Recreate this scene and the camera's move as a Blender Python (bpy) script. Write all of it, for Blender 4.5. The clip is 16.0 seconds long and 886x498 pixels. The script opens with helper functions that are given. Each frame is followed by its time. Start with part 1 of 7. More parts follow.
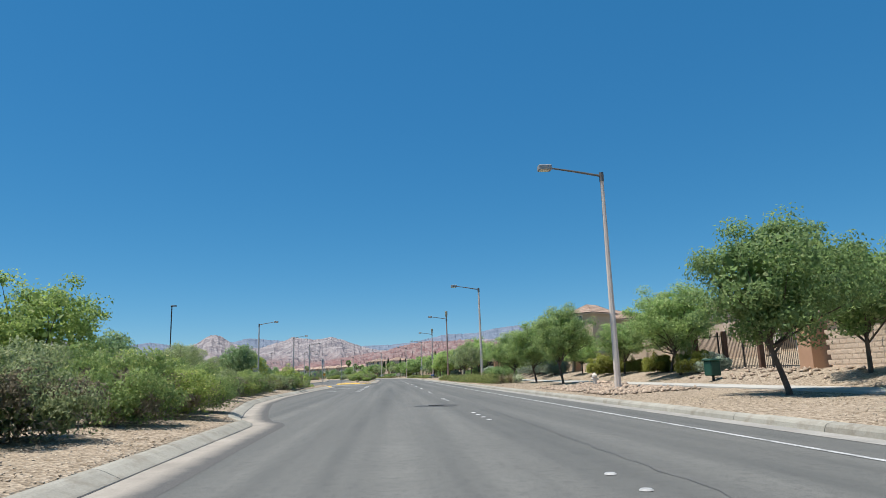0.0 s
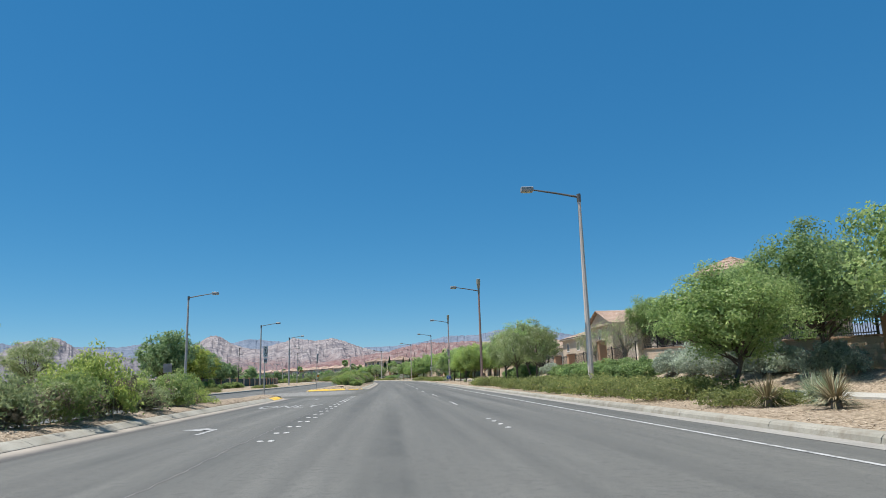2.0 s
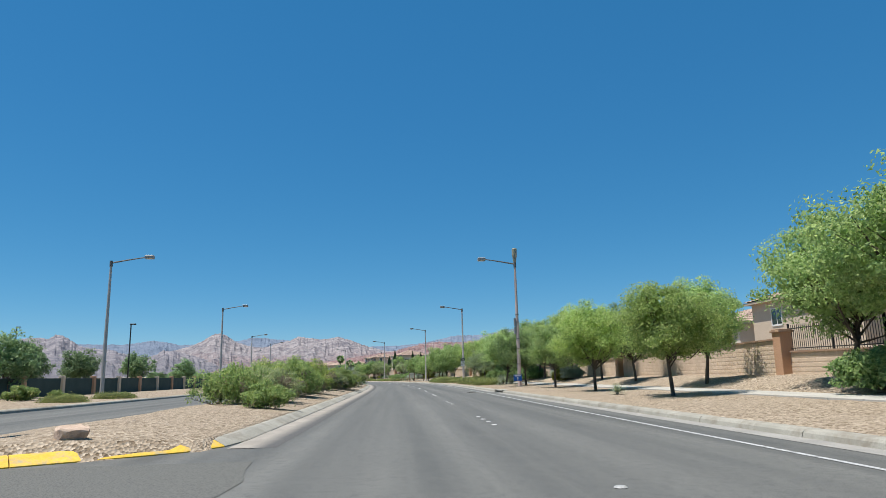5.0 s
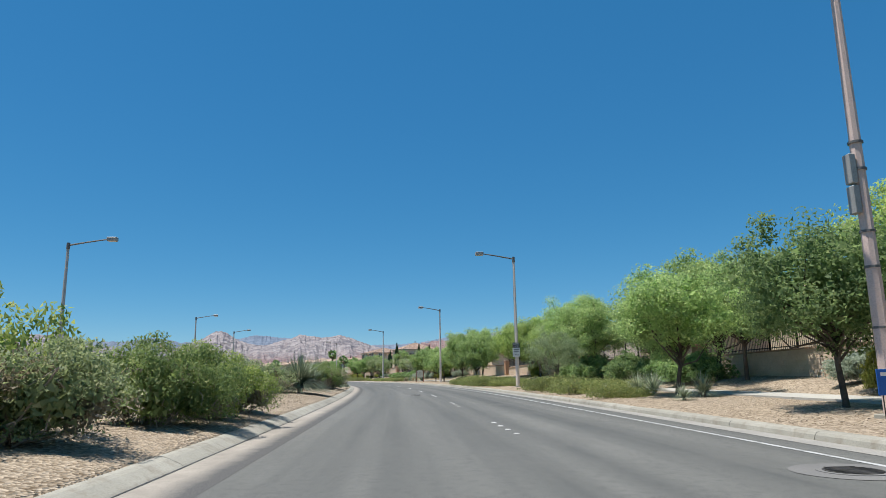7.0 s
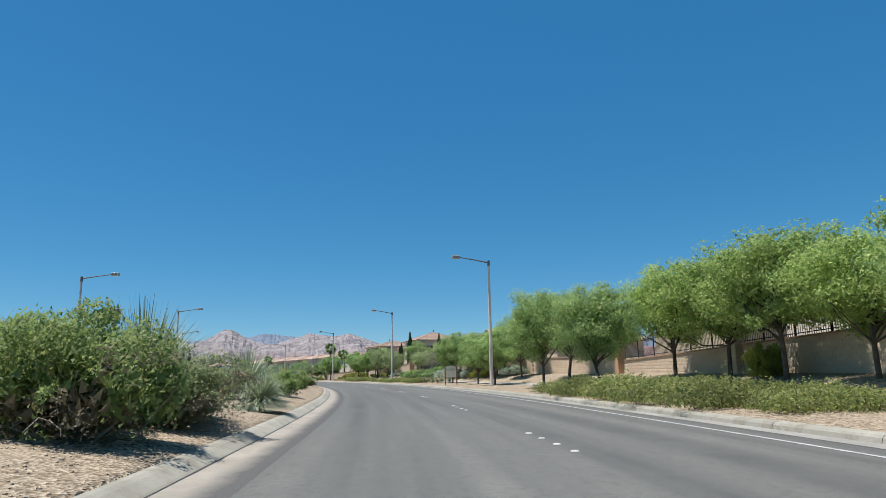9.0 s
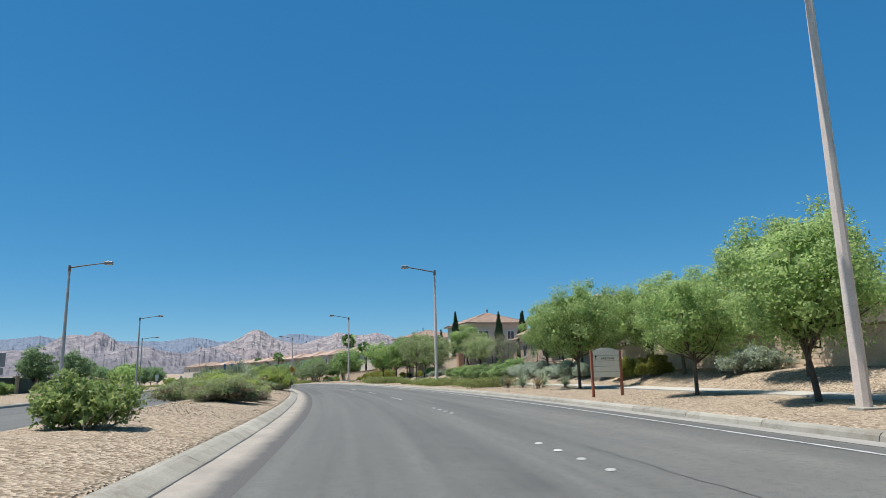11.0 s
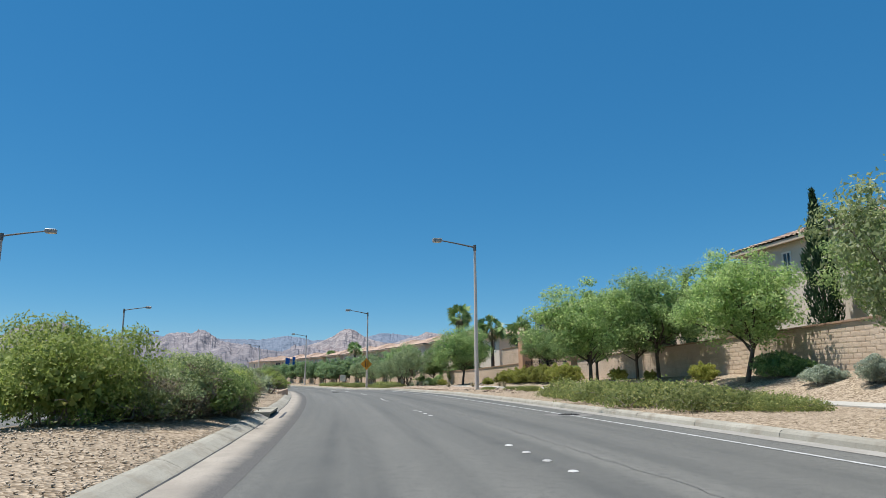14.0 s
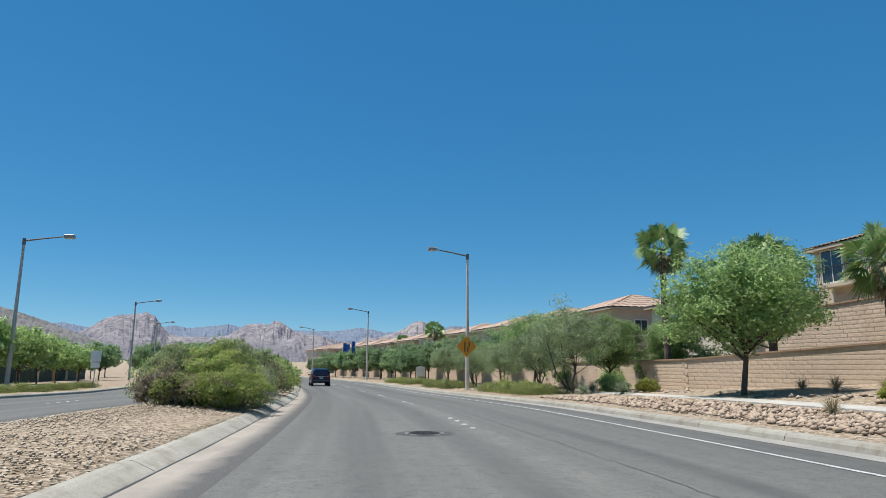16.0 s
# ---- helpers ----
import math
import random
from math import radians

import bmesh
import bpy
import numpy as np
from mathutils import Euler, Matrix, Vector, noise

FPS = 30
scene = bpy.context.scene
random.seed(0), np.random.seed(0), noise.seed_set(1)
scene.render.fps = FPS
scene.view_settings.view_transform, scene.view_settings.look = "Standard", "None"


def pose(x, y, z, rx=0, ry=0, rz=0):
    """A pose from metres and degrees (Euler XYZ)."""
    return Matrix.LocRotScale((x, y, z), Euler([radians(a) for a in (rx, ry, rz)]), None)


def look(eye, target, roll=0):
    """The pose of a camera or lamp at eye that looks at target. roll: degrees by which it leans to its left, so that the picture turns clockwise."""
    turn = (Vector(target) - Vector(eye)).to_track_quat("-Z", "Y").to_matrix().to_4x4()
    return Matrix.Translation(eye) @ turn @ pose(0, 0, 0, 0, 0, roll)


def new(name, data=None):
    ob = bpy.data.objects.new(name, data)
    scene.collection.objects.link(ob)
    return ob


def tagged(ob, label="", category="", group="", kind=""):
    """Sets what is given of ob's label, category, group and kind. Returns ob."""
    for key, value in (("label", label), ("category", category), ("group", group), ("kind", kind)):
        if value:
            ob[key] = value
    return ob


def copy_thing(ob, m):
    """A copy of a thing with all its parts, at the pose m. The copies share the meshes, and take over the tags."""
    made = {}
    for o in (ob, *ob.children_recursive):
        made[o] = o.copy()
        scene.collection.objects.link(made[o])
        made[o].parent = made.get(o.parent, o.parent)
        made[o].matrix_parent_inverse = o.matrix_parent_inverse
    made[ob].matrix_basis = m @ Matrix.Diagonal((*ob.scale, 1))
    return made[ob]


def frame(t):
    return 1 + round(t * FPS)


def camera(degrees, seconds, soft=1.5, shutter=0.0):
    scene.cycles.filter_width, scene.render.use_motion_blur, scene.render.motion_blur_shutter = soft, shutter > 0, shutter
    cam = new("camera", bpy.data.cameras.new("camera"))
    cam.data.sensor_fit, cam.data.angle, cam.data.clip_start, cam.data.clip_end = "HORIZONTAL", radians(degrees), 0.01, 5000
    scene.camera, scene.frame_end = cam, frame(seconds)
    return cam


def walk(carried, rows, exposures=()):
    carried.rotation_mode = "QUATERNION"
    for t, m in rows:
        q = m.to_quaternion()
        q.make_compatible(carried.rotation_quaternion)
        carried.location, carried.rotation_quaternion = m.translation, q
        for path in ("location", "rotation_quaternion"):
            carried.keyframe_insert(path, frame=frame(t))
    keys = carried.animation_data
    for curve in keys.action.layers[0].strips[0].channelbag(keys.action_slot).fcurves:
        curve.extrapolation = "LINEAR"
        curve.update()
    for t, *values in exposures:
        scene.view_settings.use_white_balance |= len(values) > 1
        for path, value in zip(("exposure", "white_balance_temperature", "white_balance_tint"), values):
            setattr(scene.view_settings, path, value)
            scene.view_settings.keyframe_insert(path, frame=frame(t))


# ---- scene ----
cam = camera(67.8, 16.0, soft=0.8)
# seconds, eye, (yaw to the left of +y, pitch up), roll
PATH = [
    (0.0, (0.221, 0.076, 1.185), (-4.756, 10.702), -1.907),
    (0.5, (0.217, 9.600, 1.189), (-4.759, 10.658), -1.849),
    (1.0, (0.192, 19.543, 1.192), (-4.734, 10.667), -1.797),
    (1.5, (0.154, 29.542, 1.195), (-4.668, 10.765), -1.744),
    (2.0, (0.121, 39.355, 1.198), (-4.592, 10.869), -1.683),
    (2.5, (0.108, 48.967, 1.201), (-4.557, 10.974), -1.589),
    (3.0, (0.095, 58.768, 1.203), (-4.447, 11.022), -1.505),
    (3.5, (0.081, 68.794, 1.204), (-4.282, 11.015), -1.434),
    (4.0, (0.075, 78.863, 1.205), (-4.127, 11.002), -1.374),
    (4.5, (0.089, 89.129, 1.205), (-4.029, 10.965), -1.317),
    (5.0, (0.120, 99.496, 1.204), (-3.974, 10.901), -1.251),
    (5.5, (0.137, 109.819, 1.203), (-3.943, 10.846), -1.182),
    (6.0, (0.125, 119.963, 1.203), (-3.913, 10.809), -1.098),
    (6.5, (0.073, 129.895, 1.202), (-3.838, 10.804), -1.007),
    (7.0, (-0.034, 139.742, 1.202), (-3.730, 10.839), -0.919),
    (7.5, (-0.204, 149.804, 1.202), (-3.593, 10.870), -0.824),
    (8.0, (-0.444, 160.003, 1.202), (-3.404, 10.852), -0.763),
    (8.5, (-0.712, 169.967, 1.202), (-3.182, 10.819), -0.755),
    (9.0, (-1.017, 179.631, 1.202), (-2.903, 10.776), -0.812),
    (9.5, (-1.394, 189.249, 1.203), (-2.618, 10.730), -0.938),
    (10.0, (-1.918, 198.982, 1.203), (-2.227, 10.694), -1.094),
    (10.5, (-2.625, 208.879, 1.204), (-1.607, 10.677), -1.240),
    (11.0, (-3.570, 218.952, 1.205), (-0.616, 10.690), -1.296),
    (11.5, (-4.769, 229.114, 1.206), (0.774, 10.725), -1.230),
    (12.0, (-6.237, 239.239, 1.207), (2.461, 10.752), -1.078),
    (12.5, (-7.926, 249.135, 1.208), (3.935, 10.808), -0.909),
    (13.0, (-9.786, 258.819, 1.207), (4.909, 10.847), -0.777),
    (13.5, (-11.865, 268.444, 1.205), (5.918, 10.869), -0.624),
    (14.0, (-14.212, 278.357, 1.202), (7.163, 10.858), -0.390),
    (14.5, (-16.840, 288.637, 1.197), (8.702, 10.781), -0.123),
    (15.0, (-19.731, 298.938, 1.191), (10.230, 10.662), 0.102),
    (15.5, (-22.897, 308.988, 1.184), (11.851, 10.485), 0.281),
    (16.0, (-26.304, 318.660, 1.177), (13.335, 10.280), 0.416),
]


def aimed(eye, turn, roll):
    yaw, pitch = radians(turn[0]), radians(turn[1])
    way = Vector((-math.sin(yaw) * math.cos(pitch), math.cos(yaw) * math.cos(pitch), math.sin(pitch)))
    return look(eye, Vector(eye) + 10 * way, roll)


walk(cam, [(t, aimed(eye, turn, roll)) for t, eye, turn, roll in PATH])


# ---- world ----
world = bpy.data.worlds.new("sky")
scene.world = world
world.use_nodes = True
wn = world.node_tree
sky = wn.nodes.new("ShaderNodeTexSky")
sky.sky_type = "NISHITA"
sky.sun_disc = False
SUN_EL, SUN_AZ = radians(72), radians(-92)   # azimuth from +y, clockwise to the right
sky.sun_elevation = SUN_EL
sky.sun_rotation = SUN_AZ
sky.altitude = 1800
sky.air_density = 0.9
sky.dust_density = 0.0
sky.ozone_density = 4.0
sky_tone = wn.nodes.new("ShaderNodeHueSaturation")
sky_tone.inputs["Hue"].default_value = 0.488
sky_tone.inputs["Saturation"].default_value = 1.25
sky_tone.inputs["Value"].default_value = 1.0
wn.links.new(sky.outputs[0], sky_tone.inputs["Color"])
airlight = wn.nodes.new("ShaderNodeMix")     # desert dust evens the blue from zenith to horizon
airlight.data_type = "RGBA"
airlight.inputs[0].default_value = 0.45
dust = wn.nodes.new("ShaderNodeMix")         # teal near the horizon, deeper blue overhead
dust.data_type = "RGBA"
dust.inputs[6].default_value = (0.27, 1.92, 3.66, 1)
dust.inputs[7].default_value = (0.25, 1.76, 4.12, 1)
up = wn.nodes.new("ShaderNodeSeparateXYZ")
wn.links.new(wn.nodes.new("ShaderNodeTexCoord").outputs["Generated"], up.inputs[0])
rise = wn.nodes.new("ShaderNodeMapRange")
rise.interpolation_type = "SMOOTHSTEP"
rise.inputs["From Min"].default_value, rise.inputs["From Max"].default_value = 0.0, 0.45
wn.links.new(up.outputs[2], rise.inputs["Value"])
wn.links.new(rise.outputs[0], dust.inputs[0])
wn.links.new(dust.outputs[2], airlight.inputs[7])
wn.links.new(sky_tone.outputs[0], airlight.inputs[6])
wn.links.new(airlight.outputs[2], wn.nodes["Background"].inputs[0])
wn.nodes["Background"].inputs[1].default_value = 0.095
sun = new("sun", bpy.data.lights.new("sun", "SUN"))
sun.data.energy = 5.0
sun.data.angle = radians(0.53)
sun.data.color = (1.0, 0.96, 0.915)
to_sun = Vector((math.sin(SUN_AZ) * math.cos(SUN_EL), math.cos(SUN_AZ) * math.cos(SUN_EL), math.sin(SUN_EL)))
sun.matrix_world = look(to_sun * 200, (0, 0, 0))
scene.view_settings.exposure = 0.4


# ---- the line of the road: s metres along it, d metres to its right ----
LINE_S = np.arange(-80.0, 760.0, 1.0)
_bend = np.radians(np.interp(LINE_S, [140, 210, 365, 420], [0, 0.13, 0.13, 0.10]))
LINE_TH = radians(0.2) + np.concatenate([[0], np.cumsum((_bend[1:] + _bend[:-1]) / 2)])
_mid = (LINE_TH[1:] + LINE_TH[:-1]) / 2
LINE_X = 2.82 + np.concatenate([[0], np.cumsum(-np.sin(_mid))])
LINE_Y = -80 + np.concatenate([[0], np.cumsum(np.cos(_mid))])


def heading(s):
    return float(np.interp(s, LINE_S, LINE_TH))


def xy(s, d):
    th = heading(s)
    return float(np.interp(s, LINE_S, LINE_X)) + d * math.cos(th), float(np.interp(s, LINE_S, LINE_Y)) + d * math.sin(th)


def ramp(v, xs, ys):
    return float(np.interp(v, xs, ys))


def edge_d(s):
    """The white edge line."""
    return ramp(s, [0, 90, 140, 190, 240, 275, 309, 330, 400], [3.5, 3.55, 3.9, 4.2, 4.3, 4.0, 3.5, 3.2, 3.0])


def kerb_r(s):
    """The foot of the right kerb."""
    return ramp(s, [0, 150, 190, 245, 281, 325], [4.95, 5.0, 5.3, 5.3, 5.1, 4.62])


def kerb_l(s):
    """The foot of the median kerb, with the turn pocket swinging in between."""
    return ramp(s, [0, 12, 17.5, 18.7, 19.6, 22, 26, 34, 44, 60, 84, 110, 125, 190, 215, 240, 280, 309, 330], [-5.45, -5.75, -5.85, -5.9, -6.45, -7.0, -7.7, -8.9, -9.5, -9.6, -9.3, -5.1, -5.05, -5.05, -4.85, -4.88, -5.08, -5.27, -5.4])


def dip(s):
    """The whole street drops a little in the bend."""
    return ramp(s, [322, 345, 371, 425, 600], [0, -0.16, -0.58, -0.78, -1.0])


def lane_d(s):
    """The line of markers between the lanes."""
    return ramp(s, [0, 20, 55, 80, 92, 140, 190, 240, 253, 278, 312, 330], [0.15, 0.18, 0.36, 0.46, 0.27, 0.31, 0.32, 0.34, 0.07, -0.04, -0.65, -0.5])


def median_far(s):
    return ramp(s, [0, 60, 112, 300, 350], [-12.0, -12.0, -10.8, -10.3, -10.0])


OPP_FAR = -18.9


def height(s, d):
    """The lie of the land."""
    return level(s, d) + dip(s)


def level(s, d):
    """The lie of the land above the street's own fall."""
    if d >= kerb_r(s) + 0.12:
        k = kerb_r(s)
        lift = ramp(s, [-20, 30, 60, 95, 120, 150, 190, 250, 300, 330, 345, 365, 400], [0.9, 0.95, 1.0, 1.5, 1.0, 0.9, 1.0, 1.2, 1.3, 0.8, 0.7, 0.35, 0.3])
        return ramp(d, [k + 0.1, 8.5, 10.0, 11.6, 13.5, 15.5, 17, 24, 60, 160, 400], [0.15, 0.27, 0.31, 0.33, 0.33 + (lift - 0.33) * 0.75, lift, lift + 0.15, lift + 1.4, lift + 2.6, 3.0, 0.5])
    if d > kerb_l(s) - 0.35:
        return -0.06
    m = median_far(s)
    if 85.2 < s < 108.6 + (d + 11) * 0.58 and d > OPP_FAR:
        return -0.06
    if d > m + 0.3:
        k = kerb_l(s) - 0.35
        u = (k - d) / max(k - m, 0.1)
        return 0.15 + ramp(s, [110, 150, 200, 300, 335], [0.16, 0.29, 0.29, 0.26, 0.18]) * math.sin(math.pi * min(max(u, 0), 1))
    if d > OPP_FAR:
        return -0.06
    return ramp(d, [-400, -150, -60, -30, OPP_FAR], [-0.2, 0, 0.3, 0.25, 0.15])


# ---- making things ----
def link_mesh(name, verts, faces, material, parent=None, smooth=False):
    me = bpy.data.meshes.new(name)
    me.from_pydata(verts, [], faces)
    me.update()
    if smooth:
        me.polygons.foreach_set("use_smooth", [True] * len(me.polygons))
    me.materials.append(material)
    ob = new(name, me)
    ob.parent = parent
    return ob


def part(name, bm, material, parent=None, label="", smooth=False):
    me = bpy.data.meshes.new(name)
    bm.to_mesh(me)
    bm.free()
    if smooth:
        me.polygons.foreach_set("use_smooth", [True] * len(me.polygons))
    me.materials.append(material)
    ob = new(name, me)
    ob.parent = parent
    return tagged(ob, label) if label else ob


def empty(name, s=None, d=0.0, z=None, turn=0.0, m=None):
    ob = new(name)
    if m is not None:
        ob.matrix_world = m
    elif s is not None:
        ob.matrix_world = spot(s, d, z, turn)
    return ob


def spot(s, d, z=None, turn=0.0):
    """The pose of a thing that stands at s, d: its y looks along the road."""
    x, y = xy(s, d)
    return pose(x, y, height(s, d) if z is None else z, 0, 0, math.degrees(heading(s)) + turn)


def box(bm, x0, x1, y0, y1, z0, z1, bevel=0.0):
    vs = [bm.verts.new(p) for p in ((x0, y0, z0), (x1, y0, z0), (x1, y1, z0), (x0, y1, z0), (x0, y0, z1), (x1, y0, z1), (x1, y1, z1), (x0, y1, z1))]
    fs = [bm.faces.new([vs[i] for i in f]) for f in ((3, 2, 1, 0), (4, 5, 6, 7), (0, 1, 5, 4), (1, 2, 6, 5), (2, 3, 7, 6), (3, 0, 4, 7))]
    if bevel:
        es = list({e for f in fs for e in f.edges})
        bmesh.ops.bevel(bm, geom=es, offset=bevel, segments=1, affect="EDGES")
    return vs


def boxed(*a, bevel=0.0):
    bm = bmesh.new()
    box(bm, *a, bevel=bevel)
    return bm


def tube(bm, pts, radii, n=8, cap=True, square=False):
    """A tapered tube through points."""
    rings = []
    pts = [Vector(p) for p in pts]
    for i, p in enumerate(pts):
        t = (pts[min(i + 1, len(pts) - 1)] - pts[max(i - 1, 0)]).normalized()
        a = t.orthogonal().normalized() if abs(t.z) < 0.999 else Vector((1, 0, 0))
        if abs(t.z) >= 0.95:
            a = (Vector((1, 0, 0)) - t * t.x).normalized()
        b = t.cross(a)
        off = math.pi / 4 if square else 0
        rings.append([bm.verts.new(p + float(radii[i]) * (math.cos(off + 2 * math.pi * k / n) * a + math.sin(off + 2 * math.pi * k / n) * b)) for k in range(n)])
    for r0, r1 in zip(rings, rings[1:]):
        for k in range(n):
            bm.faces.new((r0[k], r0[(k + 1) % n], r1[(k + 1) % n], r1[k]))
    if cap:
        bm.faces.new(rings[0][::-1])
        bm.faces.new(rings[-1])


def disc(bm, r, z, n=20, cx=0, cy=0):
    bm.faces.new([bm.verts.new((cx + r * math.cos(2 * math.pi * k / n), cy + r * math.sin(2 * math.pi * k / n), z)) for k in range(n)])


def leaves(centers, sizes, rng, aspect=0.55, up=None, spread=1.0, out=None):
    """Leaf blades as small pointed triangles: vertex and face lists. up: a direction that the blades follow, one each; out: one that they face."""
    n = len(centers)
    if out is not None:
        q = out + spread * rng.normal(size=(n, 3))
        a = np.cross(q, rng.normal(size=(n, 3)))
        a[:, 2] += 0.35 * np.linalg.norm(a, axis=1)
    elif up is None:
        a = rng.normal(size=(n, 3))
        a[:, 2] = a[:, 2] * 0.6
    else:
        a = up + spread * rng.normal(size=(n, 3))
    a /= np.linalg.norm(a, axis=1)[:, None] + 1e-9
    b = np.cross(a, rng.normal(size=(n, 3)) if out is None else q)
    b /= np.linalg.norm(b, axis=1)[:, None] + 1e-9
    L = sizes[:, None]
    W = L * aspect * 0.5
    v = np.stack([centers - b * W, centers + b * W, centers + a * L], 1).reshape(-1, 3)
    return v, np.arange(3 * n).reshape(-1, 3)


def leaf_mesh(name, v, f, material, parent=None):
    me = bpy.data.meshes.new(name)
    me.vertices.add(len(v))
    me.vertices.foreach_set("co", np.asarray(v, np.float32).ravel())
    me.loops.add(f.size)
    me.loops.foreach_set("vertex_index", f.ravel().astype(np.int32))
    me.polygons.add(len(f))
    me.polygons.foreach_set("loop_start", np.arange(0, f.size, f.shape[1], dtype=np.int32))
    me.polygons.foreach_set("loop_total", np.full(len(f), f.shape[1], np.int32))
    me.update(calc_edges=True)
    me.materials.append(material)
    ob = new(name, me)
    ob.parent = parent
    return ob


# ---- materials ----
def material(name, build, rough=0.8, metal=0.0, spec=0.3):
    m = bpy.data.materials.new(name)
    m.use_nodes = True
    nt = m.node_tree
    b = nt.nodes["Principled BSDF"]
    b.inputs["Roughness"].default_value = rough
    b.inputs["Metallic"].default_value = metal
    b.inputs["Specular IOR Level"].default_value = spec
    build(nt, b)
    return m


def node(nt, kind, **sets):
    n = nt.nodes.new(kind)
    for k, v in sets.items():
        if k in n.inputs:
            n.inputs[k].default_value = v
    return n


def noise_of(nt, scale, detail=4.0, rough=0.6, stretch=None, world_space=False):
    co = nt.nodes.new("ShaderNodeTexCoord")
    out = co.outputs["Object"]
    if world_space:
        out = nt.nodes.new("ShaderNodeNewGeometry").outputs["Position"]
    if stretch:
        mp = nt.nodes.new("ShaderNodeMapping")
        mp.inputs["Scale"].default_value = stretch
        nt.links.new(out, mp.inputs[0])
        out = mp.outputs[0]
    n = node(nt, "ShaderNodeTexNoise", Scale=scale, Detail=detail, Roughness=rough)
    nt.links.new(out, n.inputs["Vector"])
    return n.outputs["Fac"]


def blend(nt, fac, a, b, low=0.3, high=0.7):
    r = nt.nodes.new("ShaderNodeMapRange")
    r.inputs["From Min"].default_value, r.inputs["From Max"].default_value = low, high
    nt.links.new(fac, r.inputs["Value"])
    m = nt.nodes.new("ShaderNodeMix")
    m.data_type = "RGBA"
    nt.links.new(r.outputs[0], m.inputs["Factor"])
    for sock, v in ((m.inputs[6], a), (m.inputs[7], b)):
        if isinstance(v, tuple):
            sock.default_value = (*v, 1)
        else:
            nt.links.new(v, sock)
    return m.outputs[2]


def bump(nt, b, fac, strength, distance=0.02):
    n = nt.nodes.new("ShaderNodeBump")
    n.inputs["Strength"].default_value = strength
    n.inputs["Distance"].default_value = distance
    nt.links.new(fac, n.inputs["Height"])
    nt.links.new(n.outputs[0], b.inputs["Normal"])


def plain(name, c0, c1, coarse=0.6, fine=30.0, rough=0.8, metal=0.0, relief=0.3, spec=0.3, island=0.0, each=0.0, stain=None):
    """A surface with broad patches, fine grain and relief."""
    def build(nt, b):
        col = blend(nt, noise_of(nt, coarse, 3), c0, c1, 0.35, 0.65)
        grain = noise_of(nt, fine, 4, 0.7)
        dark = tuple(v * 0.72 for v in c0)
        col2 = blend(nt, grain, dark, col, 0.2, 0.55)
        if stain:
            col2 = blend(nt, noise_of(nt, coarse * 2.3, 6, 0.75), stain, col2, 0.36, 0.5)
        if island or each:
            src = nt.nodes.new("ShaderNodeNewGeometry").outputs["Random Per Island"] if island else nt.nodes.new("ShaderNodeObjectInfo").outputs["Random"]
            hsv = nt.nodes.new("ShaderNodeHueSaturation")
            mr = nt.nodes.new("ShaderNodeMapRange")
            w = island or each
            mr.inputs["To Min"].default_value, mr.inputs["To Max"].default_value = 1 - w, 1 + w
            nt.links.new(src, mr.inputs["Value"])
            nt.links.new(mr.outputs[0], hsv.inputs["Value"])
            nt.links.new(col2, hsv.inputs["Color"])
            col2 = hsv.outputs[0]
        nt.links.new(col2, b.inputs["Base Color"])
        bump(nt, b, grain, relief, 0.01)
    return material(name, build, rough, metal, spec)


def foliage(name, c0, c1, c2, gloss=0.6, thru=0.6):
    """Leaves: each blade has its own tone; light comes through them."""
    def build(nt, b):
        rnd = nt.nodes.new("ShaderNodeNewGeometry").outputs["Random Per Island"]
        col = blend(nt, rnd, c0, c1, 0.0, 0.8)
        col = blend(nt, rnd, col, c2, 0.82, 1.0)
        col = blend(nt, noise_of(nt, 1.3, 2), col, c0, 0.5, 0.8)
        hsv = nt.nodes.new("ShaderNodeHueSaturation")
        mr = nt.nodes.new("ShaderNodeMapRange")
        mr.inputs["To Min"].default_value, mr.inputs["To Max"].default_value = 0.8, 1.2
        nt.links.new(nt.nodes.new("ShaderNodeObjectInfo").outputs["Random"], mr.inputs["Value"])
        nt.links.new(mr.outputs[0], hsv.inputs["Value"])
        nt.links.new(col, hsv.inputs["Color"])
        nt.links.new(hsv.outputs[0], b.inputs["Base Color"])
        t = nt.nodes.new("ShaderNodeBsdfTranslucent")
        nt.links.new(hsv.outputs[0], t.inputs["Color"])
        mix = nt.nodes.new("ShaderNodeMixShader")
        mix.inputs[0].default_value = thru
        out = nt.nodes["Material Output"]
        nt.links.new(b.outputs[0], mix.inputs[1])
        nt.links.new(t.outputs[0], mix.inputs[2])
        nt.links.new(mix.outputs[0], out.inputs[0])
    return material(name, build, gloss, 0, 0.35)


def gravel_build(nt, b):
    co = nt.nodes.new("ShaderNodeNewGeometry").outputs["Position"]
    cell = node(nt, "ShaderNodeTexVoronoi", Scale=17.0)
    nt.links.new(co, cell.inputs["Vector"])
    sep = nt.nodes.new("ShaderNodeSeparateColor")
    nt.links.new(cell.outputs["Color"], sep.inputs[0])
    col = blend(nt, sep.outputs[0], (0.149, 0.110, 0.070), (0.477, 0.391, 0.291), 0.0, 1.0)
    col = blend(nt, noise_of(nt, 0.35, 4, world_space=True), col, (0.343, 0.278, 0.204), 0.5, 0.85)
    col = blend(nt, noise_of(nt, 2.2, 5, 0.7, world_space=True), (0.276, 0.212, 0.144), col, 0.22, 0.42)
    nt.links.new(col, b.inputs["Base Color"])
    bump(nt, b, cell.outputs["Distance"], 0.9, 0.05)


GRAVEL = material("desert gravel", gravel_build, 0.95, 0, 0.1)


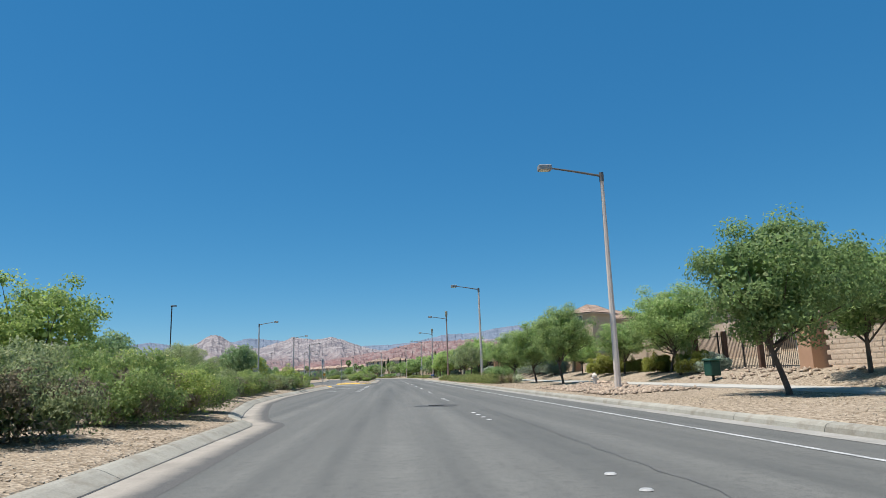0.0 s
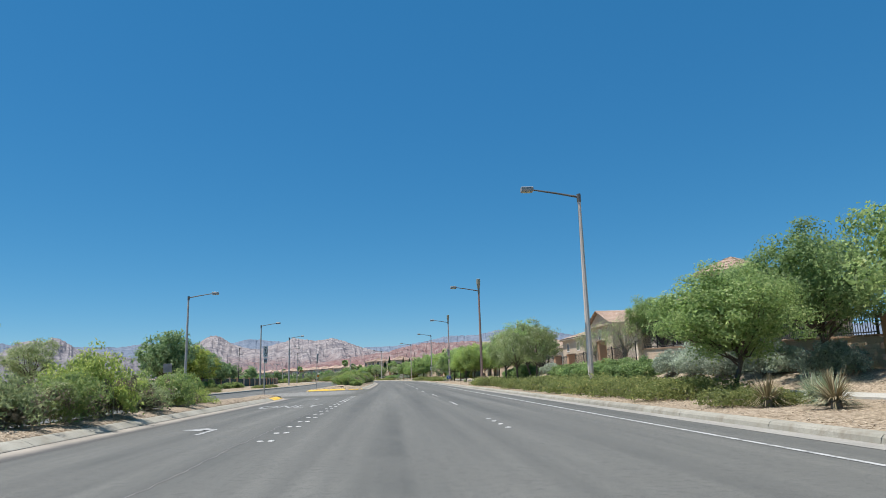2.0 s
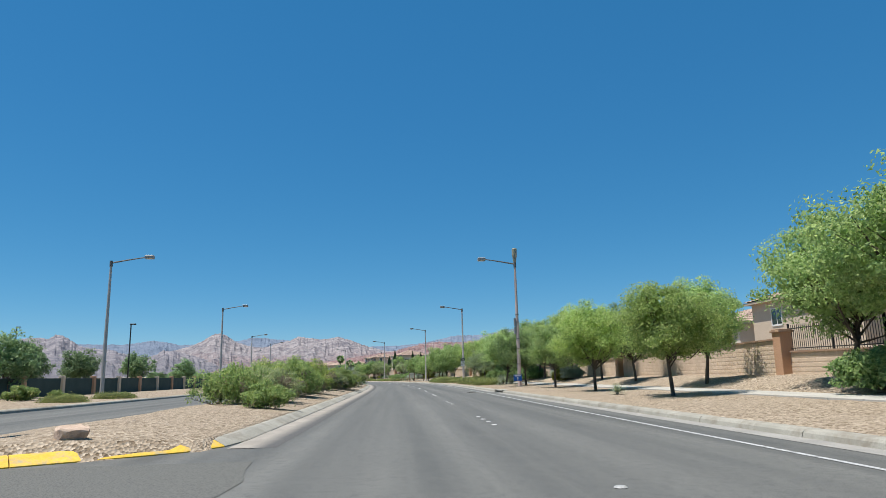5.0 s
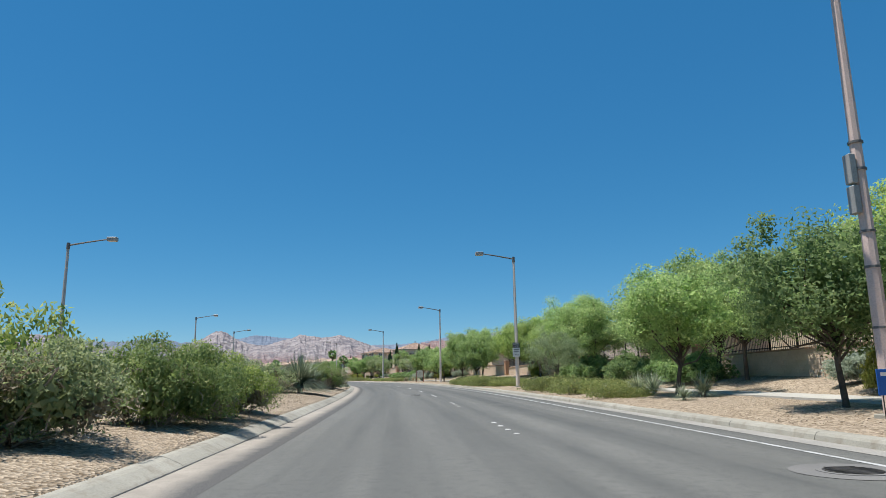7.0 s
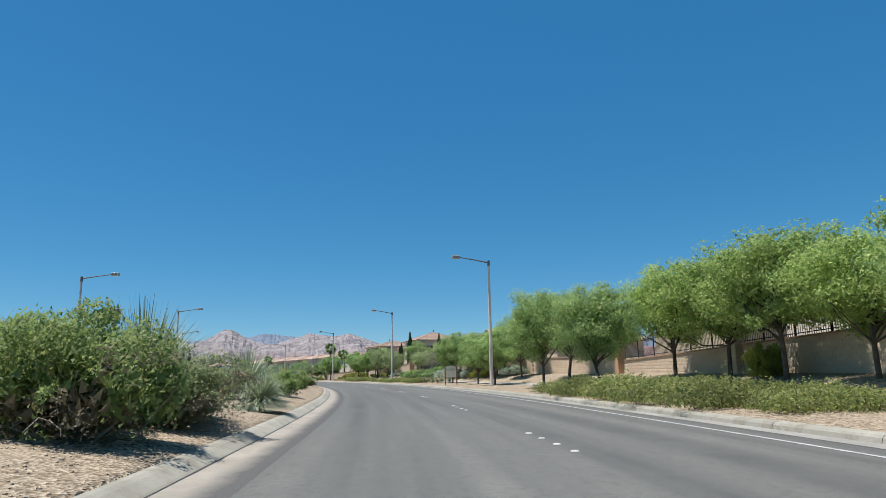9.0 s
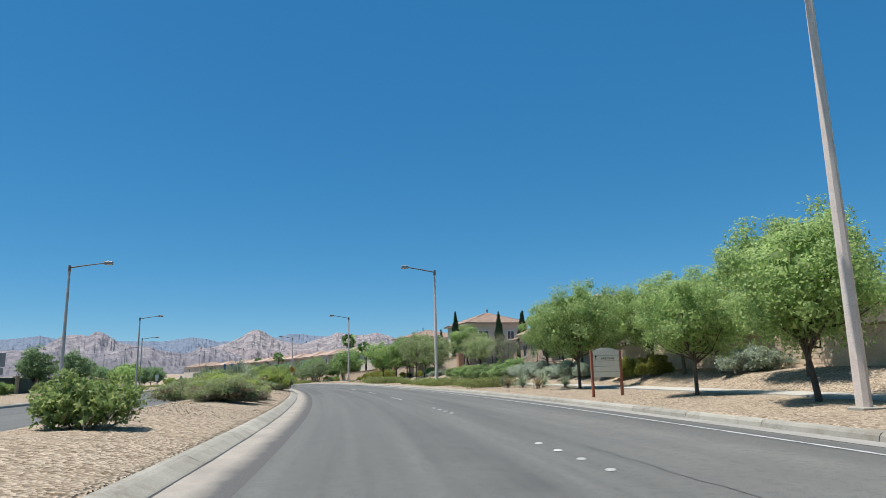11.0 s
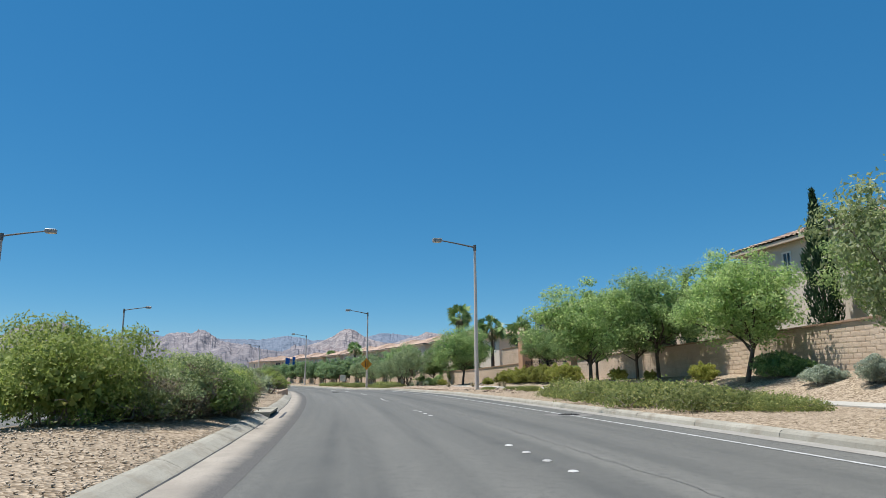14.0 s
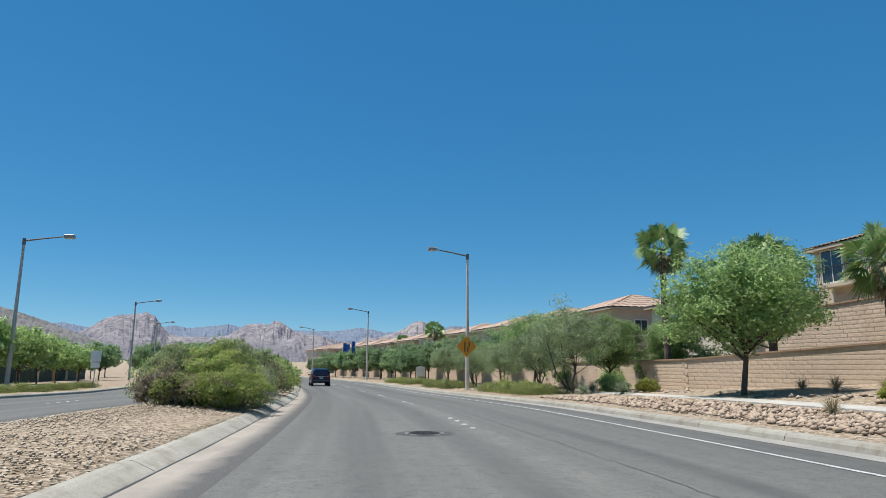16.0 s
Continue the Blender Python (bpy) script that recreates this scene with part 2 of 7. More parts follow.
def asphalt_build(nt, b):
    pos = nt.nodes.new("ShaderNodeUVMap")
    sepuv = nt.nodes.new("ShaderNodeSeparateXYZ")
    nt.links.new(pos.outputs[0], sepuv.inputs[0])
    # wheel tracks and long streaks run with the road
    streak = node(nt, "ShaderNodeTexNoise", Scale=1.0, Detail=4.0)
    mp = nt.nodes.new("ShaderNodeMapping")
    mp.inputs["Scale"].default_value = (1.1, 0.02, 1)
    nt.links.new(pos.outputs[0], mp.inputs[0])
    nt.links.new(mp.outputs[0], streak.inputs["Vector"])
    col = blend(nt, streak.outputs["Fac"], (0.092, 0.094, 0.087), (0.189, 0.187, 0.166), 0.34, 0.66)
    col = blend(nt, noise_of(nt, 0.5, 5, 0.7, world_space=True), col, (0.140, 0.139, 0.125), 0.4, 0.75)
    col = blend(nt, noise_of(nt, 7, 6, 0.8, world_space=True), (0.086, 0.085, 0.080), col, 0.28, 0.5)
    grain = noise_of(nt, 60, 3, 0.8, world_space=True)
    col = blend(nt, grain, (0.042, 0.042, 0.041), col, 0.25, 0.55)
    nt.links.new(col, b.inputs["Base Color"])
    bump(nt, b, grain, 0.35, 0.008)


ASPHALT = material("worn asphalt", asphalt_build, 0.85, 0, 0.25)
ASPHALT_SIDE = plain("sun-bleached asphalt", (0.155, 0.151, 0.142), (0.203, 0.196, 0.182), 0.4, 50, 0.9)
CONCRETE = plain("kerb concrete", (0.289, 0.274, 0.225), (0.366, 0.346, 0.288), 0.8, 40, 0.9, each=0.09, stain=(0.236, 0.211, 0.166))


def gutter_build(nt, b):
    """Pale concrete that runs out under road dust into the asphalt."""
    uv = nt.nodes.new("ShaderNodeUVMap")
    sep = nt.nodes.new("ShaderNodeSeparateXYZ")
    nt.links.new(uv.outputs[0], sep.inputs[0])
    rag = nt.nodes.new("ShaderNodeMath")
    rag.operation = "MULTIPLY_ADD"
    nt.links.new(noise_of(nt, 1.6, 6, 0.7, world_space=True), rag.inputs[0])
    rag.inputs[1].default_value = 0.55
    nt.links.new(sep.outputs[0], rag.inputs[2])
    pale = blend(nt, noise_of(nt, 0.8, 5, 0.7, world_space=True), (0.26, 0.235, 0.20), (0.36, 0.325, 0.275), 0.35, 0.65)
    grain = noise_of(nt, 40, 3, 0.7, world_space=True)
    pale = blend(nt, grain, (0.24, 0.215, 0.18), pale, 0.25, 0.5)
    tar = blend(nt, grain, (0.06, 0.06, 0.06), (0.115, 0.112, 0.106), 0.25, 0.55)
    nt.links.new(blend(nt, rag.outputs[0], pale, tar, 0.66, 1.06), b.inputs["Base Color"])
    bump(nt, b, grain, 0.3, 0.008)


def grit_build(nt, b):
    """Pale grit swept over the asphalt, thinning out towards its ragged rims."""
    uv = nt.nodes.new("ShaderNodeUVMap")
    sep = nt.nodes.new("ShaderNodeSeparateXYZ")
    nt.links.new(uv.outputs[0], sep.inputs[0])
    ends = nt.nodes.new("ShaderNodeMapRange")
    ends.inputs["From Min"].default_value, ends.inputs["From Max"].default_value = 12.0, 4.0
    off = nt.nodes.new("ShaderNodeMath")
    off.operation = "SUBTRACT"
    nt.links.new(sep.outputs[1], off.inputs[0])
    off.inputs[1].default_value = 98.0
    away = nt.nodes.new("ShaderNodeMath")
    away.operation = "ABSOLUTE"
    nt.links.new(off.outputs[0], away.inputs[0])
    nt.links.new(away.outputs[0], ends.inputs["Value"])
    rim = nt.nodes.new("ShaderNodeMapRange")
    rim.inputs["From Min"].default_value, rim.inputs["From Max"].default_value = 1.0, 0.72
    nt.links.new(sep.outputs[0], rim.inputs["Value"])
    m = nt.nodes.new("ShaderNodeMath")
    m.operation = "MULTIPLY"
    nt.links.new(ends.outputs[0], m.inputs[0])
    nt.links.new(rim.outputs[0], m.inputs[1])
    n = nt.nodes.new("ShaderNodeMath")
    n.operation = "MULTIPLY"
    nt.links.new(m.outputs[0], n.inputs[0])
    nt.links.new(noise_of(nt, 0.5, 7, 0.75, world_space=True), n.inputs[1])
    grain = noise_of(nt, 40, 3, 0.7, world_space=True)
    speck = noise_of(nt, 9, 5, 0.8, world_space=True)
    pale = blend(nt, grain, (0.15, 0.147, 0.137), (0.31, 0.302, 0.278), 0.25, 0.6)
    pale = blend(nt, speck, (0.115, 0.113, 0.106), pale, 0.38, 0.56)
    tar = blend(nt, grain, (0.045, 0.045, 0.044), (0.14, 0.139, 0.125), 0.25, 0.55)
    nt.links.new(blend(nt, n.outputs[0], tar, pale, 0.14, 0.42), b.inputs["Base Color"])
    bump(nt, b, grain, 0.3, 0.008)


GRIT = material("grit over asphalt", grit_build, 0.95, 0, 0.1)
GUTTER_MEDIAN = material("dusty gutter fading into asphalt", gutter_build, 0.95, 0, 0.1)
GUTTER = plain("dusty gutter concrete", (0.25, 0.24, 0.215), (0.33, 0.315, 0.28), 0.9, 30, 0.95, stain=(0.27, 0.25, 0.22))
SLAB = plain("sidewalk concrete", (0.389, 0.368, 0.323), (0.455, 0.435, 0.385), 0.7, 40, 0.9, each=0.06)
YELLOW = plain("worn yellow paint", (0.70, 0.42, 0.04), (0.80, 0.52, 0.07), 1.2, 20, 0.7, stain=(0.42, 0.34, 0.20))
WHITE_LINE = plain("worn white road paint", (0.40, 0.40, 0.385), (0.50, 0.50, 0.48), 1.5, 25, 0.75, stain=(0.20, 0.20, 0.19))
WORN_WHITE = plain("faded white road paint", (0.34, 0.34, 0.33), (0.42, 0.42, 0.40), 2.5, 12, 0.8, stain=(0.10, 0.10, 0.10))
DOT = plain("white ceramic marker", (0.396, 0.391, 0.37), (0.482, 0.473, 0.447), 6, 60, 0.5, each=0.2)
# tar in cracks and joints; also the dark painted inside drain slots
TAR_AND_VOID = plain("tar-filled crack and painted drain shade", (0.055, 0.054, 0.052), (0.085, 0.083, 0.08), 2, 40, 0.6)
SEAM = plain("dusty paving seam", (0.17, 0.165, 0.155), (0.26, 0.25, 0.235), 3, 40, 0.9)
PATCH = plain("dark asphalt patch", (0.062, 0.062, 0.06), (0.085, 0.084, 0.08), 1, 50, 0.8)
IRON = plain("cast iron cover", (0.06, 0.055, 0.05), (0.12, 0.11, 0.10), 6, 40, 0.6, 0.6)
BLOCK = plain("tan slump block", (0.559, 0.431, 0.316), (0.638, 0.506, 0.38), 1.1, 24, 0.95, relief=0.4, island=0.04)
BLOCK_ONE = plain("tan slump block face", (0.559, 0.431, 0.316), (0.638, 0.506, 0.38), 1.1, 24, 0.95, relief=0.4, each=0.04)
MORTAR = plain("recessed mortar", (0.531, 0.405, 0.296), (0.61, 0.479, 0.353), 2, 40, 0.95)
STUCCO = plain("orange-tan stucco", (0.46, 0.27, 0.165), (0.52, 0.315, 0.20), 0.8, 60, 0.95)
CAP = plain("brown wall cap", (0.32, 0.21, 0.14), (0.40, 0.27, 0.18), 1, 40, 0.9)
HOUSE = plain("beige stucco", (0.56, 0.45, 0.335), (0.62, 0.505, 0.385), 0.4, 60, 0.95)
HOUSE_B = plain("pale stucco", (0.62, 0.54, 0.44), (0.68, 0.60, 0.50), 0.4, 60, 0.95)
HOUSE_C = plain("olive-tan stucco", (0.44, 0.36, 0.25), (0.50, 0.42, 0.30), 0.4, 60, 0.95)
TRIM = plain("white trim paint", (0.74, 0.71, 0.65), (0.80, 0.77, 0.71), 1, 40, 0.7)
EAVE = plain("tan eave paint", (0.46, 0.37, 0.28), (0.53, 0.43, 0.33), 1, 40, 0.8)
ROOF = plain("clay barrel tile", (0.36, 0.245, 0.18), (0.49, 0.375, 0.295), 1.6, 9, 0.9, relief=0.5, island=0.16, stain=(0.28, 0.205, 0.16))
STEEL = plain("black iron", (0.022, 0.021, 0.02), (0.04, 0.037, 0.033), 2, 30, 0.55)
POLE = plain("tan concrete pole", (0.661, 0.56, 0.484), (0.743, 0.643, 0.56), 1.5, 30, 0.8)
POLE_RUST = plain("rust-brown painted pole", (0.36, 0.225, 0.18), (0.42, 0.27, 0.215), 1.5, 30, 0.7)
POLE_PINK = plain("dusty pink painted pole", (0.56, 0.43, 0.375), (0.62, 0.48, 0.42), 1.5, 30, 0.7)
POLE_GREY = plain("grey galvanised pole", (0.40, 0.39, 0.37), (0.48, 0.465, 0.44), 1.5, 30, 0.6, 0.2)
ARM = plain("weathered steel arm", (0.13, 0.127, 0.12), (0.19, 0.185, 0.175), 2, 30, 0.55, 0.4)
HEAD = plain("grey lamp housing", (0.30, 0.29, 0.27), (0.38, 0.37, 0.34), 3, 30, 0.5, 0.2)
LENS = plain("frosted lamp lens", (0.62, 0.58, 0.48), (0.70, 0.66, 0.56), 5, 40, 0.3)
CANISTER = plain("olive-grey antenna cover", (0.29, 0.28, 0.21), (0.34, 0.33, 0.25), 3, 40, 0.5)
BARK = plain("grey-brown bark", (0.085, 0.065, 0.05), (0.15, 0.12, 0.095), 3, 25, 0.95, relief=0.8)
PALE_BARK = plain("pale grey bark", (0.24, 0.21, 0.175), (0.33, 0.295, 0.25), 3, 25, 0.95, relief=0.8)
TWIG = plain("grey dry twig", (0.26, 0.22, 0.175), (0.36, 0.31, 0.255), 4, 30, 0.95)
ROCK = plain("tan riprap rock", (0.325, 0.244, 0.176), (0.428, 0.338, 0.252), 1.5, 14, 0.95, relief=0.8, island=0.22)
BOULDER = plain("pinkish tan boulder", (0.44, 0.32, 0.235), (0.56, 0.43, 0.33), 2.0, 14, 0.95, relief=0.9)
PEBBLE = plain("loose tan pebbles", (0.391, 0.314, 0.228), (0.502, 0.418, 0.318), 2.0, 20, 0.95, island=0.15)
BLUE = plain("blue sign sheet", (0.015, 0.11, 0.42), (0.02, 0.13, 0.46), 3, 40, 0.4)
SIGN_WHITE = plain("white sign sheet", (0.74, 0.74, 0.71), (0.80, 0.80, 0.77), 3, 40, 0.45)
SIGN_BACK = plain("bare aluminium sign back", (0.26, 0.26, 0.26), (0.33, 0.33, 0.33), 3, 40, 0.5, 0.6)
SIGN_BLACK = plain("black sign sheet", (0.02, 0.025, 0.04), (0.03, 0.035, 0.05), 3, 40, 0.4)
SIGN_ORANGE = plain("orange sign sheet", (0.80, 0.30, 0.03), (0.86, 0.36, 0.04), 3, 40, 0.45)
CREAM = plain("cream painted board", (0.70, 0.67, 0.55), (0.76, 0.73, 0.61), 2, 30, 0.6)
REDWOOD = plain("reddish stained post", (0.27, 0.10, 0.06), (0.34, 0.14, 0.085), 3, 25, 0.75)
TIMBER = plain("dark weathered timber", (0.10, 0.055, 0.035), (0.16, 0.09, 0.06), 3, 25, 0.85)
GREEN_BIN = plain("dark green plastic", (0.012, 0.06, 0.04), (0.02, 0.075, 0.05), 3, 30, 0.5)
HYDRANT = plain("dusty white hydrant paint", (0.66, 0.58, 0.49), (0.74, 0.66, 0.57), 6, 40, 0.6)
SCREEN = plain("dark green privacy screen", (0.030, 0.055, 0.050), (0.045, 0.075, 0.068), 0.8, 30, 0.8)
CAR_PAINT = plain("dark blue car paint", (0.010, 0.014, 0.035), (0.013, 0.018, 0.042), 1, 80, 0.25, 0.3, 0.02, 0.6)
TYRE = plain("black rubber", (0.012, 0.012, 0.012), (0.02, 0.02, 0.02), 4, 60, 0.85)
CHROME = plain("bright metal trim", (0.5, 0.5, 0.5), (0.6, 0.6, 0.6), 4, 40, 0.25, 0.9)
TAIL = plain("red lamp lens", (0.25, 0.008, 0.008), (0.32, 0.012, 0.01), 6, 40, 0.2)
BRIGHT_TAG = plain("plate white", (0.6, 0.6, 0.6), (0.7, 0.7, 0.7), 6, 40, 0.4)


def glass_build(nt, b):
    b.inputs["Base Color"].default_value = (0.03, 0.04, 0.05, 1)
    n = noise_of(nt, 0.7, 2)
    bump(nt, b, n, 0.05, 0.01)


GLASS = material("dark window glass", glass_build, 0.06, 0, 0.9)

LEAF_GREEN = foliage("mid-green tree leaves", (0.232, 0.34, 0.119), (0.409, 0.54, 0.194), (0.632, 0.704, 0.319))
# greyed green: distance haze is put into this leaf colour
LEAF_FAR = foliage("far tree leaves greyed by painted haze", (0.15, 0.237, 0.106), (0.256, 0.362, 0.169), (0.413, 0.5, 0.275))
LEAF_BRIGHT = foliage("bright green tree leaves", (0.243, 0.344, 0.1), (0.412, 0.532, 0.16), (0.617, 0.664, 0.266))
LEAF_DARK = foliage("deep green tree leaves", (0.156, 0.246, 0.092), (0.29, 0.405, 0.147), (0.463, 0.546, 0.238))
LEAF_OLIVE = foliage("grey-green olive leaves", (0.195, 0.26, 0.132), (0.331, 0.409, 0.209), (0.532, 0.597, 0.352))
LEAF_PALE = foliage("pale blossom leaves", (0.242, 0.307, 0.12), (0.381, 0.446, 0.21), (0.707, 0.716, 0.52))
LEAF_LIGHT = foliage("light green tree leaves", (0.22, 0.31, 0.085), (0.36, 0.46, 0.135), (0.52, 0.57, 0.22))
LEAF_YELLOW = foliage("yellow-green tree leaves", (0.27, 0.34, 0.075), (0.42, 0.49, 0.115), (0.57, 0.58, 0.19))
LEAF_BUSH = foliage("olive-green shrub leaves", (0.179, 0.261, 0.085), (0.321, 0.418, 0.13), (0.507, 0.507, 0.218), thru=0.5)
LEAF_BUSH_GREY = foliage("grey-green shrub leaves", (0.194, 0.246, 0.112), (0.337, 0.396, 0.177), (0.538, 0.538, 0.3), thru=0.5)
LEAF_BUSH_GOLD = foliage("yellow-green shrub leaves", (0.217, 0.292, 0.07), (0.373, 0.455, 0.116), (0.582, 0.567, 0.205), thru=0.5)
LEAF_BUSH_DRY = foliage("half-dry shrub leaves", (0.174, 0.151, 0.095), (0.269, 0.235, 0.151), (0.403, 0.325, 0.235), thru=0.5)
LEAF_MAT = foliage("low groundcover leaves", (0.162, 0.202, 0.066), (0.293, 0.326, 0.107), (0.49, 0.451, 0.17))
LEAF_SAGE = foliage("silver sage leaves", (0.274, 0.327, 0.247), (0.434, 0.49, 0.373), (0.644, 0.686, 0.538))
LEAF_SPIKE = foliage("grey-green spiky blades", (0.191, 0.238, 0.150), (0.349, 0.396, 0.262), (0.666, 0.635, 0.460), 0.5, 0.1)
LEAF_GRASS = foliage("yellow-green broom leaves", (0.209, 0.233, 0.048), (0.323, 0.337, 0.072), (0.437, 0.399, 0.132))
LEAF_STRAW = foliage("straw-coloured grass", (0.22, 0.18, 0.10), (0.32, 0.27, 0.16), (0.42, 0.36, 0.24), 0.7, 0.1)
LEAF_PALM = foliage("palm fan leaves", (0.129, 0.23, 0.081), (0.238, 0.355, 0.12), (0.519, 0.501, 0.2), 0.45, 0.15)
LEAF_CYPRESS = foliage("dark cypress sprays", (0.023, 0.052, 0.026), (0.046, 0.091, 0.042), (0.078, 0.130, 0.065))


# ---- ground, road, kerbs ----
def ground_rows(s):
    kl, kr, m = kerb_l(s), kerb_r(s), median_far(s)
    ds = [-150, -100, -70, -50, -38, -30, -24, -21, OPP_FAR - 0.25, OPP_FAR - 0.12, OPP_FAR + 0.02, m - 0.05, m + 0.4]
    ds += [m + 0.6 + (kl - 0.6 - m - 0.6) * k / 7 for k in range(8)]
    ds += [kl - 0.40, kl - 0.28, kr, kr + 0.14, kr + 0.4, 6.3, 7.4, 8.5, 9.3, 10.0, 10.8, 11.6, 12.5, 13.5, 14.5, 15.5, 17, 20, 24, 32, 45, 60, 90, 160, 300]
    return ds


def make_ground():
    ss = list(np.arange(-60, -8, 4.0)) + list(np.arange(-8, 83, 1.0)) + list(np.arange(83, 115, 0.5)) + list(np.arange(115, 380, 1.0)) + list(np.arange(380, 600, 5.0))
    verts, faces = [], []
    wide = 0
    for s in ss:
        row = ground_rows(s)
        wide = len(row)
        for d in row:
            x, y = xy(s, d)
            z = height(s, d)
            rough = 0 if OPP_FAR - 0.2 < d < kerb_l(s) + 0.1 and level(s, d) < 0.05 else 1
            if rough and not (kerb_l(s) - 0.2 < d < kerb_r(s) + 0.2):
                z += 0.035 * noise.noise((x * 0.9, y * 0.9, 0)) + 0.05 * noise.noise((x * 0.2, y * 0.2, 3))
            verts.append((x, y, z))
    for i in range(len(ss) - 1):
        for k in range(wide - 1):
            a = i * wide + k
            faces.append((a, a + 1, a + wide + 1, a + wide))
    # the desert floor beyond, out to the horizon
    base = len(verts)
    rings = [60, 180, 420, 900, 2000, 4600]
    n = 48
    for r in rings:
        for k in range(n):
            a = 2 * math.pi * k / n
            verts.append((-40 + r * math.cos(a), 200 + r * math.sin(a), -0.9 if r < 800 else (-0.9 + (r - 800) * 0.012)))
    for i in range(len(rings) - 1):
        for k in range(n):
            a, b = base + i * n + k, base + i * n + (k + 1) % n
            faces.append((a, b, b + n, a + n))
    faces.append([base + k for k in range(n)])
    return tagged(link_mesh("ground", verts, faces, GRAVEL, smooth=True), "tan desert gravel verge and median", "ground", kind="structure")


make_ground()


def ribbon(name, ss, cols, material, uv=False, across=False):
    """A sheet between lines of offsets: cols(s) gives (d, z) pairs."""
    verts, faces, uvs = [], [], []
    w = 0
    for s in ss:
        row = cols(s)
        w = len(row)
        for d, z in row:
            x, y = xy(s, d)
            verts.append((x, y, z + dip(s)))
            uvs.append(((d - row[0][0]) / (row[-1][0] - row[0][0]) if across else d, s))
    for i in range(len(ss) - 1):
        for k in range(w - 1):
            a = i * w + k
            faces.append((a, a + 1, a + w + 1, a + w))
    ob = link_mesh(name, verts, faces, material)
    if uv:
        lay = ob.data.uv_layers.new(name="UVMap")
        idx = np.zeros(len(ob.data.loops), np.int32)
        ob.data.loops.foreach_get("vertex_index", idx)
        lay.data.foreach_set("uv", np.array(uvs, np.float32)[idx].ravel())
    return ob


ROAD_S = list(np.arange(-60, 380, 2.0)) + list(np.arange(380, 600, 5.0))
tagged(ribbon("road", ROAD_S, lambda s: [(OPP_FAR - 0.05, 0), (median_far(s), 0), (kerb_l(s), 0), (-2.5, 0), (0, 0), (2, 0), (kerb_r(s) + 0.05, 0)], ASPHALT, True),
       "worn grey asphalt road with dark wheel tracks", "road", kind="structure")
GS = list(np.arange(-40, 400, 2.0))
tagged(ribbon("gutter_right", GS, lambda s: [(kerb_r(s) - 0.42, 0.006), (kerb_r(s) + 0.02, 0.012)], GUTTER), "dusty concrete gutter beside the kerb", "gutter", kind="structure")
for name, a, b in (("gutter_median_1", -40, 84.5), ("gutter_median_2", 112, 400)):
    tagged(ribbon(name, list(np.arange(a, b, 1.0)), lambda s: [(kerb_l(s) - 0.02, 0.012), (kerb_l(s) + 0.4, 0.009), (kerb_l(s) + 0.85, 0.002)], GUTTER_MEDIAN, True, True), "pale dusty concrete gutter beside the median", "gutter", kind="structure")
tagged(ribbon("pavement_dust", [86 + k for k in range(25)], lambda s: [(-13.5 + 1.0 * math.sin(s * 0.5), 0.003), (-8 + 0.4 * math.sin(s * 0.9), 0.0045), (-4.4 + (s - 98) * 0.03 + 0.2 * math.sin(s * 1.3), 0.006)], GRIT, True, True), "sun-bleached gritty asphalt in the opening", "road", kind="structure")


def kerb(name, path, side, parent_label, material=CONCRETE, yellow=None, tall=0.16, seg=3.0, rolled=False):
    """A cast kerb in lengths along a path of (s, d, z): side 1 has its island on the left of the way."""
    root = new(name)
    tagged(root, parent_label, "kerb", kind="structure")
    pts = [Vector((*xy(s, d), z + dip(s))) for s, d, z in path]
    prof = [(0, -0.08), (0.0, 0.0), (0.03, tall * 0.62), (0.07, tall * 0.9), (0.13, tall), (0.30, tall + 0.005), (0.325, tall - 0.03), (0.33, -0.08)]
    if rolled:
        prof = [(0, -0.08), (0.0, 0.02), (0.03, 0.04), (0.21, tall * 0.8), (0.29, tall * 0.96), (0.38, tall), (0.41, tall - 0.03), (0.42, -0.08)]
    i = 0
    while i < len(pts) - 1:
        j, run = i, 0.0
        while j < len(pts) - 1 and run < seg:
            run += (pts[j + 1] - pts[j]).length
            j += 1
        verts, faces = [], []
        for k in range(i, j + 1):
            t = (pts[min(k + 1, len(pts) - 1)] - pts[max(k - 1, 0)])
            t.z = 0
            t.normalize()
            nrm = Vector((-t.y, t.x, 0)) * side
            p = pts[k] + (t * 0.008 if k == i else (t * -0.008 if k == j else Vector()))
            for u, z in prof:
                verts.append(tuple(p + nrm * u + Vector((0, 0, z))))
        w = len(prof)
        for k in range(j - i):
            for q in range(w - 1):
                a = k * w + q
                faces.append((a, a + 1, a + w + 1, a + w) if side < 0 else (a + w, a + w + 1, a + 1, a))
        faces.append(list(range(w)) if side > 0 else list(range(w))[::-1])
        last = [(j - i) * w + q for q in range(w)]
        faces.append(last[::-1] if side > 0 else last)
        sm = (path[i][0] + path[j][0]) / 2
        m = YELLOW if yellow and yellow[0] <= sm <= yellow[1] else material
        link_mesh("kerb_length", verts, faces, m, root)
        i = j
    return root


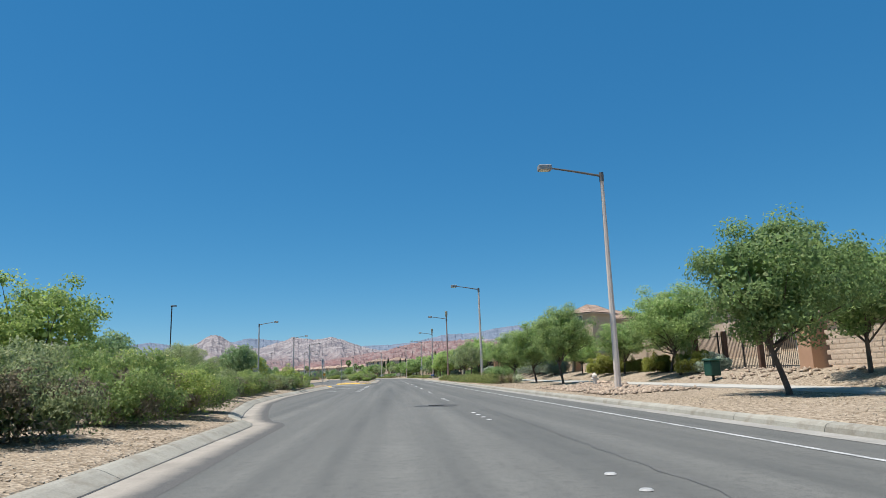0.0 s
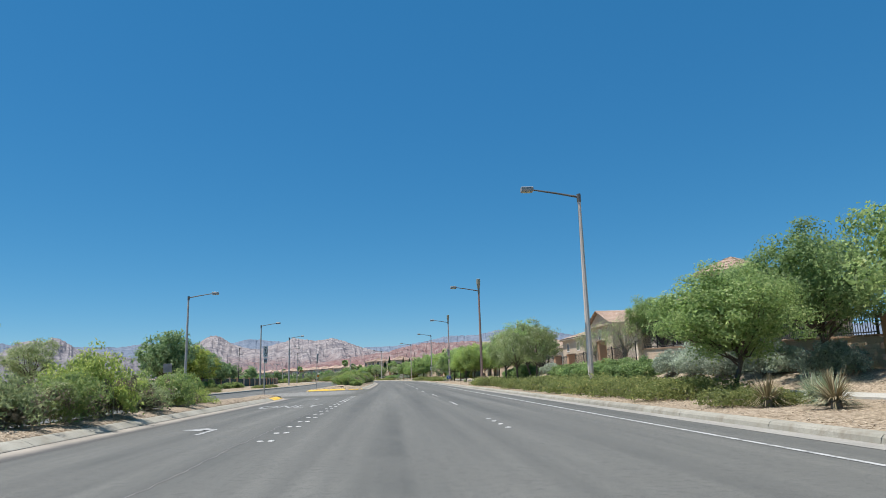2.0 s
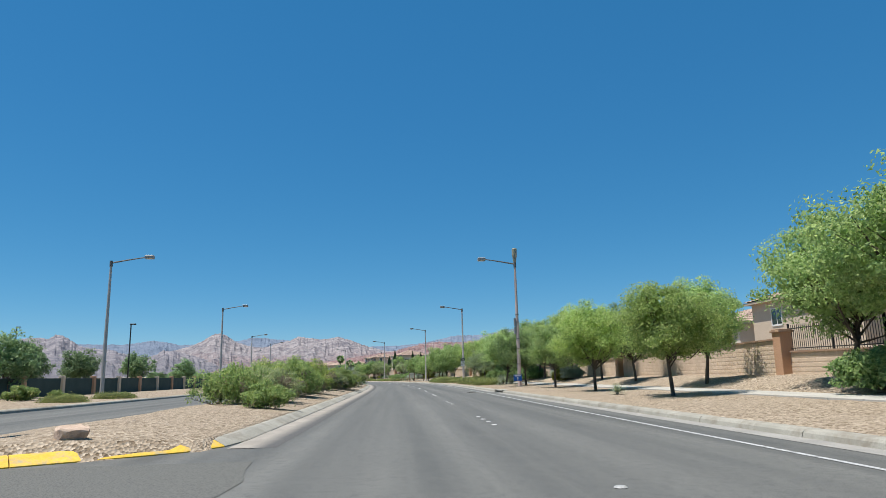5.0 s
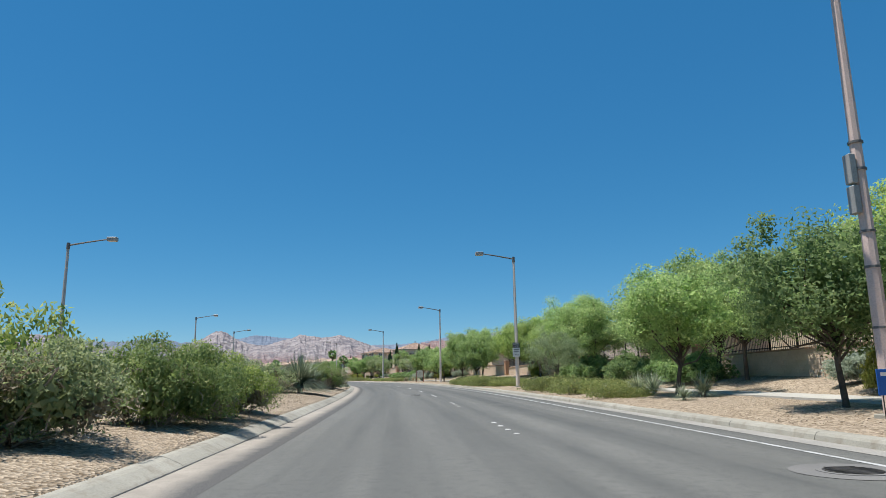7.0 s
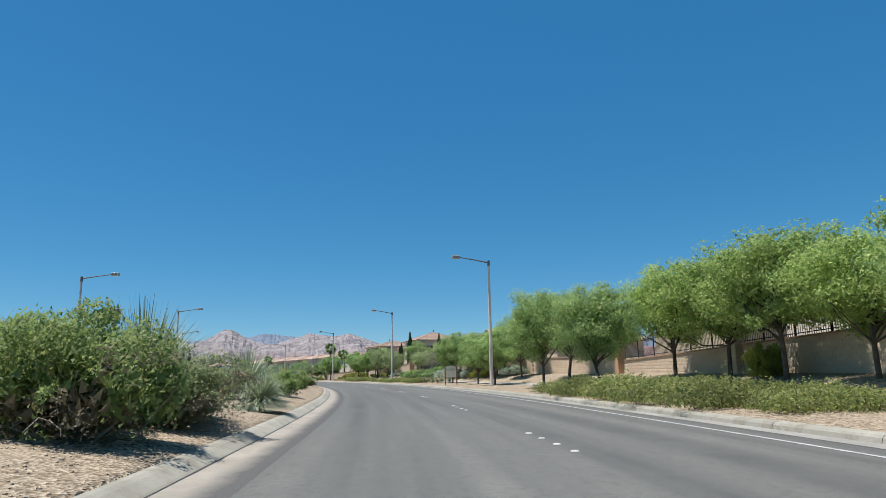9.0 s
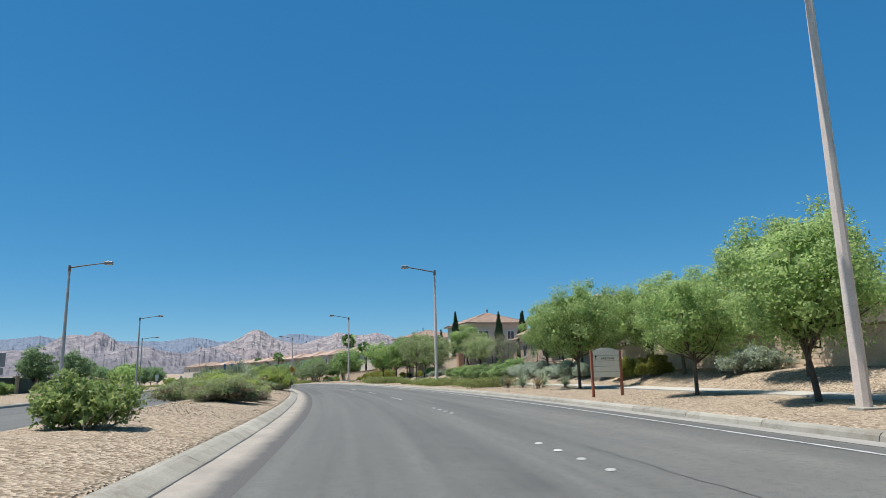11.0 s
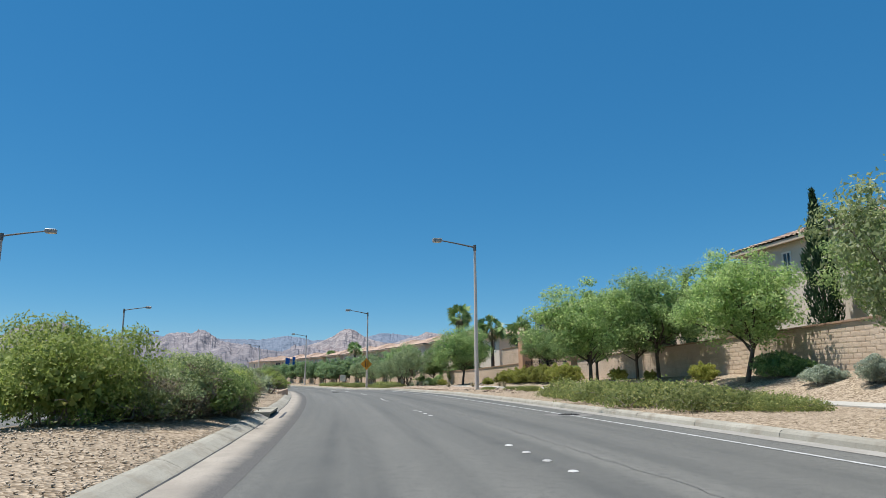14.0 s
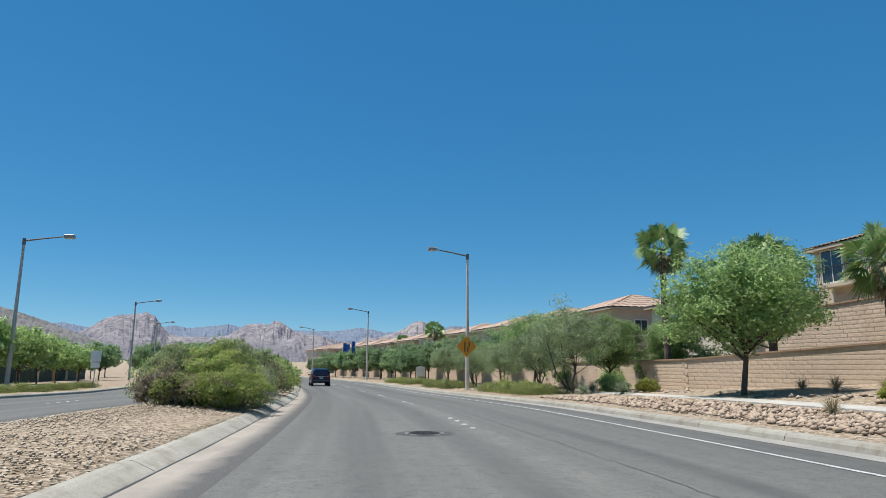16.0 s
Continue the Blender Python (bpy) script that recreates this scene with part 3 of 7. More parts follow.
kerb("kerb_right_1", [(s, kerb_r(s), 0) for s in list(np.arange(-40, 144.1, 1.0)) + [144.4]], -1, "pale concrete kerb along the right verge")
kerb("kerb_right_2", [(s, kerb_r(s), 0) for s in [147.9] + list(np.arange(149, 480, 1.0))], -1, "pale concrete kerb along the right verge")
nose1 = [(84.6, -9.5, 0), (85.2, -9.9, 0), (85.5, -10.5, 0), (85.4, -11.2, 0), (84.9, -11.8, 0), (84, -12.0, 0)]
kerb("kerb_median_1", [(s, kerb_l(s), 0) for s in np.arange(-40, 84.1, 1.0)] + nose1 + [(s, median_far(s), 0) for s in np.arange(83, -40, -2.0)], 1, "concrete median kerb with a worn yellow nose", yellow=(80.0, 86), rolled=True)
nose2 = [(109.2, -10.9, 0), (108.6, -10.6, 0), (108.7, -10.0, 0), (109.4, -8.9, 0), (110.1, -7.8, 0), (110.9, -6.6, 0), (111.6, -5.7, 0), (112.4, -5.25, 0)]
kerb("kerb_median_2", [(s, median_far(s), 0) for s in np.arange(480, 110, -2.0)] + nose2 + [(s, kerb_l(s), 0) for s in list(np.arange(113.5, 300, 1.0)) + [300.6]], 1, "concrete median kerb with a worn yellow nose", yellow=(107, 112.2), rolled=True)
kerb("kerb_median_3", [(s, kerb_l(s), 0) for s in [303.9] + list(np.arange(305, 480, 1.0))], 1, "concrete median kerb in the bend", rolled=True)
kerb("kerb_far", [(s, OPP_FAR, 0) for s in np.arange(-40, 480, 2.0)], 1, "pale concrete kerb beyond the other carriageway", seg=6.0)


for name, a, b in (("joint_median_1", -40, 80), ("joint_median_2", 116, 300), ("joint_median_3", 304, 400)):
    tagged(ribbon(name, list(np.arange(a, b, 1.0)), lambda s: [(kerb_l(s) - 0.02, 0.016), (kerb_l(s) + 0.022 + 0.008 * math.sin(s * 1.7), 0.016)], TAR_AND_VOID), "dark open joint between kerb and gutter", "joint", kind="structure")


def dome(r, h, n=10):
    bm = bmesh.new()
    r0 = [bm.verts.new((r * math.cos(2 * math.pi * k / n), r * math.sin(2 * math.pi * k / n), 0)) for k in range(n)]
    r1 = [bm.verts.new((0.72 * r * math.cos(2 * math.pi * k / n), 0.72 * r * math.sin(2 * math.pi * k / n), h * 0.8)) for k in range(n)]
    for k in range(n):
        bm.faces.new((r0[k], r0[(k + 1) % n], r1[(k + 1) % n], r1[k]))
    bm.faces.new(r1)
    return bm


# ---- road markings ----
marker0 = part("lane_marker", dome(0.075, 0.02), DOT, None, smooth=False)
tagged(marker0, "round white ceramic lane marker on the asphalt", "road marker", "lane markers")
first = True
for g in range(-2, 40):
    start = 17.17 + 12.19 * g
    start += ramp(start, [0, 55, 80, 92, 140, 178, 190, 240, 275, 312], [-0.6, 0.9, 1.2, 0.7, 2.0, 2.8, 2.2, 3.4, 3.2, 3.1])
    for k in range(4):
        s = start + 1.07 * k
        if s < -10:
            continue
        m = spot(s, lane_d(s), 0.006 + dip(s))
        if first:
            marker0.matrix_world, first = m, False
        else:
            copy_thing(marker0, m)
for g in range(17):
    for side in (-4.68, -4.9):
        copy_thing(marker0, spot(53.3 + g * 1.98, side, 0.006))
for g in range(-1, 12):
    for k in range(4):
        s = 290 + 12.19 * g + 1.07 * k
        copy_thing(marker0, spot(s, (median_far(s) + OPP_FAR) / 2, 0.006 + dip(s)))
tagged(ribbon("edge_line", list(np.arange(-40, 480, 2.0)), lambda s: [(edge_d(s) - 0.05, 0.007), (edge_d(s) + 0.05, 0.007)], WHITE_LINE), "worn white painted edge line", "road line", kind="structure")


def arrow(s, d):
    """A faded turn arrow painted on the asphalt, its head to the left."""
    pts = [(0.07, -1.1), (0.07, 0.55), (-0.25, 0.85), (-0.25, 1.15), (-0.85, 0.62), (-0.25, 0.1), (-0.25, 0.42), (-0.07, 0.25), (-0.07, -1.1)]
    bm = bmesh.new()
    bm.faces.new([bm.verts.new((x, y, 0)) for x, y in pts])
    bmesh.ops.triangulate(bm, faces=bm.faces[:])
    ob = part("turn_arrow", bm, WORN_WHITE)
    ob.matrix_world = spot(s, d, 0.007)
    tagged(ob, "faded white left-turn arrow painted on asphalt", "road marking", "turn arrows")


for s, d in ((56.8, -6.8), (81.3, -6.75)):
    arrow(s, d)


def manhole(s, d, r=0.33, apron=0.85, material=PATCH):
    root = empty("manhole", s, d, dip(s))
    tagged(root, "round iron manhole cover in a dark asphalt patch", "manhole", "manholes in the road")
    bm = bmesh.new()
    disc(bm, apron, 0.006, 28)
    part("asphalt_patch", bm, material, root)
    bm = bmesh.new()
    tube(bm, [(0, 0, 0.0), (0, 0, 0.014)], [r + 0.07, r + 0.07], 28)
    part("ring", bm, ASPHALT_SIDE, root)
    bm = bmesh.new()
    tube(bm, [(0, 0, 0.005), (0, 0, 0.02)], [r, r], 28)
    cover = part("cover", bm, IRON, root)
    for k in range(-3, 4):
        w = math.sqrt(max(r * r - (k * 0.085) ** 2, 0)) * 0.9
        part("rib", boxed(-w, w, k * 0.085 - 0.018, k * 0.085 + 0.018, 0.02, 0.026), IRON, cover)


manhole(25.6, -0.55)
manhole(147.6, 3.3, apron=0.7, material=ASPHALT_SIDE)
manhole(300.0, 3.7, apron=0.75, material=ASPHALT_SIDE)
manhole(336.0, -1.7, apron=0.58)
manhole(182.0, -0.65, apron=0.8, material=ASPHALT_SIDE)


def crack(pts, w, name="tar_crack", material=TAR_AND_VOID, label="thin dark crack running along the asphalt"):
    verts, faces = [], []
    rng = random.Random(len(pts) * 7 + int(pts[0][0]))
    for i in range(len(pts) - 1):
        (s0, d0), (s1, d1) = pts[i], pts[i + 1]
        n = max(int(abs(s1 - s0) / 0.35), 2)
        for k in range(n + (i == len(pts) - 2)):
            u = k / n
            s, d = s0 + (s1 - s0) * u, d0 + (d1 - d0) * u + rng.uniform(-0.05, 0.05)
            ww = w * rng.uniform(0.4, 1.0)
            x0, y0 = xy(s, d - ww)
            x1, y1 = xy(s, d + ww)
            verts += [(x0, y0, 0.004 + dip(s)), (x1, y1, 0.004 + dip(s))]
    for k in range(len(verts) // 2 - 1):
        faces.append((2 * k, 2 * k + 1, 2 * k + 3, 2 * k + 2))
    tagged(link_mesh(name, verts, faces, material), label, "crack", kind="structure")


for a, b, d0, d1 in ((4, 42, 0.75, 0.95), (60, 80, 0.9, 1.1), (128, 141, 1.0, 0.8), (236, 262, 1.0, 0.75), (262, 296, 0.8, 0.55), (296, 345, 0.6, 0.35), (200, 230, 1.05, 0.95)):
    crack([(a, d0), ((a + b) / 2, (d0 + d1) / 2 + 0.07), (b, d1)], 0.008)
for a, b, d0, d1 in ((266, 270, -4.0, -3.7),):
    crack([(a, d0), (b, d1)], 0.014)
crack([(32, -4.9), (43, -5.05), (52, -5.2)], 0.014, "paving_seam", SEAM, "pale dusty seam between two runs of asphalt")
crack([(52, -5.22), (84, -5.18)], 0.012, "paving_seam", SEAM, "pale dusty seam between two runs of asphalt")


# ---- sidewalk ----
def walk_d(s):
    return ramp(s, [-20, 20, 60, 100, 150, 200, 250, 300, 345, 380], [10.9, 10.9, 10.5, 10.9, 11.0, 10.8, 10.9, 10.7, 10.2, 9.8])


path_root = tagged(new("sidewalk"), "pale concrete sidewalk in square slabs", "sidewalk", kind="structure")
for k in range(262):
    a = -14 + k * 1.5
    verts = []
    for s in (a + 0.012, a + 1.488):
        c = walk_d(s)
        for d in (c - 0.75, c + 0.75):
            x, y = xy(s, d)
            z = height(s, d)
            verts += [(x, y, z + 0.05), (x, y, z - 0.12)]
    f = [(0, 2, 6, 4), (1, 5, 7, 3), (0, 4, 5, 1), (2, 3, 7, 6), (0, 1, 3, 2), (4, 6, 7, 5)]
    link_mesh("slab", verts, f, SLAB, path_root)


# ---- mountains ----
def rock_build(light, warm, dark, red_low=None, low=0.0):
    """Weathered rock: leaning strata, pale faces, gullies with shade painted in; the foot of the slope may be redder.
    """
    def build(nt, b):
        pos = nt.nodes.new("ShaderNodeNewGeometry").outputs["Position"]
        sep = nt.nodes.new("ShaderNodeSeparateXYZ")
        nt.links.new(pos, sep.inputs[0])
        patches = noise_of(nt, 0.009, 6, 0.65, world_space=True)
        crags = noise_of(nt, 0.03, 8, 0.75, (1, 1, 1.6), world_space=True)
        gully_shade = noise_of(nt, 0.028, 6, 0.7, (1, 1, 1.3), world_space=True)
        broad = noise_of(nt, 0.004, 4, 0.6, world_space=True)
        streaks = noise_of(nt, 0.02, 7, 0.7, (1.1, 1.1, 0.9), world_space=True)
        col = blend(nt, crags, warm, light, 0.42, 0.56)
        # shadow streaks down the faces, put into the rock colour
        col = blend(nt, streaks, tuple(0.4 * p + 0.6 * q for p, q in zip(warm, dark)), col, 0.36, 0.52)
        if red_low:
            hz = nt.nodes.new("ShaderNodeMath")
            hz.operation = "MULTIPLY_ADD"
            nt.links.new(broad, hz.inputs[0])
            hz.inputs[1].default_value = 160
            nt.links.new(sep.outputs[2], hz.inputs[2])
            mr = nt.nodes.new("ShaderNodeMapRange")
            mr.inputs["From Min"].default_value, mr.inputs["From Max"].default_value = low, low + 60
            nt.links.new(hz.outputs[0], mr.inputs["Value"])
            band = blend(nt, crags, red_low, tuple(0.6 * p + 0.4 * q for p, q in zip(red_low, light)), 0.42, 0.6)
            col = blend(nt, mr.outputs[0], band, col, 0.0, 1.0)
        # the dark shade tone is painted into gullies and random patches
        col = blend(nt, gully_shade, dark, col, 0.36, 0.47)
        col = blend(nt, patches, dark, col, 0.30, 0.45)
        nt.links.new(col, b.inputs["Base Color"])
        bump(nt, b, crags, 0.8, 16.0)
    return build


# Pale, far and grey rock carry painted distance haze; third tones shade the gullies.
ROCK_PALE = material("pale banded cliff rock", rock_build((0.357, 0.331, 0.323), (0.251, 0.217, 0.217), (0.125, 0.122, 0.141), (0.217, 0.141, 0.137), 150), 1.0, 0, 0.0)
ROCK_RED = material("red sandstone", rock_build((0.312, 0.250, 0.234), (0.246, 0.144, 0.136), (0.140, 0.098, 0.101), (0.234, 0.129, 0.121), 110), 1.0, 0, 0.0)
ROCK_HAZE = material("far rock with blue haze in its colour", rock_build((0.20, 0.235, 0.29), (0.165, 0.20, 0.255), (0.125, 0.16, 0.21)), 1.0, 0, 0.0)
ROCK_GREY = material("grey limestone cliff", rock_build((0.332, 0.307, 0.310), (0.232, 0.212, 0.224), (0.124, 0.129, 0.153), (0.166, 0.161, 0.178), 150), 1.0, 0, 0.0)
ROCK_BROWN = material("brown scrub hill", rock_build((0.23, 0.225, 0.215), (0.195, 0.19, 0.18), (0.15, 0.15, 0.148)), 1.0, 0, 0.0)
CENTRE = (-5.0, 160.0)


def range_of(name, az, top, near, far, mat, label, jag=1.0, seed=0, step=0.1, cliff=0.0):
    """A mountain range round the place: crest heights over compass angles (degrees left of +y), rising from near to far.
    cliff: how much of the rise is a steep upper wall."""
    a0, a1 = min(az), max(az)
    cols = np.arange(a0, a1 + step, step)
    order = np.argsort(az)
    crest = np.interp(cols, np.array(az)[order], np.array(top)[order])
    us = list(np.linspace(0, 0.9, 22)) + [0.94, 0.97, 1.0, 1.1, 1.3]
    verts, faces = [], []
    for a, h in zip(cols, crest):
        q = radians(a)
        fade = min(1, (a - a0) / 2.0 + 0.02, (a1 - a) / 2.0 + 0.02)
        h = h * (1 + jag * (0.03 * noise.noise((a * 2.3, seed, 1)) + 0.02 * noise.noise((a * 6.1, seed, 2))))
        teeth = jag * (0.03 * noise.noise((a * 7.3, seed, 6)) + 0.03 * noise.noise((a * 13.0, seed, 3)))
        for u in us:
            r = near + (far - near) * u
            rid = 1 - abs(noise.noise((a * 0.45 + seed, u * 2.6, seed))) * 2
            rid2 = 1 - abs(noise.noise((a * 2.1 + seed, u * 5.0, seed + 5))) * 2
            fine = noise.noise((a * 5.1 + seed, u * 12.0, seed + 9))
            talus = min(u, 1) ** 1.15
            wall = 0.45 * u + 0.55 * min(max((u - 0.62) / 0.2, 0), 1)
            shape = (talus * (1 - cliff) + min(wall, 1) * cliff) if u <= 1 else max(1 - (u - 1) * 2.2, 0.2)
            k = jag * min(u * 3, 1) * (0.12 if u > 0.95 else (0.5 if u > 0.85 else 1))
            z = h * fade * (shape + k * (0.22 * (rid - 0.5) * (1 - abs(u - 0.5)) + 0.075 * (rid2 - 0.45) + 0.035 * fine))
            z *= 1 + teeth * min(max((u - 0.8) / 0.17, 0), 1)
            if cliff and 0.2 < u < 0.97:     # ledges and steep faces between them
                lift = 17 + 5 * noise.noise((a * 0.7, seed, 4))
                f = (z / lift) % 1
                z += (0.5 if f > 0.5 else -0.5) * lift * cliff * min(f, 1 - f) * 1.6
            verts.append((CENTRE[0] - r * math.sin(q), CENTRE[1] + r * math.cos(q), min(max(z, -2), h * fade * (1 + teeth)) if u > 0 else -6))
    w = len(us)
    for i in range(len(cols) - 1):
        for k in range(w - 1):
            a = i * w + k
            faces.append((a, a + w, a + w + 1, a + 1))
    return tagged(link_mesh(name, verts, faces, mat), label, "mountain", kind="structure")


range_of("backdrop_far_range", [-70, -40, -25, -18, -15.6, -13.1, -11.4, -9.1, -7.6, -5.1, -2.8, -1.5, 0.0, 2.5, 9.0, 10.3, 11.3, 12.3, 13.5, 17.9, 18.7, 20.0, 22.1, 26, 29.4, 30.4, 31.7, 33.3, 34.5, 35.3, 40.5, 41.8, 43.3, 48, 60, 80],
         [180, 220, 230, 226, 240, 280, 300, 282, 258, 258, 224, 210, 200, 198, 242, 248, 260, 262, 240, 216, 232, 244, 220, 225, 233, 250, 236, 222, 236, 224, 212, 232, 220, 205, 190, 120], 3300, 4250, ROCK_HAZE, "hazy grey-blue mountain range on the horizon", 0.5, 2)
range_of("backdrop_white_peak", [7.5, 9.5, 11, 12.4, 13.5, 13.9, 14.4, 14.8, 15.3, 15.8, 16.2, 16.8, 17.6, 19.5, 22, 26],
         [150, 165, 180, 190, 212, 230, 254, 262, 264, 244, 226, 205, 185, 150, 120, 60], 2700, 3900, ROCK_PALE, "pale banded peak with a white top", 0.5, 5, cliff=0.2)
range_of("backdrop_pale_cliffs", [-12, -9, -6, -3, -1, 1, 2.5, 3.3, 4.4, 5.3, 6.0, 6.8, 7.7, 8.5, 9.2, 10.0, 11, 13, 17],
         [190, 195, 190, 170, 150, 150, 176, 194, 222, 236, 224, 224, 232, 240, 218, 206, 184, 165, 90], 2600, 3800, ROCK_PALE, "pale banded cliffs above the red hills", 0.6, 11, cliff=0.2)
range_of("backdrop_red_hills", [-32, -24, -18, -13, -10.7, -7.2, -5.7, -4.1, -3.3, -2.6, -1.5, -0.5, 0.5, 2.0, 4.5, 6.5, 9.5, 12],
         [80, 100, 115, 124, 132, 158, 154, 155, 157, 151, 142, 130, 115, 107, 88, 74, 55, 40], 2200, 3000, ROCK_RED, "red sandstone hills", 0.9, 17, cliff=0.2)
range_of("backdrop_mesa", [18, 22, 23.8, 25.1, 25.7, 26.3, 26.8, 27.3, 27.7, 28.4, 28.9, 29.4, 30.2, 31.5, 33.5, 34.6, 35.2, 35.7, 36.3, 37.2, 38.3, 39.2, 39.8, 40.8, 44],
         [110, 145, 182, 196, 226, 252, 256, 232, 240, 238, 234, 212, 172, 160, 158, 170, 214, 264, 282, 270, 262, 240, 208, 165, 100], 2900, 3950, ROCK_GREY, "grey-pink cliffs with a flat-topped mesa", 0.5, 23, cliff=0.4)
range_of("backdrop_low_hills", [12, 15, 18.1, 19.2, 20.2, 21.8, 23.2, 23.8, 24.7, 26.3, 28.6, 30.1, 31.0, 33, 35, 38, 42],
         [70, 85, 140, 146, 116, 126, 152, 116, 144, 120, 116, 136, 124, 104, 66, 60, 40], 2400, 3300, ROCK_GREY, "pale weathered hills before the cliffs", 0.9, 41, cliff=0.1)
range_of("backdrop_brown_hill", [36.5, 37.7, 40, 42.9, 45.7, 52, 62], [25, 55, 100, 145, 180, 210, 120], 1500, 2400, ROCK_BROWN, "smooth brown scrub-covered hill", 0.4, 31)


# ---- plants ----
def unit(rng, n):
    v = rng.normal(size=(n, 3))
    return v / (np.linalg.norm(v, axis=1)[:, None] + 1e-9)


def make_tree(seed, tall, wide, clear, leaf, bark, size=0.13, count=7000, stems=1, airy=0.0, bare=0.0):
    """A tree at the origin: trunk with limbs, and a crown of leaf clumps with an uneven outline."""
    rng = np.random.default_rng(seed)
    root = new("tree")
    bm = bmesh.new()
    crown_c = np.array([0, 0, clear + (tall - clear) * 0.45])
    rad = np.array([wide / 2, wide / 2, (tall - clear) * 0.55])
    n_clump = 110
    c = unit(rng, n_clump)
    c[:, 2] = np.where(rng.random(n_clump) < 0.42, -0.8, 1.0) * np.abs(c[:, 2])
    c *= 1 + 0.14 * np.sin(3 * np.arctan2(c[:, 1], c[:, 0]) + seed)[:, None] + 0.10 * np.sin(5 * np.arctan2(c[:, 1], c[:, 0]) + 4 * c[:, 2] + 2 * seed)[:, None]
    r = rng.uniform(0.40, 0.97, n_clump) ** 0.6
    clumps = crown_c + c * rad * r[:, None]
    clumps[:, 2] = np.maximum(clumps[:, 2], clear + 0.05)
    fork = clear * rng.uniform(0.75, 0.95)
    feet = []
    for k in range(stems):
        lean = rng.normal(size=2) * (0.10 if stems == 1 else 0.35)
        tr = 0.03 + 0.010 * tall
        tr *= 1.0 if stems == 1 else 0.62
        p0 = np.array([lean[0] * 0.15, lean[1] * 0.15, -0.15])
        p1 = np.array([lean[0] * 0.5, lean[1] * 0.5, fork * 0.5])
        p2 = np.array([lean[0], lean[1], fork])
        p3 = p2 + np.array([lean[0] * 0.6, lean[1] * 0.6, (tall - fork) * 0.45])
        tube(bm, [p0, p0 + (0, 0, 0.25), p1, p2, p3], [tr * 1.5, tr * 1.08, tr, tr * 0.85, tr * 0.3], 8)
        feet.append((p2, tr))
    for k in range(22 if not bare else 30):
        q = clumps[rng.integers(n_clump)]
        p2, tr = feet[rng.integers(len(feet))]
        st = p2 + np.array([0, 0, rng.uniform(-0.2, (tall - fork) * 0.25)])
        mid = st + (q - st) * 0.5 + rng.normal(size=3) * 0.18 + np.array([0, 0, -0.12])
        tube(bm, [st, mid, q], [tr * 0.5, tr * 0.3, tr * 0.08], 5, cap=False)
    part("trunk", bm, bark, root, smooth=True)
    if bare:
        bm = bmesh.new()
        for k in range(300):
            q = clumps[rng.integers(n_clump)] + rng.normal(size=3) * 0.25
            w = q + unit(rng, 1)[0] * rng.uniform(0.3, 0.8) + np.array([0, 0, 0.15])
            tube(bm, [q, (q + w) / 2 + rng.normal(size=3) * 0.06, w], [0.014, 0.009, 0.004], 3, cap=False)
        tagged(part("twig_mass", bm, TWIG, root), kind="stuff")
    k = rng.integers(0, n_clump, count)
    spread = rng.uniform(0.20, 0.40, n_clump) * (wide / 4.2)
    off = unit(rng, count) * (rng.random(count) ** (0.45 + airy))[:, None]
    p = clumps[k] + off * spread[k][:, None] * np.array([1.25, 1.25, 0.85]) * 1.35
    big = np.full(count, size)
    if not bare and stems == 1 and airy < 0.15:         # broad inner sprays keep the sun off the ground
        core = count // 12
        p = np.concatenate([p, crown_c + unit(rng, core) * (rng.random(core) ** 0.5)[:, None] * rad * 0.72])
        big = np.concatenate([big, np.full(core, max(size * 2.2, 0.26))])
        p[count:, 2] = np.maximum(p[count:, 2], clear + 0.35)
    count = len(p)
    grow = p - crown_c
    grow /= np.linalg.norm(grow, axis=1)[:, None] + 1e-6
    face = grow * 0.5 + np.array([0, 0, 0.3])
    face[: len(off)] += off
    v, f = leaves(p, rng.uniform(0.6, 1.25, count) * big, rng, 0.66, spread=0.5, out=face)
    leaf_mesh("crown", v, f, leaf, root)
    return root


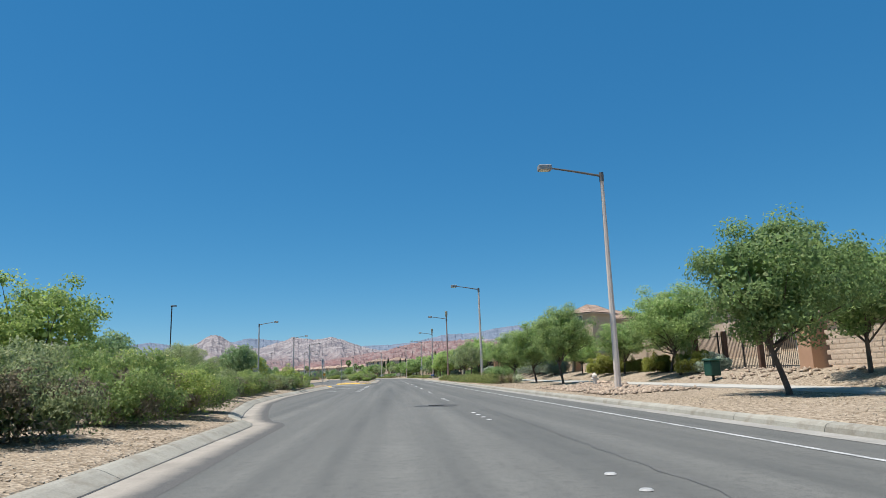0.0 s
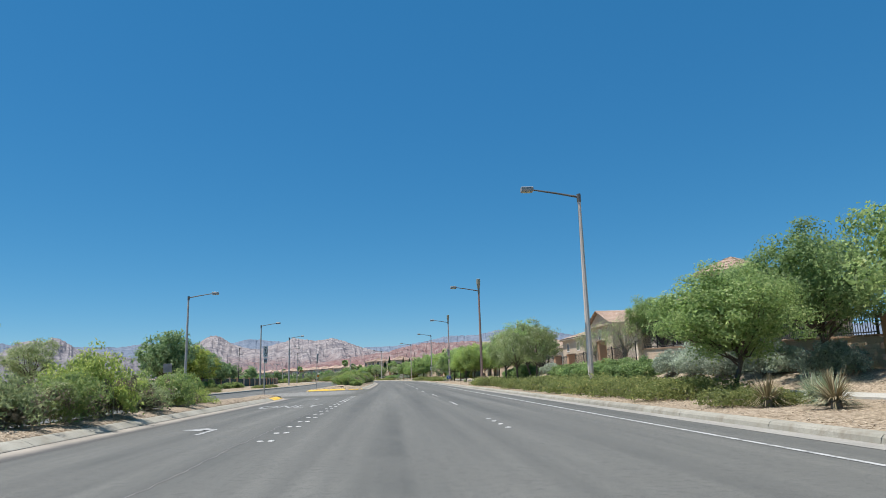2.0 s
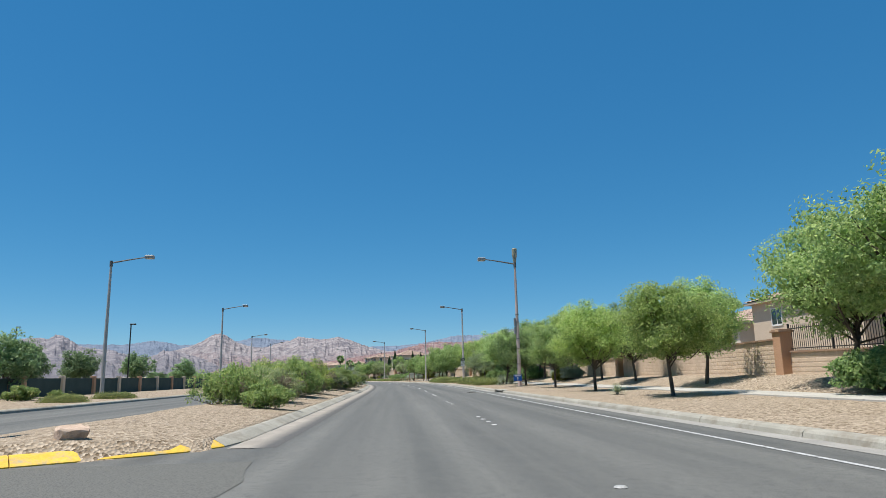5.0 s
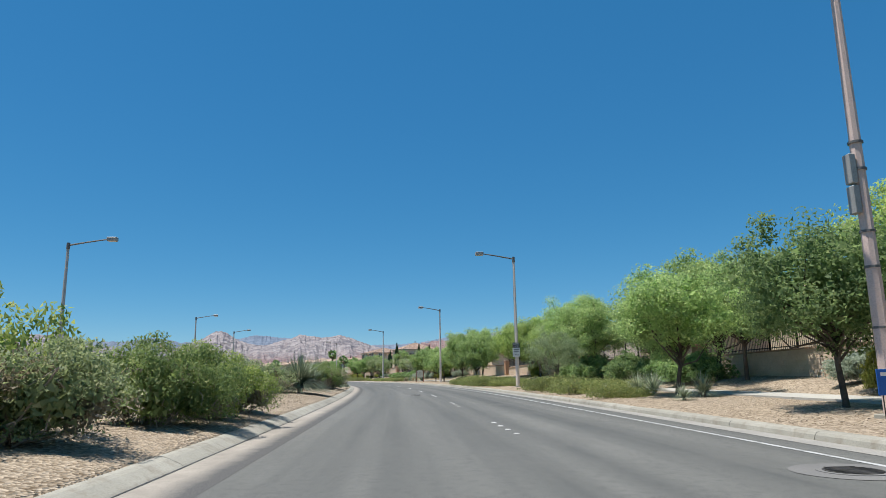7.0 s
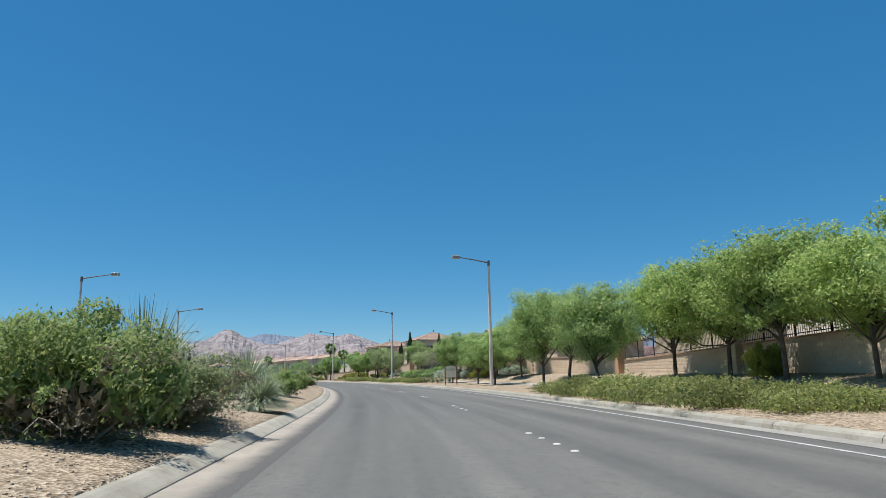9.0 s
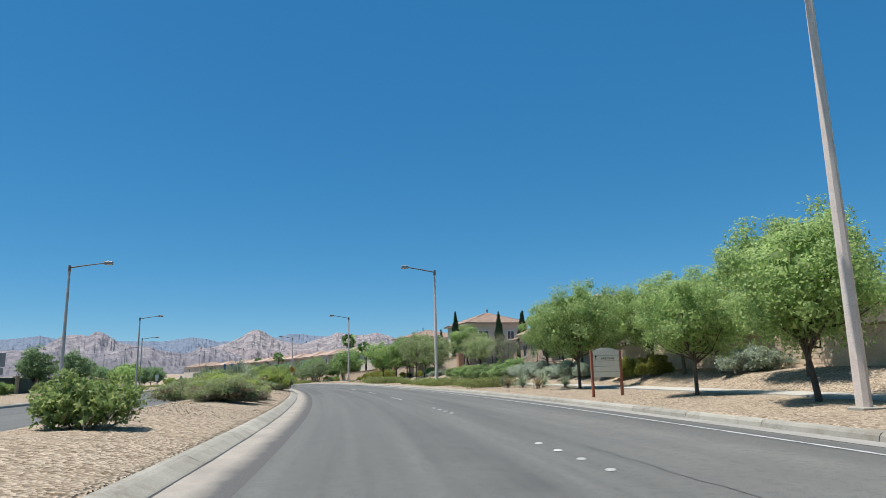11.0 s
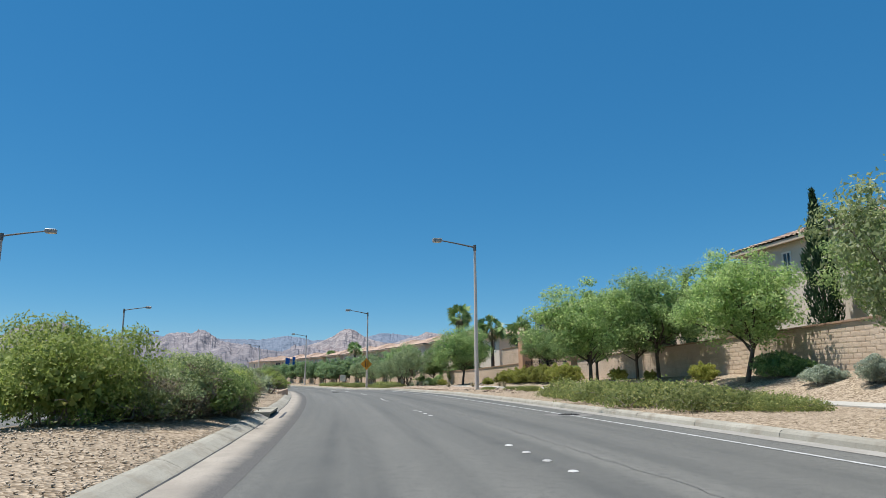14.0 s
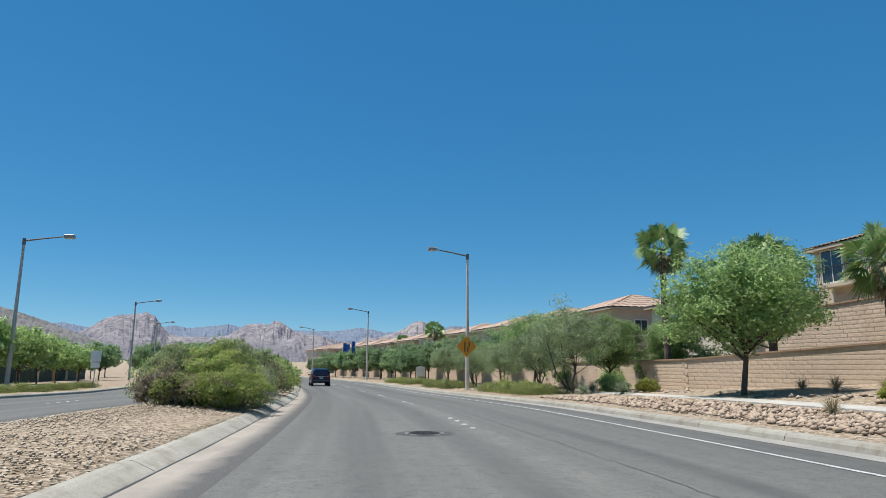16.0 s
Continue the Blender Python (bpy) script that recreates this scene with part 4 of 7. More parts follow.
def make_bush(seed, wide, deep, tall, leaf, count=9000, size=0.07, upright=0.8, twigs=40, lumps=10, leaf2=None, dry=0.25):
    """A desert shrub: fine upright foliage in lumps over grey wood."""
    rng = np.random.default_rng(seed)
    root = new("shrub")
    ang = 2.4 * np.arange(lumps) + rng.uniform(-0.5, 0.5, lumps)
    rr = np.sqrt((np.arange(lumps) + 0.5) / lumps) * 0.80
    lh = tall * (1 - 0.55 * rr ** 2) * rng.uniform(0.62, 1.12, lumps)
    size_l = rng.uniform(0.19, 0.27, lumps)
    lr = np.stack([size_l * wide, size_l * deep, lh * 0.52], 1)
    lc = np.stack([rr * np.cos(ang) * wide / 2, rr * np.sin(ang) * deep / 2, lh * 0.48], 1)
    tufts = lumps * 9
    tk = np.arange(tufts) % lumps
    tu = unit(rng, tufts)
    tu[:, 2] = np.where(rng.random(tufts) < 0.75, np.abs(tu[:, 2]), tu[:, 2])
    tc = lc[tk] + tu * lr[tk] * rng.uniform(0.72, 1.0, tufts)[:, None]
    tr = (rng.uniform(0.55, 1.2, tufts) * 0.058 * (wide + deep))[:, None] * np.array([1.0, 1.0, 0.9])
    k = rng.choice(tufts, count, p=tr[:, 0] ** 2 / np.sum(tr[:, 0] ** 2))
    u = unit(rng, count)
    u[:, 2] = np.where(rng.random(count) < 0.7, np.abs(u[:, 2]), u[:, 2])
    u *= (rng.random(count) ** 0.22)[:, None]
    p = tc[k] + u * tr[k] * (1 + 0.07 * rng.normal(size=count))[:, None]
    low = rng.random(count) < 0.14      # thin growth between the mounds and the ground
    p[low, 2] *= rng.random(int(low.sum()))
    core = count // 6                   # broad sprays deep inside close the shrub up
    cu = unit(rng, core) * (rng.random(core) ** 0.4)[:, None]
    ck = rng.integers(0, lumps, core)
    pc = lc[ck] * np.array([0.9, 0.9, 0.95]) + cu * lr[ck] * 0.66
    p, u = np.concatenate([p, pc]), np.concatenate([u, cu])
    big = np.concatenate([np.full(count, size), np.full(core, max(size * 2.0, 0.13))])
    keep = p[:, 2] > 0.03
    p, u, big = p[keep], u[keep], big[keep]
    face = u / (np.linalg.norm(u, axis=1)[:, None] + 1e-6) + np.array([0, 0, 0.25])
    n = len(p)
    v, f = leaves(p, rng.uniform(0.6, 1.4, n) * big, rng, 0.72, spread=0.42, out=face)
    v = v.reshape(n, 3, 3)
    v[:, 2, 2] += 0.35 * upright * big
    v = v.reshape(-1, 3)
    if leaf2 is not None:
        cut = int(n * dry)
        order = np.argsort(np.array([noise.noise(q * (1.6, 1.6, 1.6)) for q in p]) + 0.5 * p[:, 2] / tall)   # dry patches, more of them low down
        v = v.reshape(n, 3, 3)[order].reshape(-1, 3)
        leaf_mesh("dry_foliage", v[: cut * 3], f[:cut], leaf2, root)
        v, f = v[cut * 3:], f[: n - cut]
    leaf_mesh("foliage", v, f, leaf, root)
    bm = bmesh.new()
    for k in range(twigs // 3):
        q = lc[rng.integers(lumps)] + rng.normal(size=3) * np.array([wide, deep, tall]) * 0.08
        st = np.array([q[0] * 0.5, q[1] * 0.5, -0.05])
        tube(bm, [st, (st + q) / 2 + rng.normal(size=3) * 0.14 * tall, q], [0.022, 0.014, 0.005], 4, cap=False)
    for k in range(twigs * 2):      # a grey tangle of dead twigs between the tufts
        q = tc[rng.integers(tufts)] * np.array([0.97, 0.97, rng.uniform(0.35, 0.9)])
        w = q + unit(rng, 1)[0] * rng.uniform(0.12, 0.32)
        tube(bm, [q, (q + w) / 2 + rng.normal(size=3) * 0.05, w], [0.010, 0.007, 0.003], 3, cap=False)
    tagged(part("woody_base", bm, TWIG, root), kind="stuff")
    return root


def make_mat(seed, wide, deep, tall, leaf, count=9000, size=0.075):
    """A low spreading groundcover: sprawling mounds with arching tips and gravel showing between them."""
    rng = np.random.default_rng(seed)
    root = new("groundcover")
    m = 15
    ang = 2.4 * np.arange(m) + rng.uniform(-0.4, 0.4, m)
    rr = np.sqrt((np.arange(m) + 0.5) / m) * 0.84
    c = np.stack([rr * np.cos(ang) * wide / 2, rr * np.sin(ang) * deep / 2, np.zeros(m)], 1)
    r = rng.uniform(0.58, 1.02, m)
    h = tall * rng.uniform(0.48, 0.95, m) * (1 - 0.35 * rr ** 3)
    k = rng.choice(m, count, p=r ** 2 / np.sum(r ** 2))
    u = unit(rng, count)
    u[:, 2] = np.abs(u[:, 2])
    u *= (rng.random(count) ** 0.22 * (1 + 0.10 * rng.normal(size=count)))[:, None]
    arm = 1 + 0.22 * np.sin(5 * np.arctan2(u[:, 1], u[:, 0]) + 2.1 * k)
    p = c[k] + u * np.stack([r[k] * arm, r[k] * arm, h[k]], 1)
    p[:, 2] += 0.02
    v, f = leaves(p, rng.uniform(0.6, 1.4, count) * size, rng, 0.7, spread=0.45, out=u * np.array([1.0, 1.0, 0.8]))
    leaf_mesh("foliage", v, f, leaf, root)
    bm = bmesh.new()
    for k in range(m):
        for w in range(3):
            a = 2.1 * w + k
            tip = c[k] + np.array([math.cos(a) * r[k] * 0.9, math.sin(a) * r[k] * 0.9, h[k] * 0.45])
            tube(bm, [c[k] + (0, 0, -0.04), (c[k] + tip) / 2 + (0, 0, h[k] * 0.25), tip], [0.018, 0.013, 0.005], 4, cap=False)
    tagged(part("woody_base", bm, TWIG, root), kind="stuff")
    return root


def make_spiky(seed, long, count=420, leaf=None, width=0.028, base=0.2, droop=0.35):
    """A rosette of long stiff blades."""
    rng = np.random.default_rng(seed)
    root = new("desert_spoon")
    u = unit(rng, count)
    u[:, 2] = np.abs(u[:, 2]) * 1.0 - 0.12
    u /= np.linalg.norm(u, axis=1)[:, None]
    L = long * rng.uniform(0.72, 1.08, count)
    b = np.cross(u, np.array([0, 0, 1.0]))
    b /= np.linalg.norm(b, axis=1)[:, None] + 1e-9
    c0 = np.array([0, 0, base + 0.1]) + u * 0.08
    m = c0 + u * (L * 0.55)[:, None]
    e = c0 + u * L[:, None] - np.array([0, 0, 1.0]) * (L * droop * (1 - u[:, 2]) * 0.6)[:, None]
    e[:, 2] = np.maximum(e[:, 2], 0.02)
    w = width
    v = np.stack([c0 - b * w * 0.6, c0 + b * w * 0.6, m + b * w * 0.5, e + b * 0.002, e - b * 0.002, m - b * w * 0.5], 1).reshape(-1, 3)
    i = np.arange(count)[:, None] * 6
    f = np.concatenate([i + np.array([[0, 1, 2, 5]]), i + np.array([[5, 2, 3, 4]])])
    leaf_mesh("rosette", v, f, leaf or LEAF_SPIKE, root)
    bm = bmesh.new()
    tube(bm, [(0, 0, -0.1), (0, 0, base + 0.2)], [0.12, 0.09], 8)
    part("stem", bm, TWIG, root)
    return root


def make_palm(seed, tall):
    rng = np.random.default_rng(seed)
    root = new("palm_tree")
    bm = bmesh.new()
    zs = np.linspace(-0.2, tall, 26)
    tube(bm, [(0.02 * math.sin(z), 0, z) for z in zs], [(0.21 - 0.05 * z / tall) * (1.0 + 0.10 * (i % 2)) for i, z in enumerate(zs)], 10)
    part("trunk", bm, BARK, root, smooth=False)
    vs, fs, n = [], [], 0
    for k in range(52):
        az = k * 2.4 + rng.uniform(-0.3, 0.3)
        el = math.asin(rng.uniform(-0.8, 0.99))
        way = np.array([math.cos(az) * math.cos(el), math.sin(az) * math.cos(el), math.sin(el)])
        stalk = rng.uniform(0.65, 1.25)
        p = np.array([0, 0, tall]) + way * stalk
        side = np.cross(way, (0, 0, 1.0))
        side /= np.linalg.norm(side) + 1e-9
        up = np.cross(side, way)
        roll = rng.uniform(-1.5, 1.5)
        side, up = side * math.cos(roll) + up * math.sin(roll), up * math.cos(roll) - side * math.sin(roll)
        w = 0.02
        a = np.array([0, 0, tall])
        vs += [a - side * w, a + side * w, p + side * w, p - side * w]
        fs.append([n, n + 1, n + 2, n + 3])
        n += 4
        for q in range(17):
            ang = math.radians(-78 + q * 156 / 16)
            d = way * math.cos(ang) + side * math.sin(ang) + up * 0.12
            L = rng.uniform(0.8, 1.05) * (1.0 - 0.22 * abs(ang) / 1.36)
            t = p + d * L - np.array([0, 0, rng.uniform(0.1, 0.35) * L])
            m = p + d * L * 0.55
            nn = np.cross(d, up)
            nn /= np.linalg.norm(nn) + 1e-9
            vs += [p, m + nn * 0.05, t, m - nn * 0.05]
            fs.append([n, n + 1, n + 2, n + 3])
            n += 4
    leaf_mesh("leaf_fan", np.array(vs), np.array(fs), LEAF_PALM, root)
    vs, fs, n = [], [], 0
    for k in range(200):
        az, z = rng.uniform(0, 2 * math.pi), tall - rng.uniform(0.1, 1.1)
        p = np.array([0.2 * math.cos(az), 0.2 * math.sin(az), z])
        t = p + np.array([0.35 * math.cos(az), 0.35 * math.sin(az), -rng.uniform(0.3, 0.7)])
        nn = np.array([-math.sin(az), math.cos(az), 0]) * 0.05
        vs += [p, (p + t) / 2 + nn, t, (p + t) / 2 - nn]
        fs.append([n, n + 1, n + 2, n + 3])
        n += 4
    tagged(leaf_mesh("dead_skirt", np.array(vs), np.array(fs), LEAF_STRAW, root), "dry straw-coloured hanging fronds")
    return root


def make_cypress(seed, tall, wide):
    rng = np.random.default_rng(seed)
    root = new("cypress_tree")
    bm = bmesh.new()
    tube(bm, [(0, 0, -0.2), (0, 0, tall * 0.9)], [0.1, 0.02], 6)
    part("trunk", bm, BARK, root)
    n = 5000
    z = rng.random(n) ** 0.85 * tall
    r = wide / 2 * np.clip(np.minimum(z / (tall * 0.12) + 0.25, (tall - z) / (tall * 0.45)), 0.03, 1) * rng.random(n) ** 0.35
    a = rng.uniform(0, 2 * math.pi, n)
    r *= 1 + 0.18 * np.sin(z * 5 + 3 * a)
    p = np.stack([r * np.cos(a), r * np.sin(a), z + 0.2], 1)
    v, f = leaves(p, rng.uniform(0.12, 0.26, n), rng, 0.35, np.stack([0.25 * np.cos(a), 0.25 * np.sin(a), np.ones(n)], 1), 0.2)
    leaf_mesh("crown", v, f, LEAF_CYPRESS, root)
    return root


SEEDED = random.Random(4)
STANDING = set()


def place(kinds, rows, label, category, group="", name=None):
    """Stand copies of the given kinds at rows of (s, d, scale[, kind, height scale]). The first use of a kind moves the original."""
    for row in rows:
        s, d, k = row[:3]
        which = row[3] if len(row) > 3 else SEEDED.randrange(len(kinds))
        proto = kinds[which % len(kinds)]
        hs = row[4] if len(row) > 4 else (0.96 if category == "tree" and 110 < s < 345 and d > 0 else 1.0 + 0.18 * math.sin(s * 2.7 + d) if category == "shrub" and d < 0 else 1.0)
        m = spot(s, d, None, SEEDED.uniform(0, 360))
        if proto.name not in STANDING:
            STANDING.add(proto.name)
            ob = proto
            ob.matrix_basis = m
        else:
            ob = copy_thing(proto, m)
        ob.scale = (k, k, k * hs)
        tagged(ob, label, category, group)


# trees along the right verge and behind the sidewalk: unit sizes near 5 m
T_GREEN = [make_tree(11 + k, 5.0, 4.4, 1.45, LEAF_GREEN, BARK, 0.1, 22000) for k in range(3)]
T_DARK = [make_tree(31 + k, 5.0, 4.5, 1.50, LEAF_DARK, BARK, 0.1, 22000) for k in range(2)]
T_BRIGHT = [make_tree(41 + k, 5.0, 4.6, 1.40, LEAF_BRIGHT, BARK, 0.1, 22000) for k in range(3)]
T_OLIVE = [make_tree(51 + k, 4.4, 4.2, 1.1, LEAF_OLIVE, BARK, 0.10, 13000, stems=3, airy=0.1) for k in range(2)]
T_PALE = [make_tree(61 + k, 4.9, 4.0, 1.7, LEAF_PALE, BARK, 0.105, 13000, airy=0.2) for k in range(2)]
T_BARE = [make_tree(71, 4.6, 4.0, 1.5, LEAF_PALE, PALE_BARK, 0.09, 3000, bare=1.0)]
T_FAR = [make_tree(91 + k, 5.0, 4.4, 1.4, LEAF_FAR, BARK, 0.24, 4600) for k in range(2)]
T_FAR_BRIGHT = [make_tree(95 + k, 5.0, 4.4, 1.4, LEAF_GREEN, BARK, 0.27, 4200) for k in range(2)]
T_LIGHT = [make_tree(83 + k, 4.8, 4.6, 1.2, LEAF_LIGHT, BARK, 0.11, 15000, airy=0.1) for k in range(2)]
T_YELLOW = [make_tree(81, 4.5, 3.8, 1.4, LEAF_YELLOW, BARK, 0.17, 9000)]

T_NEAR = [make_tree(12 + k, 5.0, 4.3, 1.45, LEAF_DARK, BARK, 0.098, 25000) for k in range(2)]
place(T_NEAR, [(18.3, 9.0, 1.06, 0), (20.7, 13.3, 0.92, 1)], "green-leaved street tree with a dark trunk on gravel", "tree", "trees along the right verge")
place(T_GREEN, [(34.7, 13.2, 1.05, 2, 0.95), (42.7, 8.9, 0.95, 1, 1.08), (43.3, 13.2, 0.76, 2, 0.95), (51.0, 9.0, 0.94, 1), (53.3, 13.3, 0.74, 0, 0.78), (37.9, 14.0, 0.9, 1), (60.5, 8.8, 1.0, 1, 0.86)],
      "green-leaved street tree with a dark trunk on gravel", "tree", "trees along the right verge")
place(T_DARK, [(61.8, 13.2, 1.12, 0, 0.96), (66.5, 13.4, 0.95, 1)], "deep green street tree beside the sidewalk", "tree", "trees along the right verge")
place(T_PALE, [(88.6, 8.6, 0.97, 0), (96.2, 8.6, 0.95, 1), (70.0, 13.6, 0.82, 1), (102.0, 8.6, 0.95, 0), (283.5, 8.6, 0.95, 1, 1.02), (291.6, 8.6, 1.0, 0, 1.12), (285.3, 13.8, 0.8, 1, 1.0)],
      "pale flowering street tree with a dark trunk", "tree", "trees along the right verge")
place(T_BARE, [(93.3, 14.7, 0.78, 0), (86.9, 14.8, 0.86, 0), (278.2, 13.6, 0.82, 0), (288.5, 14.6, 0.98, 0)], "nearly leafless tree with pale grey twigs", "tree", "bare trees by the fence")
place(T_BRIGHT, [(124.7, 8.5, 0.94, 0), (134.8, 8.5, 1.0, 1), (157.4, 13.3, 1.3, 2), (204.4, 13.4, 1.3, 0, 0.95), (209.0, 13.8, 1.3, 2, 0.95), (200.0, 13.6, 1.1, 1), (213.4, 13.4, 1.3, 1)],
      "bright green bushy street tree on gravel", "tree", "trees along the right verge")
place(T_DARK, [(141.0, 13.0, 1.0, 0), (148.7, 13.2, 1.06, 1), (155.5, 8.8, 1.0, 0)], "deep green street tree beside the sidewalk", "tree", "trees along the right verge")
place(T_GREEN, [(145.1, 8.8, 0.9, 0, 1.0), (165.3, 8.8, 1.1, 2), (116.6, 13.0, 1.35, 0), (110.5, 12.8, 1.15, 1), (121.0, 13.2, 1.2, 2), (130.5, 12.6, 1.05, 1), (171.1, 13.4, 1.36, 2), (168.5, 13.5, 1.2, 0), (188.6, 13.3, 1.3, 1, 0.95), (192.8, 13.4, 1.38, 2, 1.0), (195.5, 13.8, 1.2, 0), (177.4, 13.3, 1.12, 1),
                 (221.2, 8.6, 1.12, 2, 1.15), (211.5, 8.6, 0.98, 1, 1.1), (228.0, 12.8, 1.35, 2, 1.05), (235.0, 9.0, 1.0, 1), (240.8, 9.0, 0.82, 0, 1.0), (240.6, 13.2, 1.15, 2, 1.08),
                 (246.2, 13.6, 1.0, 1), (251.8, 9.2, 0.95, 0, 1.12), (252.3, 13.6, 1.0, 0), (257.0, 13.5, 1.1, 2), (261.5, 13.6, 1.1, 1), (264.9, 13.7, 1.05, 0, 1.02), (266.3, 13.2, 0.8, 2, 1.3), (249.0, 13.4, 1.0, 2),
                 (304.9, 13.1, 1.14, 1, 0.94), (310.9, 9.0, 1.2, 0, 0.88), (302.5, 18.6, 1.15, 1, 1.0), (85.9, 17.2, 1.05, 2, 1.0)],
      "green-leaved street tree with a dark trunk on gravel", "tree", "trees along the right verge")
place(T_OLIVE, [(184.4, 9.0, 0.92, 0), (357.0, 9.0, 1.08, 0, 1.0), (362.0, 9.2, 0.98, 1), (369.3, 9.0, 0.78, 0), (377.0, 9.2, 0.9, 1), (386.0, 11.6, 0.95, 0), (396.5, 12.0, 1.0, 1), (372.0, 12.8, 1.0, 1)],
      "grey-green olive-like tree with several stems", "tree", "olive-like trees on the right verge")
place(T_DARK, [(319.3, 13.2, 1.15, 1, 0.92), (336.0, 17.0, 1.0, 0), (360.3, 17.0, 0.78, 1, 1.1), (312.0, 13.2, 1.25, 0, 0.92), (315.0, 13.6, 1.05, 1), (346.8, 12.2, 1.4, 0, 0.86), (331.0, 17.5, 1.0, 0), (360.5, 13.0, 0.95, 1, 0.92), (371.1, 12.0, 1.15, 0)],
      "deep green bushy tree beside the sidewalk", "tree", "trees along the right verge")
place(T_FAR, [(s, 9.0 + 0.8 * math.sin(s), 0.85 + 0.12 * math.sin(s * 1.7)) for s in range(402, 480, 7)] + [(s + 3, 13.4, 1.0) for s in range(380, 480, 9)],
      "small green street tree far along the verge", "tree", "trees far along the right verge")
# far side of the other carriageway
place(T_FAR_BRIGHT, [(s, -26.5 + 1.2 * math.sin(s * 0.9), 0.85 + 0.15 * math.sin(s * 2.3)) for s in (352, 359, 366, 372, 380, 388, 396, 404)], "light green young tree on the far verge", "tree", "trees on the far verge")
place(T_FAR, [(62, -27.5, 1.05), (69, -30, 1.15), (121, -28.5, 1.4, 1), (127, -31, 1.3), (133, -29, 1.2), (150, -30, 0.9), (290, -28, 0.8), (300, -27, 0.8), (314, -29, 0.8), (413, -27, 0.9)], "leafy green tree across the road", "tree", "trees on the far verge")
place(T_YELLOW, [(129.0, -28.0, 1.25), (139.0, -29.5, 1.2), (77.0, -33, 0.85), (144.5, -31, 0.9)], "yellow-green tree across the road", "tree", "trees on the far verge")
place(T_PALE, [(66.5, -22.2, 0.98), (70.5, -23.6, 1.0), (75.2, -24.2, 0.95), (80.5, -23.4, 0.8), (94.5, -26.6, 0.72), (132, -33, 1.1), (40, -26, 0.9)], "pale sparse tree across the road", "tree", "trees on the far verge")
place(T_LIGHT, [(27.0, -16.0, 1.15, 0), (24.0, -19.5, 1.2, 1), (33.5, -22.5, 1.0, 0)], "large light green tree beside the far verge", "tree", "trees on the far verge")
place(T_FAR, [(s, d, k) for s, d, k in ((160, -34, 0.9), (175, -36, 0.9), (200, -38, 1.0), (222, -36, 0.9), (392, -31, 0.9), (401, -33, 1.0), (409, -30, 0.9), (418, -33, 1.0), (426, -30, 0.9), (430, -24, 0.9), (440, -30, 1.0), (455, -26, 1.0), (470, -22, 1.1), (450, -14.5, 0.8), (490, -9, 1.2), (500, 2, 1.3), (505, -20, 1.4), (495, -5, 1.0), (425, -15, 1.0), (433, -17, 1.1), (441, -14, 1.1), (449, -19, 1.2), (458, -16, 1.2), (466, -12, 1.2), (474, -16, 1.3), (482, -10, 1.3), (489, -14, 1.4), (497, -12, 1.4), (478, -24, 1.3), (512, -6, 1.5), (518, -14, 1.5))],
      "green tree in the distance", "tree", "trees far off")

P_A, P_B, P_C = make_palm(1, 7.6), make_palm(2, 6.6), make_palm(3, 5.0)
for p, s, d, z in ((P_A, 358.9, 15.9, 0.7), (P_B, 351.8, 17.4, -0.2), (P_C, 346.2, 18.6, 0.6)):
    p.matrix_world = spot(s, d, z, 40 * s)
    tagged(p, "fan palm with a dry skirt behind the wall", "palm tree", "palms behind the wall")
for s, d, z, k in ((425, 19, 0.5, 1.0), (300, 60, 1, 0.9), (452, 22, 0.5, 0.9)):
    q = copy_thing(P_B, spot(s, d, z, s))
    q.scale = (k, k, k)
    tagged(q, "fan palm with a dry skirt far off", "palm tree", "palms behind the wall")

C_A = make_cypress(5, 6.0, 1.1)
C_A.matrix_world = spot(293.5, 22.2, 2.0)
C_A.scale = (1.0, 1.0, 1.01)
tagged(C_A, "slim dark green cypress beside a house", "cypress tree", "cypresses among the houses")
for s, d, z, k in ((306.0, 18.0, 2.0, 1.18), (300.0, 21.8, 2.0, 1.09), (294.8, 22.6, 2.0, 0.99), (308.0, 42, 4.5, 1.13), (305.0, 41, 4.5, 1.16), (322, 21.5, 2.2, 0.95), (326, 22.5, 2.2, 0.85), (385, 33, 3.0, 0.9), (352, 42, 4.5, 0.9), (366, 40, 3.5, 0.9), (440, 24, 1.5, 0.9), (447, 26, 1.5, 0.9)):
    q = copy_thing(C_A, spot(s, d, z, 70 * s))
    q.scale = (k, k, k)
    tagged(q, "slim dark green cypress beside a house", "cypress tree", "cypresses among the houses")

# shrubs
B_BIG = [make_bush(101 + k, 3.2, 2.8, 1.65, (LEAF_BUSH, LEAF_BUSH_GREY, LEAF_BUSH_GOLD)[k], 26000, 0.05, twigs=80, leaf2=LEAF_BUSH_DRY, dry=(0.12, 0.3, 0.2)[k]) for k in range(3)]
B_MID = [make_bush(107 + k, 3.2, 2.8, 1.65, (LEAF_BUSH, LEAF_BUSH_GREY, LEAF_BUSH_GOLD)[k], 9000, 0.075, twigs=40, leaf2=LEAF_BUSH_DRY, dry=(0.12, 0.3, 0.2)[k]) for k in range(3)]
B_FAR = [make_bush(104 + k, 3.2, 2.8, 1.65, (LEAF_BUSH, LEAF_BUSH_GREY, LEAF_BUSH_GOLD)[k], 4500, 0.14, twigs=12) for k in range(3)]
B_TINY = [make_bush(114, 1.7, 1.5, 1.0, LEAF_BUSH, 2200, 0.11, twigs=12)]
B_SMALL = [make_bush(111 + k, 1.7, 1.5, 1.0, LEAF_BUSH, 6000, 0.066) for k in range(2)]
